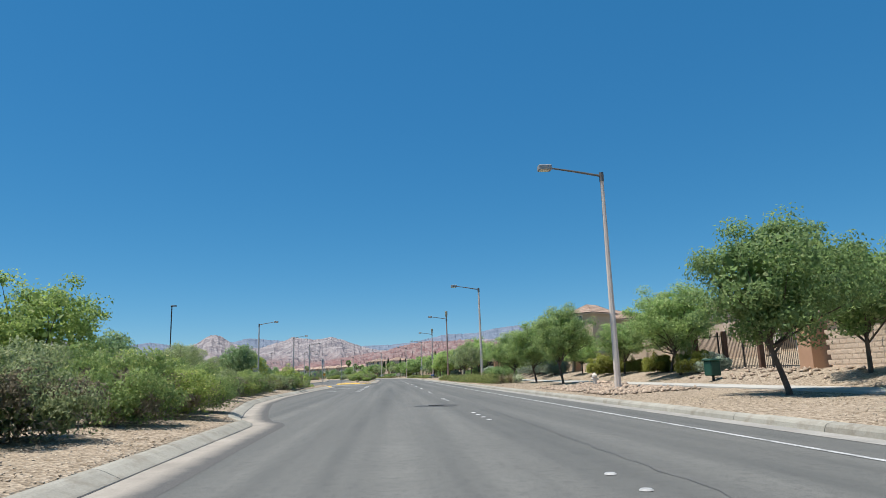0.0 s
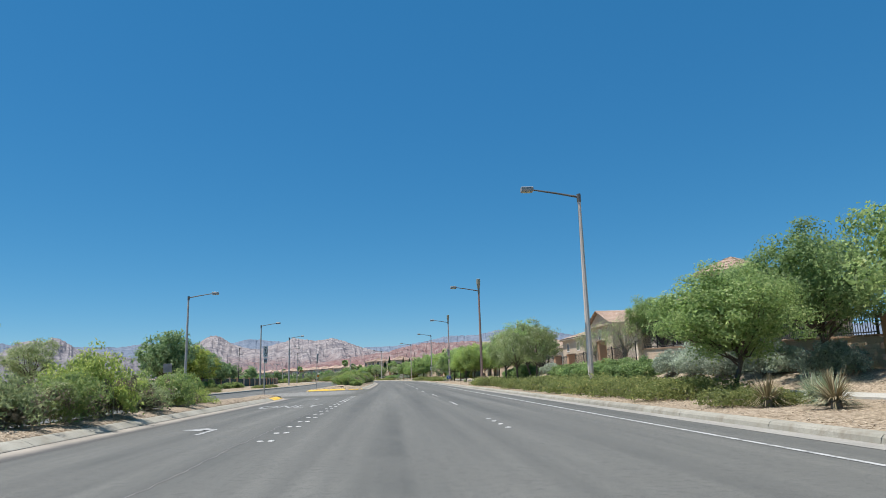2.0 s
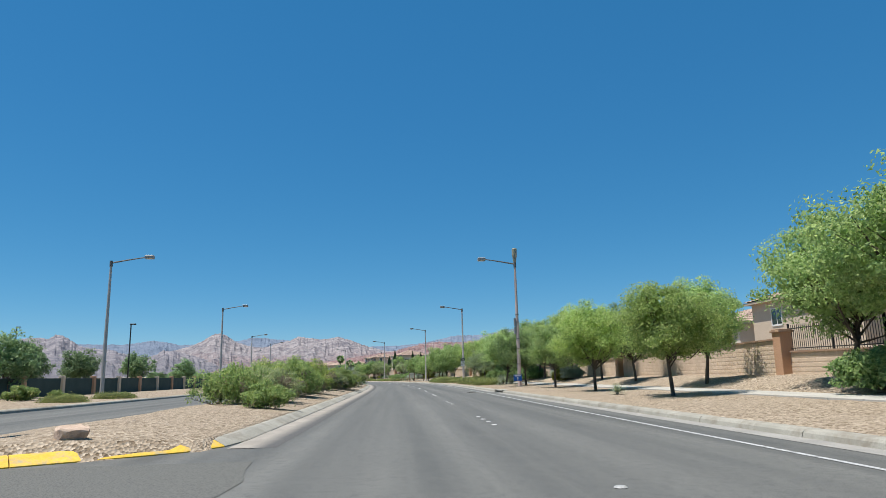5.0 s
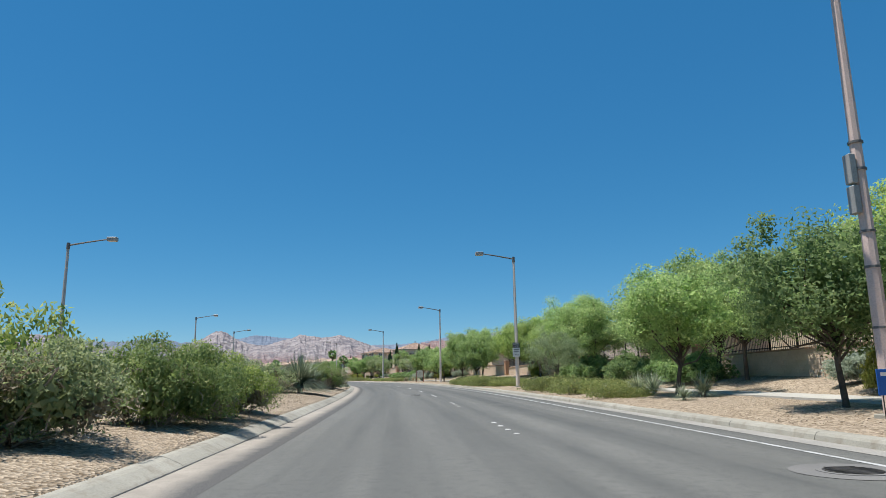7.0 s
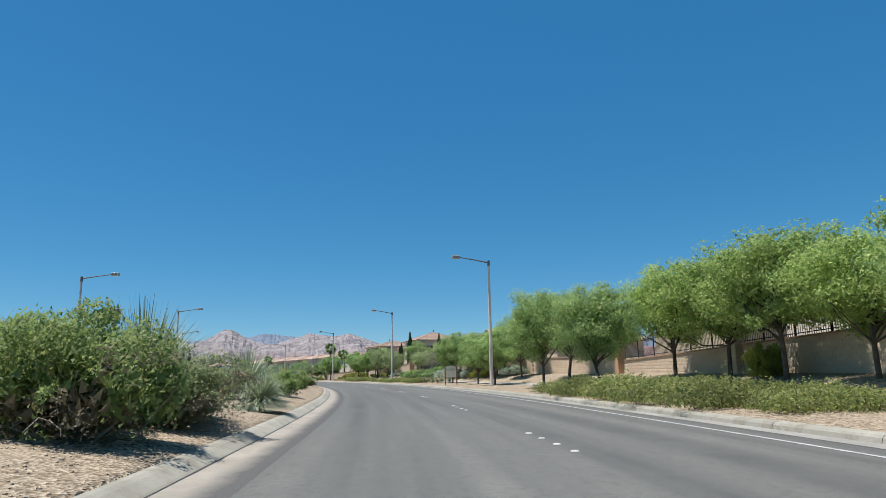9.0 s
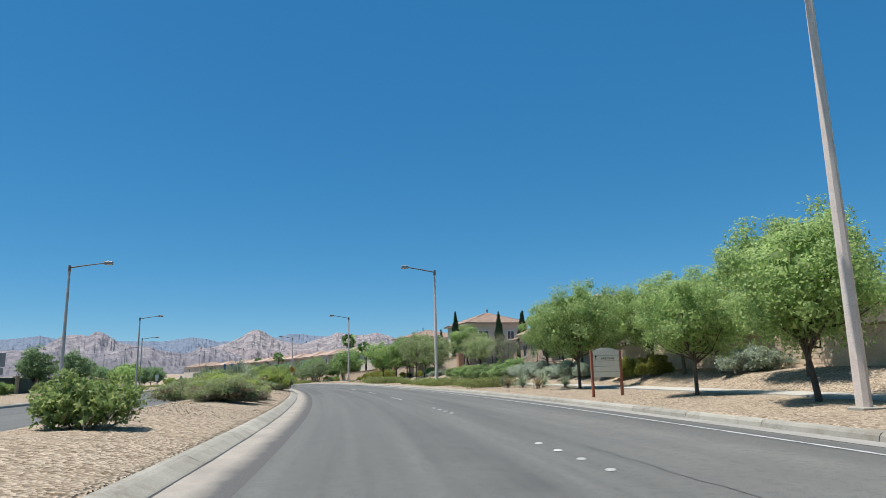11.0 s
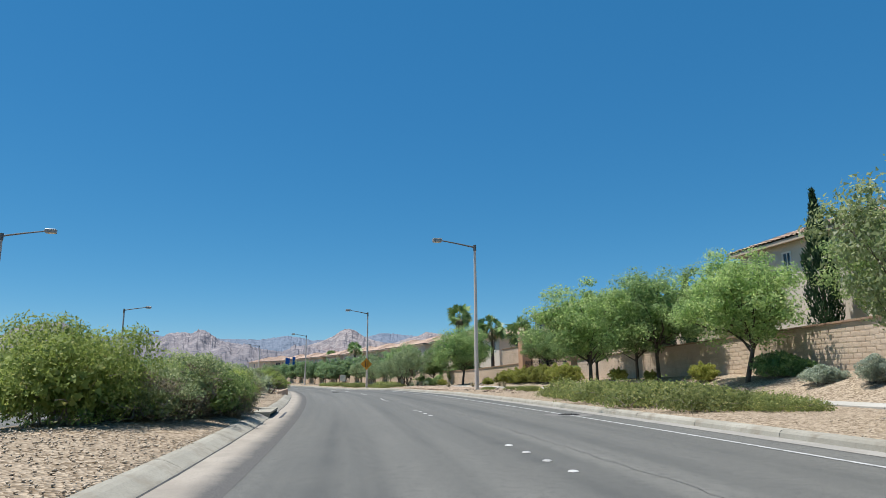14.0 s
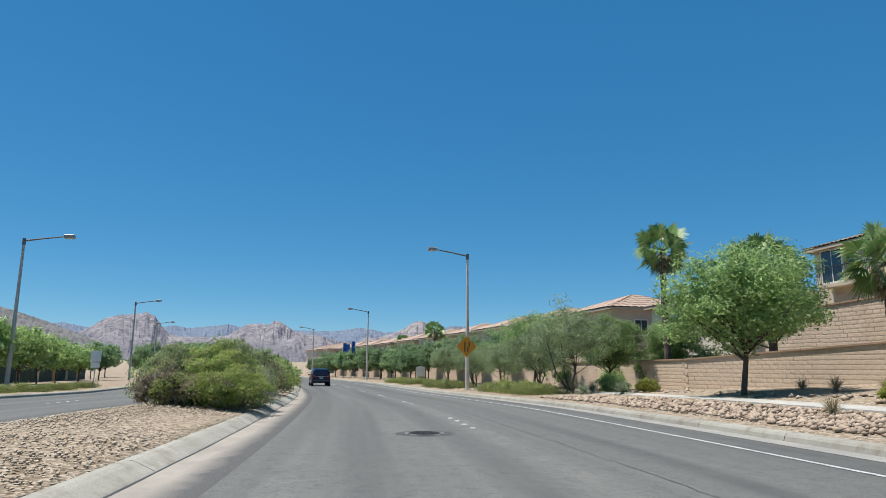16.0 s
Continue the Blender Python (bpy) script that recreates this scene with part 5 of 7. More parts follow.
B_DRY = [make_bush(121, 1.6, 1.4, 0.8, LEAF_BUSH_DRY, 4000, 0.05, twigs=60)]
B_SAGE = [make_bush(131 + k, 2.4, 2.0, 1.2, LEAF_SAGE, 8500, 0.078, upright=0.6) for k in range(2)]
B_DARK = [make_bush(141 + k, 2.8, 2.4, 1.3, LEAF_DARK, 8500, 0.105, upright=0.5) for k in range(2)]
B_BROOM = [make_bush(151, 1.8, 1.6, 0.95, LEAF_GRASS, 9000, 0.062, upright=1.6, twigs=12)]
M_MAT = [make_mat(161 + k, 4.4, 3.4, 1.0, LEAF_MAT, 9000, 0.092) for k in range(3)]
S_BIG = [make_spiky(171 + k, 1.6, 1500, None, 0.028, 0.2, 0.6) for k in range(2)]
S_SMALL = [make_spiky(181 + k, 0.8, 320, LEAF_SPIKE, 0.02, 0.05) for k in range(2)]
S_STRAW = [make_spiky(186, 0.62, 260, LEAF_STRAW, 0.014, 0.02, 0.5)]

B_ROUND = [make_bush(146 + k, 3.4, 3.0, 2.1, LEAF_BUSH_GOLD, 26000, 0.05, upright=0.5, lumps=13) for k in range(1)]

MED = "olive-green desert shrub on the gravel median"
place(B_BIG, [
    (9.2, -9.5, 1.1, 0, 1.1), (12, -8.8, 1, 1, 1), (15.8, -9, 1.05, 0, 1), (18.6, -8.6, 1.1, 2, 0.9), (21.6, -8.9, 1.05, 0, 0.9), (32.4, -11, 1, 1, 0.95), (35.6, -11.1, 1, 0, 0.9),
    (39, -11.4, 1.05, 2, 0.9), (42.4, -11.3, 1, 0, 0.9), (128, -7.6, 1, 1), (134, -7.4, 1.05, 0), (140.2, -7.4, 1.05, 2), (149, -7.6, 1.02, 1, 0.9),
    (153.4, -6.9, 0.95, 0, 1.05), (156, -6.7, 0.92, 2, 1.05), (158.6, -6.6, 0.85, 1, 1), (189.9, -7.2, 1.15, 0, 0.98), (193.2, -6.9, 1, 1, 0.85), (244.2, -7, 0.85, 1, 0.6),
    (246.8, -7.3, 0.95, 2, 0.62), (249.9, -7.2, 0.95, 1, 0.62), (256.2, -7.5, 0.75, 1, 0.62), (269.9, -6.7, 1, 2), (272.6, -7.1, 1.05, 0), (295, -7, 0.95, 1), (297.2, -6.7, 0.95, 0), (299.8, -7, 1, 2),
    (302.5, -7.4, 1, 1), (341.4, -6.6, 0.9, 2), (342.6, -7, 0.92, 2), (343.4, -7.4, 0.98, 1), (345, -7.2, 0.98, 0)],
      MED, "shrub", "shrubs on the median")
place(B_MID, [
    (5.5, -10.5, 1, 0), (22.4, -10.8, 1.1, 1, 1.1), (26.8, -11.4, 1, 1, 1.05), (29.6, -11.4, 0.95, 2), (45.6, -11.5, 1, 1, 0.9), (48.7, -11.6, 0.95, 2, 0.95), (55.9, -11.3, 0.85, 1, 0.95),
    (58.2, -11.3, 0.95, 0, 0.9), (60.5, -11.4, 1, 2), (64, -11.4, 0.95, 1), (67.5, -11.5, 0.9, 0), (71, -11.6, 0.85, 2), (125, -8.2, 0.9, 0), (131, -8.4, 1, 2), (137, -8.6, 1.15, 1),
    (142.6, -8.8, 1.1, 0), (150.2, -8.4, 1, 2), (164.2, -9.6, 0.95, 1), (166.6, -9.6, 1, 0), (168.6, -8.9, 0.9, 2), (173.2, -10.3, 0.9, 0), (174.4, -8.9, 1, 1), (177.6, -10, 1, 2),
    (179.8, -10.4, 0.95, 1), (184.4, -10, 0.85, 0), (192.2, -8.6, 1, 1, 0.9), (191.8, -8.2, 1.1, 1, 1), (194, -8.6, 1.05, 2), (250, -9.6, 0.95, 1, 0.62), (252.3, -8.4, 0.95, 2, 0.66),
    (267, -10.4, 1, 1), (268.5, -9.4, 1, 1), (270.4, -8.4, 1, 0), (275, -8.4, 1.1, 2), (277, -8.6, 0.85, 1), (296, -8.8, 1.1, 2), (305.3, -8, 0.95, 0), (308.5, -8, 0.8, 1),
    (311.5, -8.3, 0.75, 2), (345.2, -8.3, 0.98, 0), (350, -7.4, 1.12, 1), (356, -7.2, 1.19, 2)],
      MED, "shrub", "shrubs on the median")
place(B_FAR, [(362, -7.5, 1.19, 0), (369, -7.3, 1.19, 1), (376, -7.5, 1.25, 2), (384, -7.5, 1.25, 0), (394, -7.5, 1.38, 1), (405, -7.5, 1.20, 2), (418, -7.6, 1.20, 0), (431, -7.5, 1.30, 1), (445, -7.5, 1.40, 2)],
      MED, "shrub", "shrubs on the median")
place(B_ROUND, [(293.2, -8.3, 1.0, 0, 1.0), (296.4, -9.0, 0.85, 0, 1.0), (148.9, -9.6, 0.95, 0, 0.8)], "rounded yellow-green shrub on the gravel median", "shrub", "shrubs on the median")
place(B_DRY, [(2.5, -8.2, 0.9), (246.2, -6.3, 0.8), (248.6, -6.4, 0.7), (251.6, -6.6, 0.7), (271.5, -6.2, 0.9), (341.2, -8.0, 1.1), (298.4, -6.0, 0.9), (312.5, -7.0, 0.9)], "half-dry grey twiggy shrub on gravel", "shrub", "dry shrubs on the median")
place(S_BIG, [(176.2, -7.1, 1.12, 0), (171.3, -9.4, 1.1, 1), (199.5, -6.0, 0.62, 1), (194.6, -7.7, 1.25, 0), (254.3, -7.7, 0.86, 1), (254.8, -9.3, 0.8, 0), (274.0, -9.3, 1.25, 0), (316.6, -7.5, 0.74, 0), (320.4, -6.9, 0.58, 1), (343.6, -6.3, 0.72, 1), (347.5, -6.4, 0.7, 0), (206, -7.5, 1.0, 0)],
      "grey-green desert spoon with long stiff blades", "desert plant", "spiky plants on the median")
place(B_TINY, [(s, -27.2 - 1.4 * math.sin(s * 1.3), 1.0 + 0.3 * math.sin(s * 2.1)) for s in list(range(66, 84, 4)) + list(range(104, 152, 5)) + list(range(282, 336, 6))], "grey-green shrub before the screened fence", "shrub", "shrubs on the far verge")
place(B_SMALL, [(313.2, -7.4, 1.0), (122.5, -6.4, 0.9), (345, -6.6, 0.8), (160.5, -9.8, 0.8), (159, -6.8, 0.5), (210, -6.5, 0.9), (216, -7.5, 1.0), (224, -6.8, 1.0), (232, -7.4, 1.0), (202, -8.4, 1.0)], "small green shrub on the gravel median", "shrub", "shrubs on the median")
# low plants on the far verge
place(M_MAT, [(s, -21.2, 0.62) for s in (96, 101, 107, 112, 140, 147, 352, 357, 362, 367, 372, 378)] + [(300, -21.0, 0.6), (306, -21.2, 0.6), (290, -21.2, 0.6)], "low clipped green hedge on the far verge", "groundcover", "low hedges on the far verge")
# right verge: groundcover beds
place(M_MAT, [(56.4, 7.2, 0.62, 0), (61.0, 7.5, 0.85, 1), (64.5, 7.2, 0.9, 2), (68.2, 7.4, 0.95, 0), (72.5, 7.3, 1.0, 1), (76.8, 7.3, 1.0, 2), (80.8, 7.5, 1.0, 0), (84.0, 7.2, 0.9, 1), (80.0, 9.3, 0.7, 1), (75.5, 9.4, 0.8, 2), (66.5, 9.4, 0.75, 0),
              (92.5, 7.0, 0.75, 1), (98.8, 7.2, 0.9, 2), (102.8, 7.3, 0.95, 0), (106.5, 7.3, 0.9, 1), (103.5, 9.3, 0.8, 2), (99.5, 9.2, 0.7, 0), (110.8, 8.6, 0.6, 1),
              (172.5, 7.4, 0.9, 0), (176.2, 7.7, 1.0, 1), (180.0, 7.8, 1.0, 2), (174.5, 9.4, 0.75, 2), (178.5, 9.6, 0.8, 0), (166.5, 7.0, 0.6, 1), (197.5, 7.4, 0.95, 1), (201.0, 7.3, 1.05, 0), (204.8, 7.3, 1.1, 2), (208.6, 7.3, 1.05, 1), (211.5, 7.2, 0.85, 2), (204.0, 10.0, 0.85, 2), (208.0, 10.2, 0.85, 0), (200.5, 9.8, 0.7, 0),
              (213.6, 7.4, 0.7, 1), (194.9, 7.9, 0.75, 2), (196.8, 9.4, 0.7, 1)],
      "dense green groundcover spilling towards the kerb", "groundcover", "groundcover beds on the right verge")
place(M_MAT, [(267.0, 7.9, 0.8, 0), (263.4, 7.8, 0.8, 1), (274.2, 7.6, 0.8, 2), (279.4, 7.2, 0.85, 0), (282.4, 7.5, 0.6, 1), (275.6, 7.0, 0.7, 0), (277.2, 8.4, 0.7, 1), (287.4, 7.3, 0.3, 2), (289.8, 7.0, 0.25, 0), (300.6, 7.1, 0.95, 2), (304.2, 7.0, 1.0, 0), (307.6, 7.1, 0.95, 1), (297.8, 7.2, 0.8, 0), (296.4, 8.2, 0.55, 1), (302.6, 8.9, 0.8, 2), (306.2, 9.0, 0.8, 1), (310.4, 7.4, 0.6, 0), (318.2, 8.3, 0.42, 1), (322.0, 8.6, 0.3, 0), (324.0, 7.6, 0.28, 2),
              (357.0, 7.2, 0.75, 0), (360.5, 7.1, 0.9, 1), (364.0, 7.2, 0.85, 2), (376.0, 7.1, 0.8, 0), (380.0, 7.0, 0.8, 1), (391.0, 7.2, 0.85, 2), (400.0, 7.2, 0.85, 0)],
      "dense green groundcover spilling towards the kerb", "groundcover", "groundcover beds on the right verge")
place(B_DARK, [(274.6, 12.7, 1.1, 0, 0.85), (277.0, 12.4, 1.15, 1, 0.8), (280.2, 12.5, 1.2, 0, 0.8), (283.4, 12.7, 1.15, 1, 0.8), (286.6, 12.8, 1.1, 0, 0.8), (290.0, 12.8, 1.0, 1, 0.8), (275.8, 13.9, 1.0, 1), (279.0, 14.0, 1.0, 0), (78.5, 12.7, 1.1, 0, 0.8), (82.0, 12.7, 1.15, 1, 0.8), (85.5, 12.6, 1.15, 0, 0.8), (89.0, 12.5, 1.1, 1, 0.8), (92.5, 12.4, 1.05, 0, 0.8), (96.0, 12.6, 1.0, 1, 0.8),
               (172.0, 12.9, 1.16, 0), (176.0, 13.2, 1.22, 1), (180.2, 12.8, 1.34, 0), (188.5, 13.0, 1.34, 1), (192.3, 12.8, 1.34, 0), (113.0, 12.6, 1.22, 1), (118.0, 12.4, 1.10, 0), (303.8, 13.9, 0.75, 1), (327.8, 16.2, 1.10, 0), (357.5, 11.8, 0.73, 1), (357.5, 17.2, 1.5, 0), (361.0, 17.4, 1.5, 1), (364.5, 17.0, 1.55, 0), (368.0, 17.3, 1.5, 1), (372.0, 17.0, 1.5, 0), (376.0, 17.2, 1.5, 1)],
      "dense dark green oleander shrub behind the sidewalk", "shrub", "dark shrubs behind the sidewalk")
place(B_SAGE, [(62.0, 13.4, 1.08, 0), (66.0, 13.5, 1.13, 1), (69.0, 13.2, 1.19, 0), (72.2, 13.3, 1.19, 1), (75.2, 13.4, 1.13, 0), (49.5, 13.6, 0.86, 1), (300.6, 13.0, 0.55, 0), (298.4, 13.2, 0.6, 1), (259.6, 13.0, 0.92, 0, 0.8), (261.9, 12.9, 1.0, 1, 0.8), (264.2, 12.8, 1.0, 0, 0.8), (266.4, 13.0, 1.05, 1, 0.8), (268.6, 12.9, 1.0, 0, 0.8), (270.6, 13.1, 1.0, 1, 0.8), (272.6, 13.2, 0.95, 0, 0.8), (157.5, 13.4, 0.97, 1), (244.6, 13.8, 0.97, 0), (190.0, 14.4, 0.81, 1), (161.0, 13.6, 0.97, 0), (104.5, 13.4, 0.81, 1), (33.0, 14.0, 0.86, 0)],
      "silver-green sage shrub before the wall", "shrub", "sage shrubs before the wall")
place(B_BROOM, [(46.5, 13.4, 1.3), (49.0, 13.6, 1.35), (39.0, 13.8, 1.1), (33.5, 13.5, 1.2), (43.2, 14.0, 0.9), (206.0, 13.6, 1.05, 0, 1.35), (253.8, 12.8, 1.1), (251.5, 13.2, 1.1), (256.0, 13.0, 1.0), (323.6, 13.0, 1.25), (325.4, 13.2, 1.25), (327.0, 13.3, 1.3), (328.6, 13.4, 1.25), (330.4, 13.6, 1.3), (332.2, 13.4, 1.25), (334.0, 13.3, 1.2), (335.8, 13.2, 1.15), (337.4, 13.3, 1.05), (158.8, 12.6, 0.9, 0, 1.5), (308.2, 13.3, 0.8), (313.6, 13.6, 0.5), (317.6, 13.7, 0.7), (340.0, 12.6, 0.6), (355.0, 12.4, 0.7)],
      "yellow-green broom-like shrub behind the sidewalk", "shrub", "broom shrubs behind the sidewalk")
place(S_SMALL, [(11.8, 7.2, 0.68), (54.5, 8.0, 0.92), (56.0, 8.6, 0.82), (167.8, 8.9, 1.02), (163.5, 9.0, 0.95), (170.2, 9.1, 0.99), (162.0, 7.6, 0.61), (169.0, 7.2, 0.54), (254.8, 9.6, 0.82), (257.2, 9.2, 0.95), (259.2, 8.6, 0.75), (261.0, 9.2, 1.02), (262.8, 8.4, 0.82), (309.2, 8.6, 0.75), (310.6, 9.6, 0.78), (352.0, 9.6, 0.82), (354.6, 8.8, 0.68), (355.4, 9.6, 0.75), (128.6, 7.6, 0.61)],
      "clump of narrow grey-green blades on gravel", "desert plant", "blade clumps on the right verge")
place(S_STRAW, [(255.9, 8.4, 1.0), (260.3, 8.0, 1.0), (263.9, 9.0, 1.1), (53.4, 7.4, 1.2), (55.4, 7.0, 1.1), (329.0, 10.3, 0.7), (334.0, 11.6, 0.7), (338.5, 13.2, 0.7), (341.5, 13.6, 0.7), (344.0, 13.9, 0.8), (346.2, 14.3, 0.7), (333.0, 9.0, 0.7), (337.0, 8.0, 0.7), (171.8, 6.6, 0.9), (356.4, 8.9, 1.2)], "straw-coloured dry grass tuft on gravel", "grass tuft", "dry tufts on the right verge")


# ---- street lamps ----
def street_lamp(s, d, side, finish=POLE, label="tan street lamp with one arm over the road", tall=10.05, canister=False, boxes=False, arm=2.45):
    """side -1: the arm reaches to the left of the road's way, +1 to the right."""
    root = empty("street_lamp", s, d)
    tagged(root, label, "street lamp", "street lamps")
    bm = bmesh.new()
    tube(bm, [(0, 0, -0.25), (0, 0, 0.0), (0, 0, tall)], [0.165, 0.16, 0.085], 8)
    part("pole", bm, finish, root)
    bm = bmesh.new()
    box(bm, -0.24, 0.24, -0.24, 0.24, -0.3, 0.06, 0.02)
    part("footing", bm, CONCRETE, root)
    bm = bmesh.new()
    tube(bm, [(0, 0, tall - 0.32), (0, 0, tall + 0.12)], [0.115, 0.11], 10)
    part("collar", bm, ARM, root)
    bm = bmesh.new()
    tube(bm, [(0, 0, tall - 0.05), (side * arm * 0.5, 0, tall + 0.17), (side * arm, 0, tall + 0.36)], [0.06, 0.052, 0.042], 8)
    part("arm", bm, ARM, root)
    bm = bmesh.new()
    x0, x1 = sorted((side * (arm - 0.02), side * (arm + 0.62)))
    box(bm, x0, x1, -0.19, 0.19, tall + 0.24, tall + 0.50, 0.03)
    head = part("lamp_head", bm, HEAD, root)
    xa, xb = sorted((side * (arm + 0.12), side * (arm + 0.56)))
    part("lens", boxed(xa, xb, -0.14, 0.14, tall + 0.222, tall + 0.24), LENS, head)
    if canister:
        bm = bmesh.new()
        tube(bm, [(0, 0, tall + 0.1), (0, 0, tall + 0.25), (0, 0, tall + 0.7), (0, 0, tall + 1.22), (0, 0, tall + 1.26)], [0.10, 0.13, 0.21, 0.21, 0.17], 14)
        part("antenna_canister", bm, CANISTER, root, "olive-grey antenna cover")
    if boxes:
        for z0, z1 in ((4.15, 4.75), (4.80, 5.45)):
            part("equipment_box", boxed(-0.27, -0.12, -0.11, 0.11, z0, z1, bevel=0.015), HEAD, root, "pale grey equipment box")
        bm = bmesh.new()
        for z in (1.75, 3.0, 3.75, 5.1, 5.7):
            tube(bm, [(0, 0, z), (0, 0, z + 0.05)], [0.152, 0.152], 10)
        part("band", bm, ARM, root)
    return root


street_lamp(29.8, 8.0, -1)
street_lamp(72.35, 7.75, -1)
street_lamp(110.1, 7.4, -1, POLE_RUST, "rust-brown street lamp with an antenna cover", 9.95, True)
street_lamp(152.6, 7.72, -1, POLE_PINK, "dusty pink street lamp with antenna and boxes", 9.95, True, True)
for s, d in ((190.9, 7.8), (232.4, 8.0), (277.3, 7.15), (325.3, 7.1), (371.0, 6.8), (421.9, 7.4), (470, 7.5)):
    street_lamp(s, d, -1)
for s, d in ((110.2, -23.3), (149.5, -23.2), (184.6, -23.3), (243.6, -26.4), (276.2, -22.4), (325.9, -23.4), (371.4, -23.8), (417.5, -24.2), (462, -24)):
    street_lamp(s, d, 1, POLE_GREY, "grey street lamp across the road", 9.85)


def car_park_light(s, d, tall):
    root = empty("car_park_light", s, d)
    tagged(root, "slim black car park light with a small head", "lamp post", "car park lights")
    bm = bmesh.new()
    tube(bm, [(0, 0, -0.2), (0, 0, tall)], [0.085, 0.075], 4, square=True)
    part("pole", bm, STEEL, root)
    part("lamp_head", boxed(-0.1, 0.55, -0.16, 0.16, tall - 0.12, tall + 0.02, bevel=0.02), STEEL, root)


car_park_light(84.8, -29.2, 10.4)
car_park_light(181.0, -33.0, 7.8)
car_park_light(214.0, -60.0, 10.0)


# ---- signs ----
def lettering(name, text, size, material, parent, at, turn=(90, 0, 0), align="CENTER"):
    curve = bpy.data.curves.new(name, "FONT")
    curve.body, curve.size, curve.align_x, curve.extrude = text, size, align, 0.002
    tmp = new(name, curve)
    me = bpy.data.meshes.new_from_object(tmp.evaluated_get(bpy.context.evaluated_depsgraph_get()))
    bpy.data.objects.remove(tmp)
    me.materials.append(material)
    ob = new(name, me)
    ob.parent = parent
    ob.matrix_local = pose(*at, *turn)
    return ob


word_root = empty("painted_word", 69.6, -6.9, 0.0065)
tagged(word_root, "faded white word ONLY painted on asphalt", "road marking")
word = lettering("letters", "ONLY", 1.0, WORN_WHITE, word_root, (0, 0, 0), (0, 0, 0))
word.scale = (2.7 / word.dimensions.x, 2.7 / word.dimensions.y, 0.3)


def sign_post(name, s, d, tall, label, material=POLE_GREY, r=0.03, turn=0.0):
    root = empty(name, s, d, None, turn)
    tagged(root, label, "road sign")
    bm = bmesh.new()
    tube(bm, [(0, 0, -0.25), (0, 0, tall)], [r * 1.3, r * 1.3], 4, square=True)
    part("post", bm, material, root)
    return root


r = sign_post("no_crossing_sign", 84.6, -10.6, 3.15, "white sign with a black ring on a steel post", turn=66)
panel = part("sign_panel", boxed(-0.25, 0.25, -0.06, -0.045, 2.45, 3.18, bevel=0.006), SIGN_WHITE, r)
bm = bmesh.new()
for k in range(24):
    a0, a1 = 2 * math.pi * k / 24, 2 * math.pi * (k + 1) / 24
    vs = [bm.verts.new((q * math.cos(a), -0.064, 2.815 + 1.35 * q * math.sin(a))) for q, a in ((0.215, a0), (0.215, a1), (0.175, a1), (0.175, a0))]
    bm.faces.new(vs)
bm.faces.new([bm.verts.new(p) for p in ((-0.15, -0.064, 3.00), (-0.12, -0.064, 3.03), (0.15, -0.064, 2.63), (0.12, -0.064, 2.60))])
bm.faces.new([bm.verts.new(p) for p in ((-0.04, -0.0635, 2.66), (0.04, -0.0635, 2.66), (0.04, -0.0635, 2.97), (-0.04, -0.0635, 2.97))])
part("ring", bm, SIGN_BLACK, panel)
panel = part("lower_panel", boxed(-0.2, 0.2, -0.06, -0.045, 2.04, 2.38, bevel=0.006), SIGN_WHITE, r)
for z in (2.29, 2.22, 2.14):
    part("printed_bar", boxed(-0.15, 0.14, -0.064, -0.062, z - 0.02, z + 0.02), SIGN_BLACK, panel)

r = sign_post("sign_seen_edge_on", 112.6, -10.2, 3.7, "grey road sign seen edge-on in the median", turn=86)
part("sign_panel", boxed(-0.31, 0.31, -0.06, -0.045, 2.7, 3.72, bevel=0.006), SIGN_BACK, r)
r = sign_post("road_sign", 197.0, -9.3, 2.6, "dark back of a road sign above shrubs", turn=20)
part("sign_panel", boxed(-0.18, 0.18, -0.06, -0.045, 2.2, 2.58, bevel=0.006), SIGN_BACK, r)
for s, d, t in ((378.0, -20.3, 12), (433.0, -7.2, 5), (100.0, -21.8, 10), (262.0, -21.6, 8)):
    r = sign_post("road_sign", s, d, 2.7, "pale back of a road sign on a thin post", turn=t)
    part("sign_panel", boxed(-0.36, 0.36, -0.06, -0.045, 1.95, 2.75, bevel=0.006), SIGN_WHITE if s > 300 else SIGN_BACK, r)
    part("lower_panel", boxed(-0.3, 0.3, -0.06, -0.045, 1.5, 1.88, bevel=0.006), SIGN_WHITE if s > 300 else SIGN_BACK, r)

root = empty("lane_sign", 190.72, 7.68)
tagged(root, "black and white lane sign strapped to a pole", "road sign")
p = part("upper_panel", boxed(-0.28, 0.28, -0.20, -0.185, 2.98, 3.36, bevel=0.005), SIGN_BLACK, root)
lettering("letters", "RIGHT\nLANE", 0.16, SIGN_WHITE, p, (0, -0.206, 3.2))
p = part("lower_panel", boxed(-0.28, 0.28, -0.20, -0.185, 2.28, 2.96, bevel=0.005), SIGN_WHITE, root)
lettering("letters", "ONLY", 0.17, SIGN_BLACK, p, (0, -0.206, 2.38))
for z in (2.82, 2.66):
    part("printed_bar", boxed(-0.2, 0.2, -0.205, -0.203, z - 0.045, z + 0.045), SIGN_BACK, p)

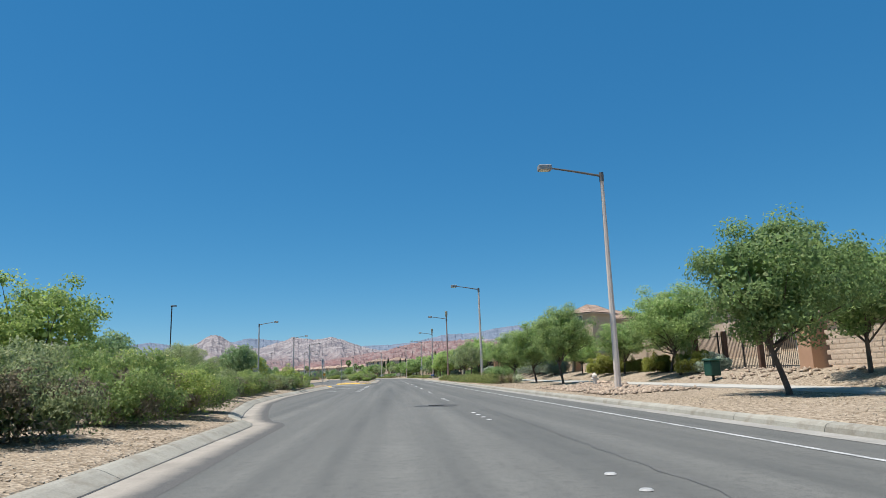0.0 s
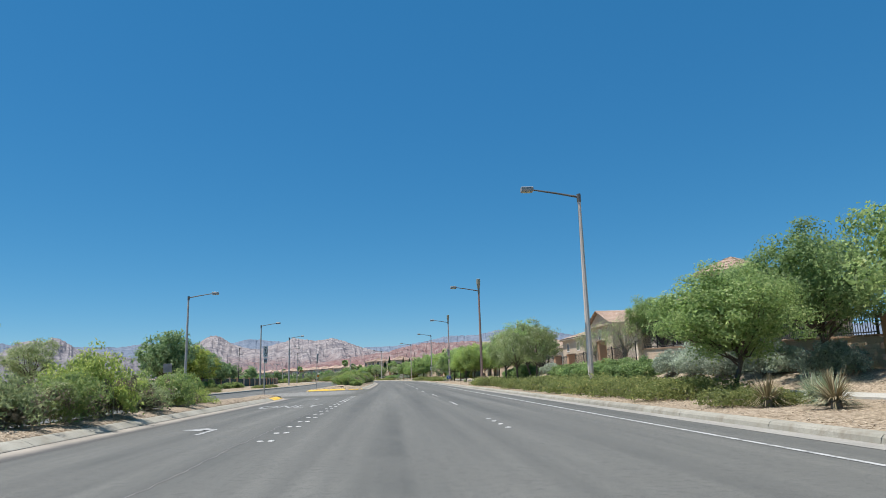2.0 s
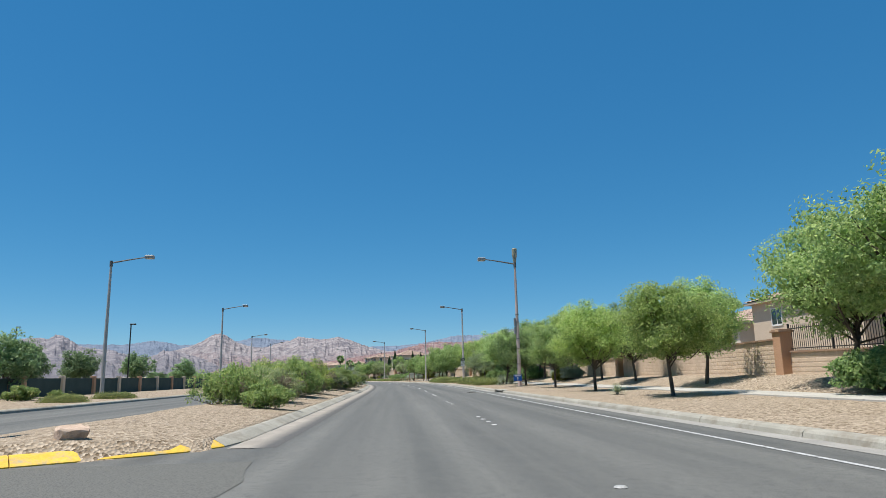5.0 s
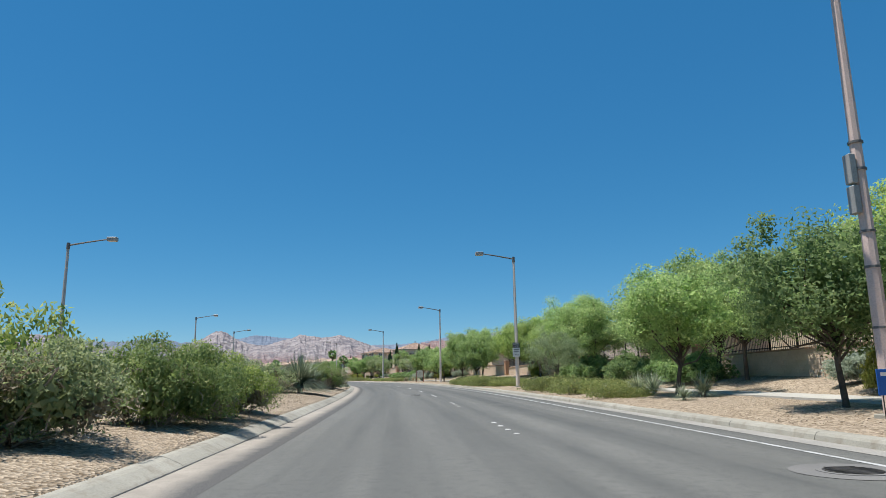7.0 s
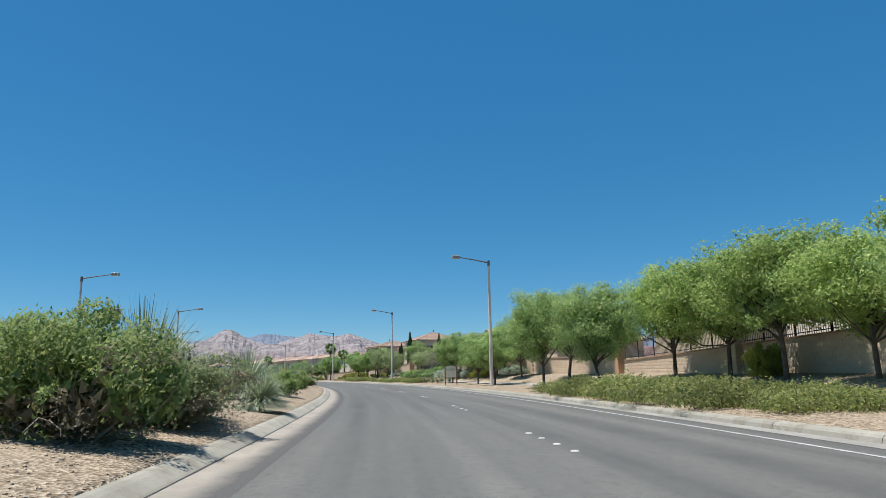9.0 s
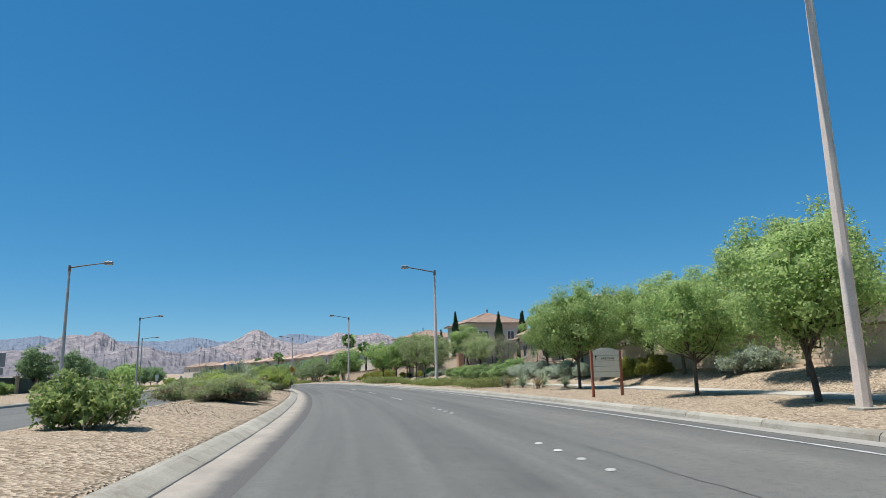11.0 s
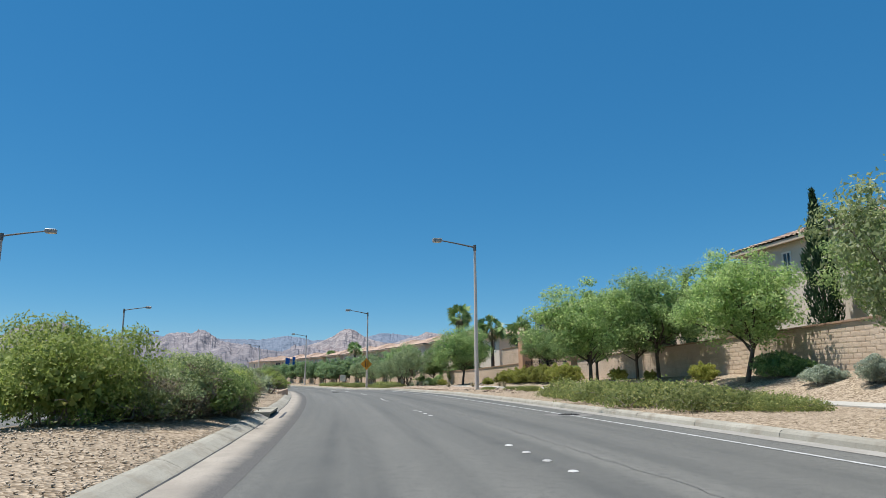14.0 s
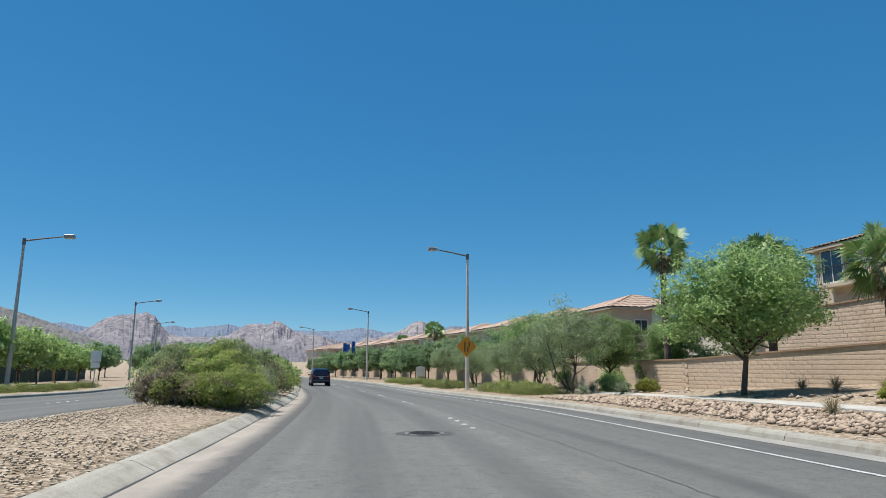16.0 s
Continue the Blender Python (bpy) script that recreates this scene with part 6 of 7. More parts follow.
root = empty("direction_sign", 152.2, 7.5)
tagged(root, "small blue sign with a white arrow on the pole", "sign")
p = part("panel", boxed(-0.33, 0.33, -0.02, 0.0, 0.45, 0.95, bevel=0.006), BLUE, root)
bm = bmesh.new()
box(bm, -0.25, 0.25, -0.026, -0.022, 0.82, 0.89)
part("printed_bar", bm, SIGN_WHITE, p)
bm = bmesh.new()
bm.faces.new([bm.verts.new((x, -0.026, z)) for x, z in ((-0.025, 0.5), (0.025, 0.5), (0.025, 0.66), (0.09, 0.66), (0, 0.79), (-0.09, 0.66), (-0.025, 0.66))])
part("arrow", bm, SIGN_WHITE, p)
for x in (-0.22, 0.22):
    bm = bmesh.new()
    tube(bm, [(x, 0.02, -0.5), (x, 0.02, 0.9)], [0.012, 0.012], 5)
    part("stake", bm, STEEL, root)


def monument(s, d, text=None, turn=0.0):
    root = empty("neighbourhood_sign", s, d, None, turn)
    tagged(root, "cream slatted board sign between reddish posts", "sign", "cream board signs")
    for x in (-0.56, 0.56):
        part("post", boxed(x - 0.045, x + 0.045, -0.07, 0.07, -0.3, 1.72, bevel=0.01), REDWOOD, root)
    n = 5
    for k in range(n):
        z0 = 0.72 + k * 0.205
        if k < n - 1:
            part("board", boxed(-0.51, 0.51, -0.045, 0.045, z0, z0 + 0.195, bevel=0.008), CREAM, root)
        else:
            bm = bmesh.new()
            m = 14
            top = [(-0.51 + 1.02 * i / m, z0 + 0.16 + 0.13 * math.sin(math.pi * i / m)) for i in range(m + 1)]
            f = [bm.verts.new((x, -0.045, z)) for x, z in [(-0.51, z0), (0.51, z0)] + top[::-1]]
            face = bm.faces.new(f)
            ex = bmesh.ops.extrude_face_region(bm, geom=[face])
            bmesh.ops.translate(bm, vec=(0, 0.09, 0), verts=[v for v in ex["geom"] if isinstance(v, bmesh.types.BMVert)])
            bmesh.ops.recalc_face_normals(bm, faces=bm.faces[:])
            b = part("board", bm, CREAM, root)
    if text:
        lettering("letters", text, 0.115, TIMBER, b, (0.07, -0.055, z0 - 0.16))
        bm = bmesh.new()
        bm.faces.new([bm.verts.new((x - 0.4, -0.052, z + z0 - 0.16)) for x, z in ((-0.015, 0), (0.015, 0), (0.015, 0.1), (0.06, 0.1), (0, 0.17), (-0.06, 0.1), (-0.015, 0.1))])
        part("arrow", bm, TIMBER, b)
    return root


monument(243.8, 7.09, "HERITAGE", -6)
monument(394.5, 8.3)

root = empty("lane_ends_sign", 370.85, 6.65)
tagged(root, "orange diamond lane sign fixed to a lamp pole", "road sign")
bm = bmesh.new()
vs = [bm.verts.new((x, -0.2, 3.15 + z)) for x, z in ((0, -0.78), (0.78, 0), (0, 0.78), (-0.78, 0))]
f = bm.faces.new(vs)
ex = bmesh.ops.extrude_face_region(bm, geom=[f])
bmesh.ops.translate(bm, vec=(0, 0.015, 0), verts=[v for v in ex["geom"] if isinstance(v, bmesh.types.BMVert)])
bmesh.ops.recalc_face_normals(bm, faces=bm.faces[:])
p = part("panel", bm, SIGN_ORANGE, root)
bm = bmesh.new()
box(bm, -0.17, -0.09, -0.206, -0.202, 2.78, 3.5)
box(bm, 0.06, 0.14, -0.206, -0.202, 2.78, 3.1)
box(bm, 0.16, 0.24, -0.206, -0.202, 3.15, 3.5)
part("symbol", bm, SIGN_BLACK, p)
part("bracket", boxed(-0.05, 0.05, -0.185, -0.02, 3.05, 3.25), STEEL, root)

for s, d in ((437.0, 8.0), (445.0, 8.2), (452.0, 10.4)):
    root = empty("banner_pole", s, d)
    tagged(root, "thin pole with a long blue banner", "banner", "blue banners")
    bm = bmesh.new()
    tube(bm, [(0, 0, -0.2), (0, 0, 6.3)], [0.04, 0.03], 6)
    part("pole", bm, POLE_GREY, root)
    part("banner", boxed(0.05, 0.65, -0.012, 0.012, 4.0, 6.2, bevel=0.004), BLUE, root)


# ---- small things on the right verge ----
root = empty("fire_hydrant", 35.6, 8.75)
tagged(root, "dusty white fire hydrant among rocks", "fire hydrant")
bm = bmesh.new()
tube(bm, [(0, 0, -0.1), (0, 0, 0.04), (0, 0, 0.05), (0, 0, 0.46)], [0.17, 0.17, 0.11, 0.11], 14)
part("barrel", bm, HYDRANT, root)
bm = bmesh.new()
tube(bm, [(0, 0, 0.46), (0, 0, 0.50), (0, 0, 0.58), (0, 0, 0.64), (0, 0, 0.70)], [0.15, 0.15, 0.13, 0.07, 0.03], 14)
part("bonnet", bm, HYDRANT, root)
for x in (-1, 1):
    bm = bmesh.new()
    tube(bm, [(x * 0.08, 0, 0.36), (x * 0.21, 0, 0.36)], [0.06, 0.065], 10)
    part("outlet", bm, HYDRANT, root)

root = empty("litter_bin", 29.2, 12.2, None, 15)
tagged(root, "dark green park bin on a post by the sidewalk", "litter bin")
bm = bmesh.new()
tube(bm, [(0, 0, -0.1), (0, 0, 0.5)], [0.06, 0.06], 8)
part("post", bm, STEEL, root)
part("bin_body", boxed(-0.28, 0.28, -0.24, 0.24, 0.22, 0.88, bevel=0.04), GREEN_BIN, root)
part("lid", boxed(-0.33, 0.33, -0.29, 0.29, 0.88, 0.96, bevel=0.03), GREEN_BIN, root)


def rock_verts(rng, c, r, flat=0.78):
    base = np.array([(1, 0, 0), (-1, 0, 0), (0, 1, 0), (0, -1, 0), (0, 0, 1), (0, 0, -1)], float)
    v = base * rng.uniform(0.6, 1.15, (6, 1)) + rng.normal(size=(6, 3)) * 0.16
    a = rng.uniform(0, 6.28)
    rot = np.array([[math.cos(a), -math.sin(a), 0], [math.sin(a), math.cos(a), 0], [0, 0, 1]])
    return (v @ rot.T) * r * np.array([1.2, 1.0, flat]) + c


ROCK_F = np.array([(0, 2, 4), (2, 1, 4), (1, 3, 4), (3, 0, 4), (2, 0, 5), (1, 2, 5), (3, 1, 5), (0, 3, 5)])


def stones(name, areas, material, label, seed):
    rng = np.random.default_rng(seed)
    vs, fs = [], []
    n = 0
    for s0, s1, d0, d1, count, r0, r1 in areas:
        for k in range(count):
            s, d = rng.uniform(s0, s1), rng.uniform(d0, d1)
            z = height(s, d)
            if level(s, d) < 0.1:
                continue
            r = rng.uniform(r0, r1) ** 1.0
            x, y = xy(s, d)
            vs.append(rock_verts(rng, np.array([x, y, z + r * 0.3]), r))
            fs.append(ROCK_F + n)
            n += 6
    ob = leaf_mesh(name, np.concatenate(vs), np.concatenate(fs), material)
    return tagged(ob, label, "rocks", kind="stuff")


stones("riprap", [(24.5, 38, 5.9, 9.4, 1500, 0.03, 0.13), (33, 40, 8.8, 10, 90, 0.06, 0.18), (327, 352, 5.6, 9.0, 3000, 0.03, 0.115), (316, 330, 6.2, 8.8, 160, 0.04, 0.12), (22, 34, 12.3, 15, 90, 0.05, 0.16), (340, 356, 12, 13, 60, 0.05, 0.14)], ROCK, "angular tan landscape rocks", 3)
stones("gravel_stones", [(-6, 20, -9.5, -5.9, 2016, 0.010, 0.027), (155, 190, -9.6, -5.5, 5200, 0.011, 0.030), (236, 246, -9.5, -5.3, 1455, 0.010, 0.027), (252, 268, -9.6, -5.4, 1567, 0.010, 0.027), (276, 292, -9.6, -5.5, 3600, 0.011, 0.030), (302, 322, -9.6, -5.8, 1700, 0.010, 0.027), (322, 341, -9.8, -5.9, 6500, 0.011, 0.032),
                         (10, 60, 5.5, 10, 2800, 0.010, 0.027), (138, 172, 5.6, 10, 1960, 0.010, 0.027), (236, 262, 5.7, 10, 1567, 0.010, 0.027), (284, 356, 5.4, 10, 2352, 0.010, 0.027)], PEBBLE, "loose tan gravel on the median and verge", 5)


def boulder(s, d, r, seed, flat=0.55):
    """A split slab of sandstone: a block with knocked-off corners and rough faces."""
    rng = np.random.default_rng(seed)
    bm = bmesh.new()
    box(bm, -1.1 * r, 1.1 * r, -0.7 * r, 0.7 * r, -0.35 * r, flat * r, 0.12 * r)
    bmesh.ops.subdivide_edges(bm, edges=bm.edges[:], cuts=3, use_grid_fill=True)
    for v in bm.verts:
        n = noise.noise_vector(v.co * (0.9 / r) + Vector((seed, 0, 0)))
        n2 = noise.noise_vector(v.co * (3.2 / r) + Vector((0, seed, 0)))
        v.co += n * 0.26 * r + n2 * 0.07 * r
    ob = part("boulder", bm, BOULDER)
    ob.matrix_world = spot(s, d, height(s, d) + r * 0.06, seed * 50)
    tagged(ob, "flat pinkish tan boulder on the gravel", "boulder", "boulders on the median")


def dead_shrub(s, d):
    """Bare dark branches lying out over the gravel."""
    rng = np.random.default_rng(77)
    root = empty("dead_shrub", s, d)
    tagged(root, "leafless dark dead shrub on the gravel", "shrub")
    for k in range(9):
        az, L = k * 0.75 + rng.uniform(-0.3, 0.3), rng.uniform(0.5, 0.95)
        way = np.array([math.cos(az), math.sin(az), rng.uniform(0.25, 0.9)])
        bm = bmesh.new()
        p1, p2 = way * L * 0.5 + (0, 0, 0.08), way * L + (0, 0, -0.05)
        tube(bm, [(0, 0, -0.05), p1, p2], [0.028, 0.018, 0.006], 5, cap=False)
        for q in range(5):
            st = p1 + (p2 - p1) * rng.random()
            e = st + way * 0.25 + rng.normal(size=3) * 0.16
            tube(bm, [st, (st + e) / 2 + rng.normal(size=3) * 0.03, e], [0.010, 0.007, 0.003], 4, cap=False)
        part("branch", bm, BARK, root)


dead_shrub(319.6, -6.5)
boulder(321.8, -5.95, 0.48, 2)
boulder(325.0, -6.6, 0.3, 3)
boulder(36.8, 9.6, 0.3, 4)
boulder(111.5, -7.6, 0.3, 6)


def storm_drain(s0, s1, offset, side, label):
    """A kerb inlet: a concrete lid over a dark slot. The kerb ends at either side of it."""
    root = new("storm_drain")
    tagged(root, label, "storm drain", "storm drains")
    def strip(nm, u0, u1, z0, z1, mat, a=s0, b=s1):
        verts, faces = [], []
        for s in np.linspace(a, b, 5):
            for u, z in ((u0, z0), (u1, z0), (u1, z1), (u0, z1)):
                x, y = xy(s, offset(s) + side * u)
                verts.append((x, y, z))
        for k in range(4):
            for q in range(4):
                faces.append((k * 4 + q, k * 4 + (q + 1) % 4, k * 4 + 4 + (q + 1) % 4, k * 4 + 4 + q))
        faces += [(3, 2, 1, 0), (16, 17, 18, 19)]
        link_mesh(nm, verts, faces, mat, root)
    strip("lid", -0.03, 0.75, 0.125, 0.185, CONCRETE)
    # back wall and sill coloured dark, standing for shade inside the slot
    strip("back_wall", 0.55, 0.7, -0.08, 0.12, TAR_AND_VOID)
    strip("cheek", 0.0, 0.6, -0.08, 0.124, CONCRETE, s0, s0 + 0.15)
    strip("cheek", 0.0, 0.6, -0.08, 0.124, CONCRETE, s1 - 0.15, s1)
    strip("sill", -0.35, 0.55, -0.07, 0.010, TAR_AND_VOID)


storm_drain(144.4, 147.9, kerb_r, 1, "kerb inlet with a dark slot under a concrete lid")
storm_drain(300.6, 303.9, kerb_l, -1, "kerb inlet with a dark slot under a concrete lid")


# ---- garden walls, pilasters, iron fences ----
BLOCK_MESH = []
for k in range(6):
    rng = random.Random(90 + k)
    bm = bmesh.new()
    # a slumped block: its face bulges and its edges are soft
    j = lambda a: rng.uniform(-a, a)
    for y0, y1 in ((-0.098, 0.098),):
        pts = []
        for x in (-0.2015, -0.07, 0.07, 0.2015):
            for z, out in ((0.004, 0.0), (0.045, 0.006), (0.14, 0.005), (0.194, 0.001)):
                pts.append(bm.verts.new((-0.087 - out + j(0.0025), x + j(0.003), z + j(0.004))))
        for a in range(3):
            for b in range(3):
                bm.faces.new((pts[a * 4 + b], pts[a * 4 + b + 1], pts[a * 4 + b + 5], pts[a * 4 + b + 4]))
        bk = [bm.verts.new((0.0, x, z)) for x in (-0.2015, 0.2015) for z in (0.004, 0.194)]
        bm.faces.new((pts[3], pts[7], pts[11], pts[15], bk[3], bk[1]))
        bm.faces.new((pts[0], pts[1], pts[2], pts[3], bk[1], bk[0]))
        bm.faces.new((pts[12], bk[2], bk[3], pts[15], pts[14], pts[13]))
    bmesh.ops.recalc_face_normals(bm, faces=bm.faces[:])
    me = bpy.data.meshes.new("block")
    bm.to_mesh(me)
    bm.free()
    me.materials.append(BLOCK_ONE)
    BLOCK_MESH.append(me)
BLOCKS_LEFT = [300]
_bv = []
_bf = []
for me in BLOCK_MESH:
    a = np.zeros(len(me.vertices) * 3, np.float32)
    me.vertices.foreach_get("co", a)
    _bv.append(a.reshape(-1, 3))
    _bf.append([tuple(p.vertices) for p in me.polygons])


def block_wall(name, pts, tops, label, singly=False, cap=True):
    """A slump-block wall with its outer face towards the road. pts: (s, d) corners; tops: heights at them."""
    root = new(name)
    tagged(root, label, "wall", kind="structure")
    corners = [Vector((*xy(s, d), 0)) for s, d in pts]
    foot = [height(s, d) - 0.12 for s, d in pts]
    verts, faces = [], []
    cv, cf = [], []
    core_v, core_f = [], []
    for i in range(len(corners) - 1):
        a, b = corners[i], corners[i + 1]
        way = (b - a)
        L = way.length
        way.normalize()
        inw = Vector((way.y, -way.x, 0))
        ang = math.atan2(way.y, way.x) - math.pi / 2
        n = max(int(L / 0.405), 1)
        step = L / n
        ca, sa = math.cos(ang), math.sin(ang)
        z00 = min(foot[i], foot[i + 1])
        courses = int((max(tops[i], tops[i + 1]) - z00) / 0.2) + 1
        for c in range(courses):
            z = z00 + c * 0.2
            for k in range(n + (c % 2)):
                u = (k + (0.5 if c % 2 == 0 else 0.0)) * step
                if u < 0 or u > L:
                    continue
                f = u / L
                top = tops[i] * (1 - f) + tops[i + 1] * f
                low = foot[i] * (1 - f) + foot[i + 1] * f
                if z + 0.19 > top + 0.09 or z + 0.2 < low:
                    continue
                p = a + way * u
                r = SEEDED.randrange(6)
                if singly and BLOCKS_LEFT[0] > 0:
                    ob = new("block", BLOCK_MESH[r])
                    ob.parent = root
                    ob.matrix_world = Matrix.Translation((p.x, p.y, z)) @ Matrix.Rotation(ang, 4, "Z")
                    BLOCKS_LEFT[0] -= 1
                    continue
                q = _bv[r]
                base = len(verts)
                xs = q[:, 0] * ca - q[:, 1] * sa + p.x
                ys = q[:, 0] * sa + q[:, 1] * ca + p.y
                verts += list(zip(xs.tolist(), ys.tolist(), (q[:, 2] + z).tolist()))
                faces += [tuple(base + t for t in fc) for fc in _bf[r]]
        # core of mortar behind the faces
        base = len(core_v)
        for q, zt, zf in ((a, tops[i], foot[i]), (b, tops[i + 1], foot[i + 1])):
            for off, z in ((-0.082, zf - 0.3), (0.1, zf - 0.3), (0.1, zt), (-0.082, zt)):
                core_v.append(tuple(q + inw * off + Vector((0, 0, z))))
        core_f += [tuple(base + t for t in fc) for fc in ((0, 3, 7, 4), (1, 5, 6, 2), (3, 2, 6, 7), (0, 1, 2, 3), (4, 7, 6, 5))]
        if cap:
            m = max(int(L / 0.6), 1)
            for k in range(m):
                f0, f1 = k / m, (k + 1) / m
                base = len(cv)
                for f, sh in ((f0, 0.006), (f1, -0.006)):
                    q = a + way * (L * f + sh)
                    zt = tops[i] * (1 - f) + tops[i + 1] * f
                    for off, z in ((-0.155, zt), (0.15, zt), (0.15, zt + 0.075), (-0.155, zt + 0.075)):
                        cv.append(tuple(q + inw * off + Vector((0, 0, z))))
                cf += [tuple(base + t for t in fc) for fc in ((0, 3, 7, 4), (1, 5, 6, 2), (3, 2, 6, 7), (0, 4, 5, 1), (0, 1, 2, 3), (4, 7, 6, 5))]
    link_mesh("core", core_v, core_f, MORTAR, root)
    if verts:
        tagged(link_mesh("blocks", verts, faces, BLOCK, root), kind="stuff")
    if cv:
        link_mesh("cap", cv, cf, CAP, root)
    return root


def along(s0, s1, d0, d1, t0, t1, step=4.0):
    n = max(int(round((s1 - s0) / step)), 1)
    f = [k / n for k in range(n + 1)]
    return [(s0 + (s1 - s0) * q, d0 + (d1 - d0) * q) for q in f], [t0 + (t1 - t0) * q for q in f]


WALL = "tan slump-block garden wall with a brown cap"
block_wall("wall_singly", *along(344.5, 356.0, 17.6, 15.3, 2.3, 1.72), WALL, True)
block_wall("wall_1", *along(-12, 25.6, 15.5, 15.5, 2.9, 2.62), WALL)
block_wall("wall_2", *along(37.2, 60.5, 15.3, 15.4, 2.75, 2.12), WALL)
block_wall("wall_2_back", *along(37.0, 62.0, 19.5, 19.5, 4.1, 3.5), WALL)
block_wall("wall_3", *along(62.0, 86.0, 15.4, 15.9, 2.15, 2.62), WALL)
block_wall("wall_4", *along(110, 128, 15.4, 15.4, 1.7, 1.9), WALL)
block_wall("wall_5", *along(128.5, 150, 15.4, 15.4, 2.5, 2.25), WALL)
block_wall("wall_6", *along(150.5, 176, 15.4, 15.4, 2.25, 1.95), WALL)
block_wall("wall_7", *along(176.5, 197, 15.4, 15.4, 1.95, 2.3), WALL)
block_wall("wall_8", *along(197.5, 224, 15.4, 15.4, 2.82, 1.95), WALL)
block_wall("wall_9", *along(224.5, 243, 15.4, 15.4, 2.3, 2.6), WALL)
block_wall("wall_10", *along(243.5, 266, 15.4, 15.2, 3.05, 2.45), WALL)
block_wall("wall_11", *along(266.5, 296, 15.2, 15.6, 1.72, 2.05), WALL)
block_wall("wall_12", *along(297, 327.3, 15.4, 15.6, 3.2, 2.3), WALL)
block_wall("wall_13", *along(356.0, 392, 15.3, 15.0, 1.72, 1.6), WALL)
block_wall("wall_14", *along(392.5, 480, 15.0, 15.0, 1.6, 1.4, 8.0), WALL)
block_wall("wall_15", *along(344.6, 356.0, 21.0, 20.4, 4.7, 4.2), WALL)
block_wall("wall_17", *along(327.5, 343.5, 23.0, 22.6, 4.0, 4.4), WALL)


def pilaster(s, d, top, wide=0.62, material=STUCCO, label="orange-tan stucco pilaster with a brown cap", blocks=False):
    root = empty("pilaster", s, d)
    tagged(root, label, "pillar", "wall pilasters")
    z0 = height(s, d)
    h = top - z0
    w = wide / 2
    if blocks:
        n = int(h / 0.2)
        part("core", boxed(-w + 0.03, w - 0.03, -w + 0.03, w - 0.03, -0.3, h), MORTAR, root)
        for k in range(n):
            t = 0.012 * math.sin(k * 2.1)
            part("block", boxed(-w - t, w + t, -w - t, w + t, k * 0.2 + 0.008, k * 0.2 + 0.196, bevel=0.02), BLOCK_ONE, root)
    else:
        part("shaft", boxed(-w, w, -w, w, -0.3, h, bevel=0.012), material, root)
    bm = bmesh.new()
    box(bm, -w - 0.07, w + 0.07, -w - 0.07, w + 0.07, h, h + 0.09, 0.012)
    box(bm, -w - 0.02, w + 0.02, -w - 0.02, w + 0.02, h + 0.09, h + 0.15, 0.012)
    part("cap", bm, CAP, root)


for s, d, top, w in ((26.4, 15.3, 3.0, 0.9), (60.9, 15.2, 2.75, 0.7), (92.4, 14.9, 3.5, 0.6), (101.5, 14.8, 2.75, 0.62), (107.0, 14.9, 2.75, 0.62), (128.2, 15.2, 2.8, 0.6), (150.2, 15.2, 2.7, 0.6), (176.2, 15.2, 2.6, 0.6), (197.2, 15.2, 3.1, 0.6), (224.2, 15.2, 2.8, 0.6), (296.5, 15.3, 3.4, 0.8), (327.7, 15.4, 2.45, 0.75), (343.6, 17.85, 4.7, 1.1)):
    pilaster(s, d, top, w)
pilaster(86.3, 16.1, 4.55, 0.75, label="square slump-block pillar with a brown cap", blocks=True)
pilaster(210.5, 15.2, 2.9, 0.6, label="square slump-block pillar with a brown cap", blocks=True)

_pm = bpy.data.meshes.new("picket")
bm = bmesh.new()
box(bm, -0.009, 0.009, -0.009, 0.009, 0, 1)
bm.to_mesh(_pm)
bm.free()
_pm.materials.append(STEEL)


def iron_fence(pts, lows, tops, label="black iron picket fence", gap=0.14, posts=2.4):
    """Pickets, rails and posts between (s, d) corners, with heights of their foot and top."""
    root = new("iron_fence")
    tagged(root, label, "fence", "iron fences")
    corners = [Vector((*xy(s, d), 0)) for s, d in pts]
    for i in range(len(corners) - 1):
        a, b = corners[i], corners[i + 1]
        L = (b - a).length
        n = max(int(L / gap), 1)
        for k in range(n):
            f = (k + 0.5) / n
            p = a.lerp(b, f)
            lo, hi = lows[i] * (1 - f) + lows[i + 1] * f, tops[i] * (1 - f) + tops[i + 1] * f
            ob = new("picket", _pm)
            ob.parent = root
            ob.matrix_world = Matrix.Translation((p.x, p.y, lo)) @ Matrix.Diagonal((1, 1, hi - lo, 1))
        m = max(int(round(L / posts)), 1)
        for k in range(m + 1):
            f = k / m
            p = a.lerp(b, f)
            lo, hi = lows[i] * (1 - f) + lows[i + 1] * f, tops[i] * (1 - f) + tops[i + 1] * f
            part("post", boxed(p.x - 0.032, p.x + 0.032, p.y - 0.032, p.y + 0.032, lo - 0.15, hi + 0.06), STEEL, root)
        for lift in (0.12, -0.16):
            bm = bmesh.new()
            zs = [(lows[i] + lift, lows[i + 1] + lift) if lift > 0 else (tops[i] + lift, tops[i + 1] + lift)][0]
            tube(bm, [(a.x, a.y, zs[0]), (b.x, b.y, zs[1])], [0.022, 0.022], 4, square=True)
            part("rail", bm, STEEL, root)


def fence_along(s0, s1, d0, d1, lo0, lo1, hi0, hi1, step=7.0):
    p, lo = along(s0, s1, d0, d1, lo0, lo1, step)
    _, hi = along(s0, s1, d0, d1, hi0, hi1, step)
    iron_fence(p, lo, hi)


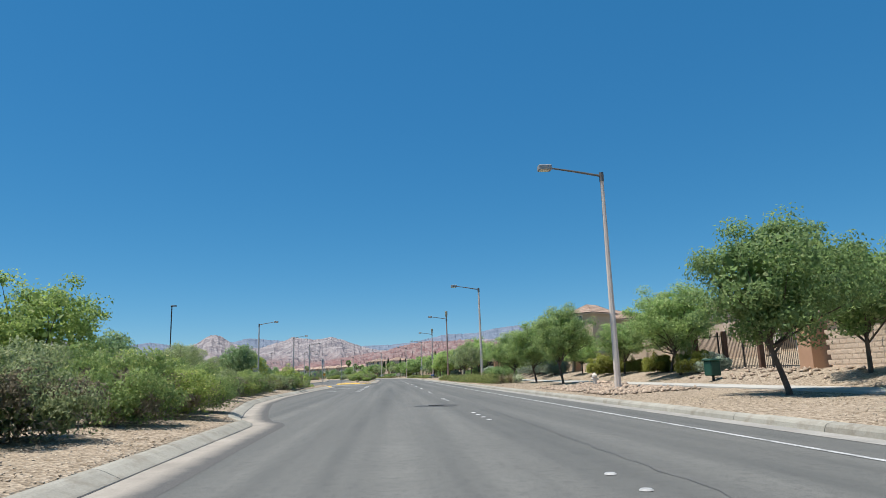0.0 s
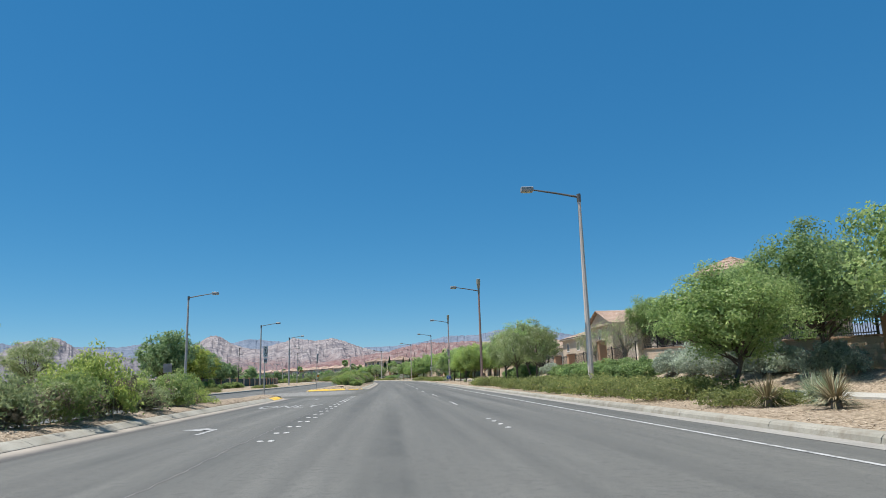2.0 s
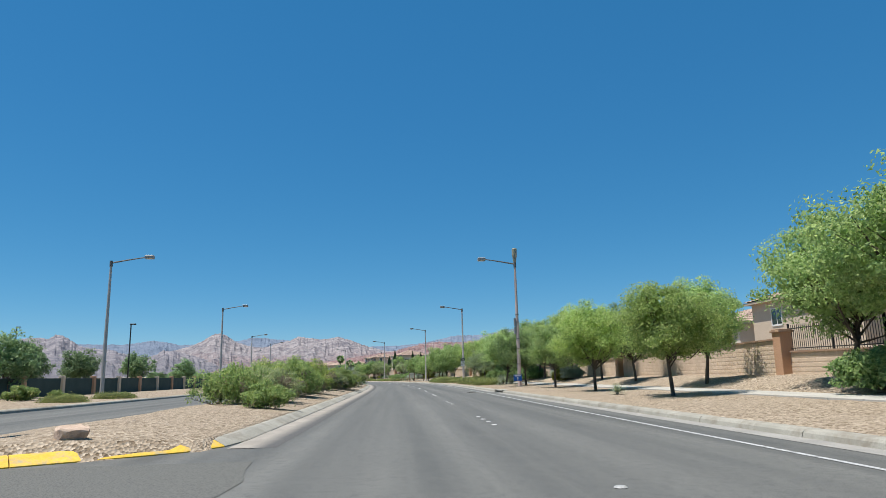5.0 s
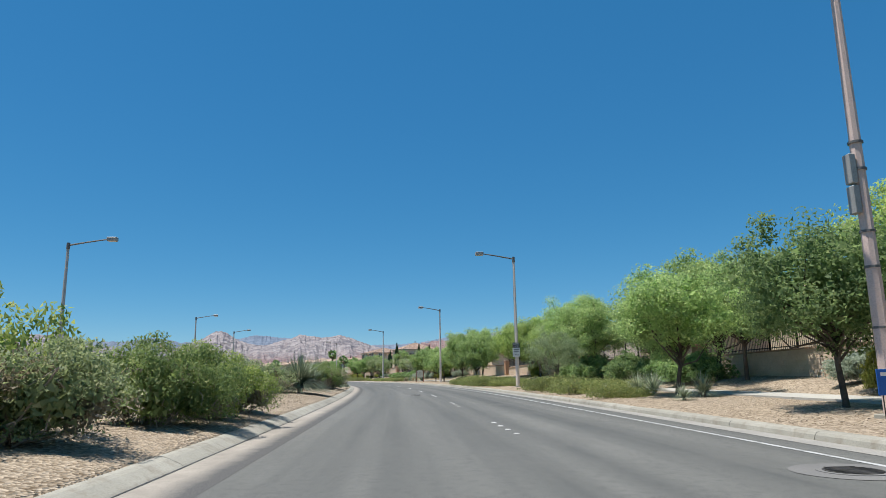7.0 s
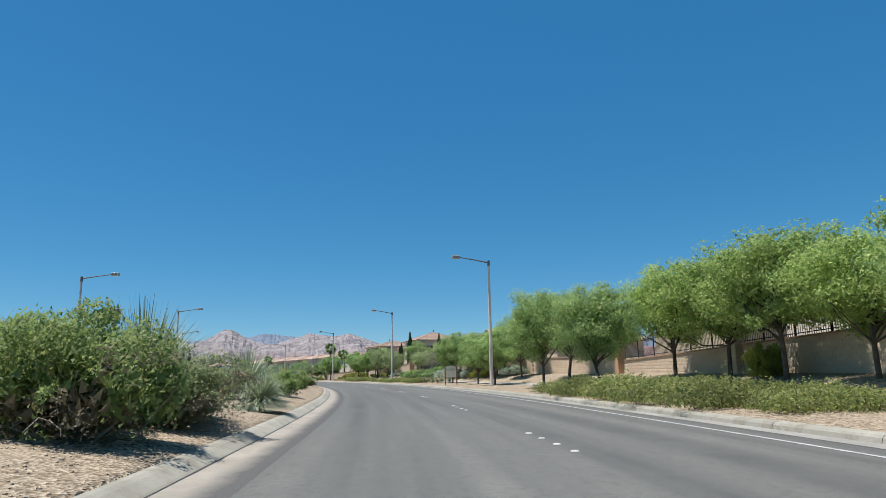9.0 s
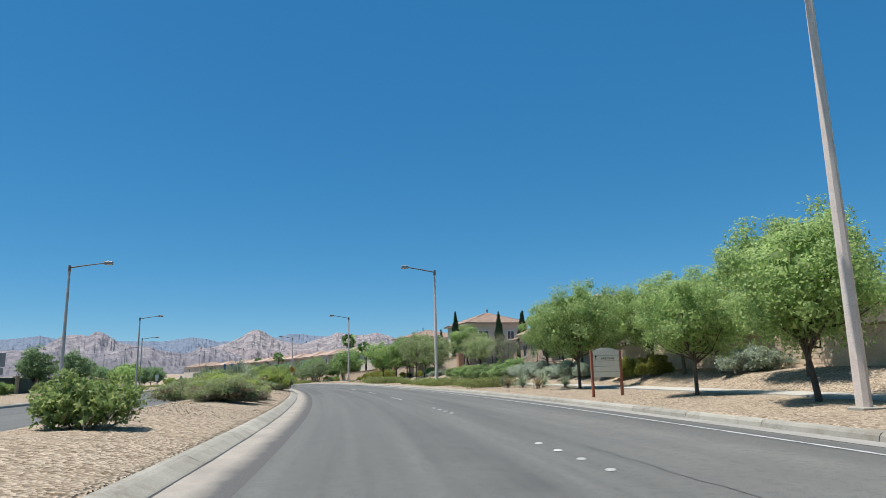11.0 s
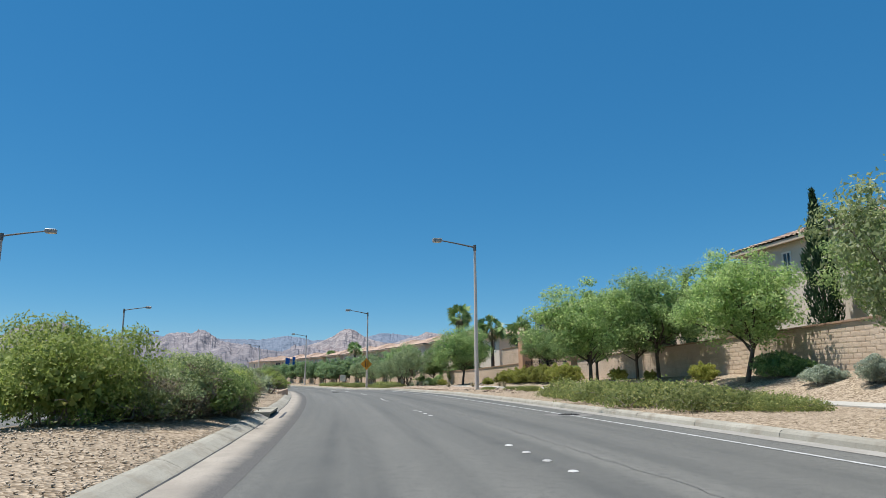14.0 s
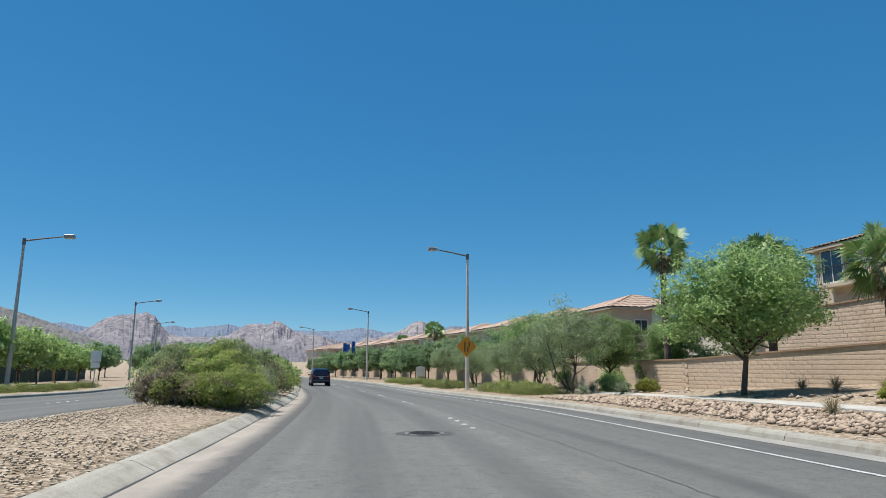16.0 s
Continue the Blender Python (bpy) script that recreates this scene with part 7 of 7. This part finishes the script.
fence_along(27.0, 37.0, 15.3, 15.3, 0.9, 1.0, 2.75, 2.85)
fence_along(62.2, 86.0, 15.45, 15.9, 2.2, 2.68, 3.95, 4.5)
fence_along(86.8, 110.0, 15.6, 15.4, 1.35, 1.0, 3.2, 2.7)
fence_along(110.2, 128.0, 15.4, 15.4, 1.76, 1.96, 3.0, 3.1)
fence_along(150.6, 176.0, 15.4, 15.4, 2.3, 2.02, 3.7, 3.4)
fence_along(176.5, 197.0, 15.4, 15.4, 2.02, 2.36, 3.5, 3.8)
fence_along(197.6, 224.0, 15.4, 15.4, 2.9, 2.02, 4.2, 3.3)
fence_along(243.6, 266.0, 15.4, 15.2, 3.12, 2.52, 4.45, 3.9)
fence_along(266.6, 296.0, 15.2, 15.6, 1.8, 2.12, 4.2, 3.75)
fence_along(328.2, 343.2, 15.8, 17.6, 0.9, 0.9, 2.35, 2.6)
for s in (36.9, 33.6, 30.3):
    part_root = empty("gate_post", s, 15.2)
    tagged(part_root, "dark weathered timber gate post", "post", "timber posts")
    part("post", boxed(-0.11, 0.11, -0.11, 0.11, -0.2, 2.15 if s > 36 else 1.95, bevel=0.01), TIMBER, part_root)

# the screened fence beyond the other carriageway
far_fence = new("screen_fence")
tagged(far_fence, "dark green screened fence with tan pilasters", "fence")
for k in range(60):
    s0, s1 = 62 + k * 6.0, 68 + k * 6.0
    if 84 < s0 < 92:
        continue
    d = ramp(s0, [60, 120, 200, 300, 420], [-34, -30, -30, -29.5, -30])
    (xa, ya), (xb, yb) = xy(s0 + 0.25, d), xy(s1 - 0.25, d)
    z = height(s0, d)
    n = Vector((yb - ya, xa - xb, 0)).normalized() * 0.02
    verts = []
    for x, y in ((xa, ya), (xb, yb)):
        for sg in (-1, 1):
            for zz in (z - 0.05, z + 1.45):
                verts.append((x + sg * n.x, y + sg * n.y, zz))
    link_mesh("screen_panel", verts, [(0, 1, 5, 4), (2, 6, 7, 3), (1, 3, 7, 5), (0, 4, 6, 2), (0, 2, 3, 1), (4, 5, 7, 6)], SCREEN, far_fence)
    x, y = xy(s0, d)
    part("pilaster", boxed(x - 0.2, x + 0.2, y - 0.2, y + 0.2, z - 0.2, z + 1.65, bevel=0.02), STUCCO if k % 2 else HOUSE, far_fence)


# ---- houses ----
def tiles(bm, a, b, c, d, pitch=0.30, course=0.40):
    """Barrel tiles on a roof slope: a, b the ends of its eave, c, d the ends of its ridge above a and b."""
    a, b, c, d = (Vector(p) for p in (a, b, c, d))
    along_e = (b - a).normalized()
    L = (b - a).length
    up = ((c + d) / 2 - (a + b) / 2)
    nrm = along_e.cross(up).normalized()
    if nrm.z < 0:
        nrm = -nrm
    rows = max(int(up.length / course), 2)
    n = max(int(L / pitch), 2)
    lc, ld = (c - a).dot(along_e), (d - a).dot(along_e)
    upv = up - along_e * up.dot(along_e)
    prev = None
    for r in range(rows + 1):
        v = r / rows
        lo, hi = lc * v, L + (ld - L) * v
        for lip in ((0.035,) if r == 0 else (0.0, 0.035) if r < rows else (0.0,)):
            line = []
            for k in range(n * 4 + 1):
                u = min(max(k * L / (n * 4), lo), hi)
                bulge = (0.0, 0.045, 0.062, 0.045)[k % 4]
                line.append(bm.verts.new(a + along_e * u + upv * v + nrm * (bulge + lip)))
            if prev:
                for k in range(n * 4):
                    try:
                        bm.faces.new((prev[k], prev[k + 1], line[k + 1], line[k]))
                    except ValueError:
                        pass
            prev = line


def window(root, face, u, z, w, h, W, D, shutters=False, name="window"):
    """A window set into a wall: face 'road' looks to the road, 'front' back along the way the camera comes from."""
    if face == "road":
        m = pose(-D / 2, u, z, 90, 0, -90)
    elif face == "front":
        m = pose(u, -W / 2, z, 90, 0, 0)
    else:
        m = pose(u, W / 2, z, 90, 0, 180)
    fr = bmesh.new()
    t = 0.09
    for x0, x1, y0, y1 in ((-w / 2 - t, -w / 2, -h / 2 - t, h / 2 + t), (w / 2, w / 2 + t, -h / 2 - t, h / 2 + t), (-w / 2, w / 2, h / 2, h / 2 + t), (-w / 2, w / 2, -h / 2 - t * 1.5, -h / 2)):
        box(fr, x0, x1, y0, y1, -0.06, 0.05)
    box(fr, -0.025, 0.025, -h / 2, h / 2, -0.05, 0.02)
    win = part("window", fr, TRIM, root)
    win.matrix_local = m
    part("pane", boxed(-w / 2, w / 2, -h / 2, h / 2, -0.03, 0.006), GLASS, win)
    if shutters:
        for x in (-w / 2 - 0.32, w / 2 + 0.12):
            part("shutter", boxed(x, x + 0.2, -h / 2, h / 2, 0.0, 0.05), TIMBER, win)


def house(s, d, W, D, floor, eave, ridge, mat, wins=(), turn=0.0, gable=False, fine=True, chimney=None, over=0.5, label="two-storey beige stucco house with clay roof tiles", balcony=None):
    """W along the road, D across it; s, d the middle. Heights are above the road."""
    x, y = xy(s, d)
    root = new("house")
    root.matrix_world = pose(x, y, 0, 0, 0, math.degrees(heading(s)) + turn)
    tagged(root, label, "house", "houses behind the wall")
    part("wall", boxed(-D / 2, D / 2, -W / 2, W / 2, floor - 1.0, eave + 0.02), mat, root)
    bm = bmesh.new()
    hw, hd = W / 2 + over, D / 2 + over
    pit, co = (0.34, 0.46) if fine else (0.68, 0.8)
    if gable:   # ridge runs across, gable looks at the road
        tiles(bm, (-hd, -hw, eave), (hd, -hw, eave), (-hd, 0, ridge), (hd, 0, ridge), pit, co)
        tiles(bm, (hd, hw, eave), (-hd, hw, eave), (hd, 0, ridge), (-hd, 0, ridge), pit, co)
        g = bmesh.new()
        for xx in (-D / 2, D / 2):
            g.faces.new([g.verts.new(p) for p in ((xx, -W / 2, eave), (xx, W / 2, eave), (xx, 0, ridge - 0.15))])
        part("gable", g, mat, root)
    else:
        if W >= D:
            q = W / 2 - D / 2 * 0.95
            r0, r1 = (0, -q, ridge), (0, q, ridge)
            tiles(bm, (-hd, hw, eave), (-hd, -hw, eave), r1, r0, pit, co)
            tiles(bm, (hd, -hw, eave), (hd, hw, eave), r0, r1, pit, co)
            tiles(bm, (-hd, -hw, eave), (hd, -hw, eave), r0, r0, pit, co)
            tiles(bm, (hd, hw, eave), (-hd, hw, eave), r1, r1, pit, co)
        else:
            q = D / 2 - W / 2 * 0.95
            r0, r1 = (-q, 0, ridge), (q, 0, ridge)
            tiles(bm, (-hd, -hw, eave), (hd, -hw, eave), r0, r1, pit, co)
            tiles(bm, (hd, hw, eave), (-hd, hw, eave), r1, r0, pit, co)
            tiles(bm, (-hd, hw, eave), (-hd, -hw, eave), r0, r0, pit, co)
            tiles(bm, (hd, -hw, eave), (hd, hw, eave), r1, r1, pit, co)
    roof = part("roof", bm, ROOF, root)
    for x0, x1, y0, y1 in ((-hd + 0.03, hd - 0.03, -hw + 0.03, -hw + 0.1), (-hd + 0.03, hd - 0.03, hw - 0.1, hw - 0.03), (-hd + 0.03, -hd + 0.1, -hw + 0.1, hw - 0.1), (hd - 0.1, hd - 0.03, -hw + 0.1, hw - 0.1)):
        part("fascia", boxed(x0, x1, y0, y1, eave - 0.2, eave - 0.012), EAVE, roof)
    part("soffit", boxed(-hd + 0.1, hd - 0.1, -hw + 0.1, hw - 0.1, eave - 0.14, eave - 0.08), EAVE, roof)
    if chimney:
        cx, cy, cz = chimney
        cb = bmesh.new()
        tube(cb, [(cx, cy, ridge - 1.2), (cx, cy, cz)], [0.09, 0.09], 8)
        tube(cb, [(cx, cy, cz), (cx, cy, cz + 0.12)], [0.15, 0.13], 8)
        part("vent_pipe", cb, ARM, roof)
    for wdw in wins:
        window(root, wdw[0], wdw[1], wdw[2], wdw[3], wdw[4], W, D, len(wdw) > 5)
    if balcony:
        by, bz, bw = balcony
        bal = part("balcony", boxed(-D / 2 - 0.9, -D / 2, by - bw / 2, by + bw / 2, bz - 0.2, bz), mat, root)
        rb = bmesh.new()
        m = int(bw / 0.14)
        for k in range(m + 1):
            yy = by - bw / 2 + bw * k / m
            box(rb, -D / 2 - 0.88, -D / 2 - 0.865, yy - 0.008, yy + 0.008, bz, bz + 0.95)
        box(rb, -D / 2 - 0.9, -D / 2 - 0.85, by - bw / 2, by + bw / 2, bz + 0.95, bz + 1.0)
        part("railing", rb, STEEL, bal)
    return root


ONE = "single-storey beige stucco house with clay roof tiles"
TWO = "two-storey beige stucco house with clay roof tiles"
house(33.5, 25.5, 9, 9, 1.6, 3.6, 4.9, HOUSE, [("road", -2.0, 2.5, 1.4, 1.1), ("road", 2.2, 2.5, 1.4, 1.1)], label=ONE)
house(44.0, 32.0, 13, 11, 1.8, 6.4, 8.2, HOUSE_B, [("road", -3.5, 5.0, 1.3, 1.2), ("front", -2, 5.0, 1.2, 1.2)], fine=False, label=TWO)
house(62.0, 34.0, 13, 12, 1.8, 6.4, 8.4, HOUSE, [("road", -3.0, 5.2, 1.3, 1.2), ("front", 0, 5.2, 1.2, 1.2)], fine=False, label=TWO)
house(90.8, 26.2, 3.8, 5.5, 2.0, 8.7, 10.0, HOUSE_C, [("road", 0.2, 7.5, 0.9, 1.7), ("road", -1.1, 3.3, 0.7, 1.6), ("road", 0.9, 3.3, 0.7, 1.6)], turn=38, balcony=(0.2, 6.5, 1.9), over=0.4, label="tall beige stucco house bay with balcony")
house(97.0, 31.4, 10.0, 10.0, 2.0, 8.0, 9.7, HOUSE_C, [("road", -4.6, 6.6, 0.9, 1.3), ("road", 3.2, 6.3, 1.6, 1.3), ("front", -2.5, 6.4, 1.2, 1.6), ("front", 2.5, 6.4, 1.2, 1.3), ("road", -0.5, 3.6, 2.0, 1.4)], chimney=(1, 2, 10.2), label=TWO)
house(114.5, 31.0, 9.0, 8.5, 2.0, 5.7, 7.5, HOUSE_B, [("road", -2.2, 4.4, 1.2, 1.2), ("front", -2, 4.4, 1.1, 1.2)], label=ONE)
house(127.0, 31.0, 10, 10, 2.0, 7.2, 9.2, HOUSE, [("road", 0, 6.0, 1.2, 1.3), ("front", -2.5, 6.2, 1.0, 1.2)], gable=True, label=TWO)
for k, (s, d) in enumerate(((146, 33), (163, 34), (181, 32), (199, 30), (217, 33), (235, 33))):
    house(s, d, 13, 11, 1.8, 5.4 if k in (1, 3) else 6.6, 7.2 if k in (1, 3) else 8.5, (HOUSE, HOUSE_B, HOUSE_C)[k % 3], [("road", -3, 5.2, 1.3, 1.2), ("road", 3, 5.2, 1.3, 1.2), ("front", -2, 5.2, 1.2, 1.2)], fine=False, gable=k == 3, label=TWO)
house(193.0, 23.5, 6.0, 7.0, 1.8, 4.6, 6.6, HOUSE_C, [("road", 0, 3.4, 1.2, 1.2)], gable=True, label=ONE)
house(288.3, 27.5, 8.6, 12.5, 1.9, 5.3, 7.7, HOUSE, [("road", -2.9, 3.7, 1.5, 1.7), ("road", 0.6, 3.7, 0.8, 1.4), ("road", 2.9, 3.5, 0.8, 1.2), ("front", -3.5, 3.7, 2.0, 1.9), ("front", 0.5, 3.7, 1.0, 1.4)], label=ONE)
house(296.5, 29.5, 9.0, 11.0, 1.9, 5.2, 6.9, HOUSE, [("road", 0.5, 3.7, 1.2, 1.4)], label=ONE)
house(271.3, 25.7, 11.0, 11.0, 1.9, 5.25, 7.5, HOUSE_C, [("road", 2.6, 3.7, 1.2, 1.6), ("road", -1, 3.7, 1.2, 1.6)], gable=True, label=ONE)
house(257.0, 27.0, 11.0, 11.0, 1.9, 5.0, 7.0, HOUSE, [("road", 2.6, 3.7, 1.2, 1.6)], label=ONE)
house(309.1, 23.8, 8.8, 8.8, 2.0, 7.85, 9.6, HOUSE_B, [("road", 0.6, 6.55, 0.5, 1.3), ("road", 3.0, 6.7, 0.6, 0.7), ("front", -2.2, 6.2, 1.4, 1.2), ("front", 1.8, 6.2, 0.9, 1.1)], chimney=(0.1, -0.2, 10.0), label=TWO)
house(329.0, 31.0, 11.0, 11.0, 2.0, 7.3, 9.1, HOUSE, [("road", -2, 6.0, 1.1, 1.2), ("front", -2, 6.0, 1.2, 1.2)], label=TWO)
house(352.7, 31.2, 11.5, 11.0, 2.2, 8.6, 10.3, HOUSE, [("road", -4.6, 7.75, 1.5, 1.5, 1), ("road", -1.8, 7.7, 0.9, 1.5, 1), ("road", 1.6, 7.9, 0.7, 0.8), ("road", 4.4, 7.4, 1.6, 1.9), ("front", -3.4, 7.75, 1.1, 1.5), ("front", 0.6, 7.75, 1.1, 1.5)], chimney=(-0.6, 0.8, 10.7), balcony=(2.6, 6.2, 4.0), label=TWO)
house(367.0, 27.0, 10.0, 9.0, 1.6, 6.2, 7.8, HOUSE_B, [("road", -3.2, 5.1, 1.2, 1.3), ("road", 0.8, 5.1, 0.8, 1.2), ("front", -1.5, 5.1, 1.2, 1.2)], label=TWO)
for k, s in enumerate((381, 394, 407, 420, 433, 446, 459, 472, 485)):
    house(s, 26.0 - 0.2 * k, 10.5, 9.5, 1.2, 6.6 - 0.06 * k, 8.3 - 0.06 * k, (HOUSE, HOUSE_B, HOUSE)[k % 3], [("road", -3.0, 4.9, 1.3, 1.2), ("road", 0.4, 4.9, 0.7, 1.1), ("road", 3.2, 4.9, 1.2, 1.2), ("road", -1.2, 2.4, 1.6, 1.3), ("front", -2.0, 4.9, 1.2, 1.2)], fine=False, label=TWO)
for k, (s, d) in enumerate(((500, 23), (513, 24))):
    house(s, d, 12, 11, 1.0, 6.0, 7.8, (HOUSE, HOUSE_B)[k % 2], [("front", -3, 4.8, 1.3, 1.2), ("front", 2, 4.8, 1.3, 1.2), ("road", 0, 4.8, 1.2, 1.2)], fine=False, label=TWO)


# ---- the car ahead ----
def car(s, d, turn=0.0):
    root = empty("car", s, d, dip(s), turn)
    tagged(root, "dark blue sport utility car seen from behind", "car")
    def loft(secs, mat, nm, label=""):
        """secs: (y, half width low, half width high, z low, z high)"""
        bm = bmesh.new()
        rings = []
        for y, w0, w1, z0, z1 in secs:
            zm = z0 + (z1 - z0) * 0.55
            rings.append([bm.verts.new(p) for p in ((-w0 * 0.94, y, z0), (-w0, y, z0 + 0.08), (-max(w0, w1) * 0.995, y, zm), (-w1, y, z1 - 0.05), (-w1 * 0.9, y, z1), (w1 * 0.9, y, z1), (w1, y, z1 - 0.05), (max(w0, w1) * 0.995, y, zm), (w0, y, z0 + 0.08), (w0 * 0.94, y, z0))])
        for r0, r1 in zip(rings, rings[1:]):
            for k in range(10):
                bm.faces.new((r0[k], r0[(k + 1) % 10], r1[(k + 1) % 10], r1[k]))
        bm.faces.new(rings[0][::-1])
        bm.faces.new(rings[-1])
        bmesh.ops.recalc_face_normals(bm, faces=bm.faces[:])
        return part(nm, bm, mat, root, label, smooth=False)
    body = loft([(-2.28, 0.84, 0.80, 0.42, 0.95), (-2.2, 0.92, 0.88, 0.36, 1.02), (-1.2, 0.95, 0.92, 0.30, 1.05), (1.0, 0.95, 0.92, 0.30, 1.04), (1.9, 0.93, 0.88, 0.32, 0.98), (2.35, 0.80, 0.74, 0.42, 0.82)], CAR_PAINT, "body")
    loft([(-2.16, 0.86, 0.70, 1.0, 1.12), (-1.95, 0.87, 0.68, 1.0, 1.66), (-1.6, 0.87, 0.68, 1.0, 1.74), (0.2, 0.87, 0.68, 1.0, 1.76), (0.75, 0.87, 0.66, 1.0, 1.62), (1.35, 0.86, 0.78, 1.0, 1.08)], CAR_PAINT, "cabin")
    bm = bmesh.new()
    bm.faces.new([bm.verts.new(p) for p in ((-0.66, -2.115, 1.16), (0.66, -2.115, 1.16), (0.58, -1.985, 1.60), (-0.58, -1.985, 1.60))])
    bmesh.ops.solidify(bm, geom=bm.faces[:], thickness=0.02)
    part("rear_window", bm, GLASS, root)
    for x in (-1, 1):
        bm = bmesh.new()
        bm.faces.new([bm.verts.new(p) for p in ((x * 0.885, -1.75, 1.1), (x * 0.885, 0.7, 1.1), (x * 0.735, 0.45, 1.6), (x * 0.735, -1.55, 1.62))])
        bmesh.ops.solidify(bm, geom=bm.faces[:], thickness=0.012)
        part("side_window", bm, GLASS, root)
        part("tail_light", boxed(min(x * 0.62, x * 0.86), max(x * 0.62, x * 0.86), -2.315, -2.2, 0.84, 1.06, bevel=0.02), TAIL, root)
        part("door_mirror", boxed(min(x * 0.95, x * 1.12), max(x * 0.95, x * 1.12), 0.62, 0.78, 1.05, 1.2, bevel=0.03), CAR_PAINT, root)
        part("roof_rail", boxed(x * 0.6 - 0.02, x * 0.6 + 0.02, -1.6, 0.2, 1.75, 1.8, bevel=0.008), STEEL, root)
        for y in (-1.45, 1.45):
            bm = bmesh.new()
            tube(bm, [(x * 0.72, y, 0.35), (x * 0.95, y, 0.35)], [0.35, 0.35], 20)
            wheel = part("wheel", bm, TYRE, root)
            bm = bmesh.new()
            tube(bm, [(x * 0.93, y, 0.35), (x * 0.962, y, 0.35)], [0.22, 0.2], 14)
            part("rim", bm, CHROME, wheel)
    part("bumper", boxed(-0.90, 0.90, -2.40, -2.15, 0.38, 0.62, bevel=0.05), CAR_PAINT, root)
    p = part("number_plate", boxed(-0.17, 0.17, -2.33, -2.3, 0.74, 0.88, bevel=0.006), BRIGHT_TAG, root)
    part("printed_bar", boxed(-0.11, 0.11, -2.336, -2.333, 0.79, 0.84), SIGN_BACK, p)
    part("badge_strip", boxed(-0.3, 0.3, -2.318, -2.29, 0.92, 0.96, bevel=0.006), CHROME, root)


car(394.0, -2.6)
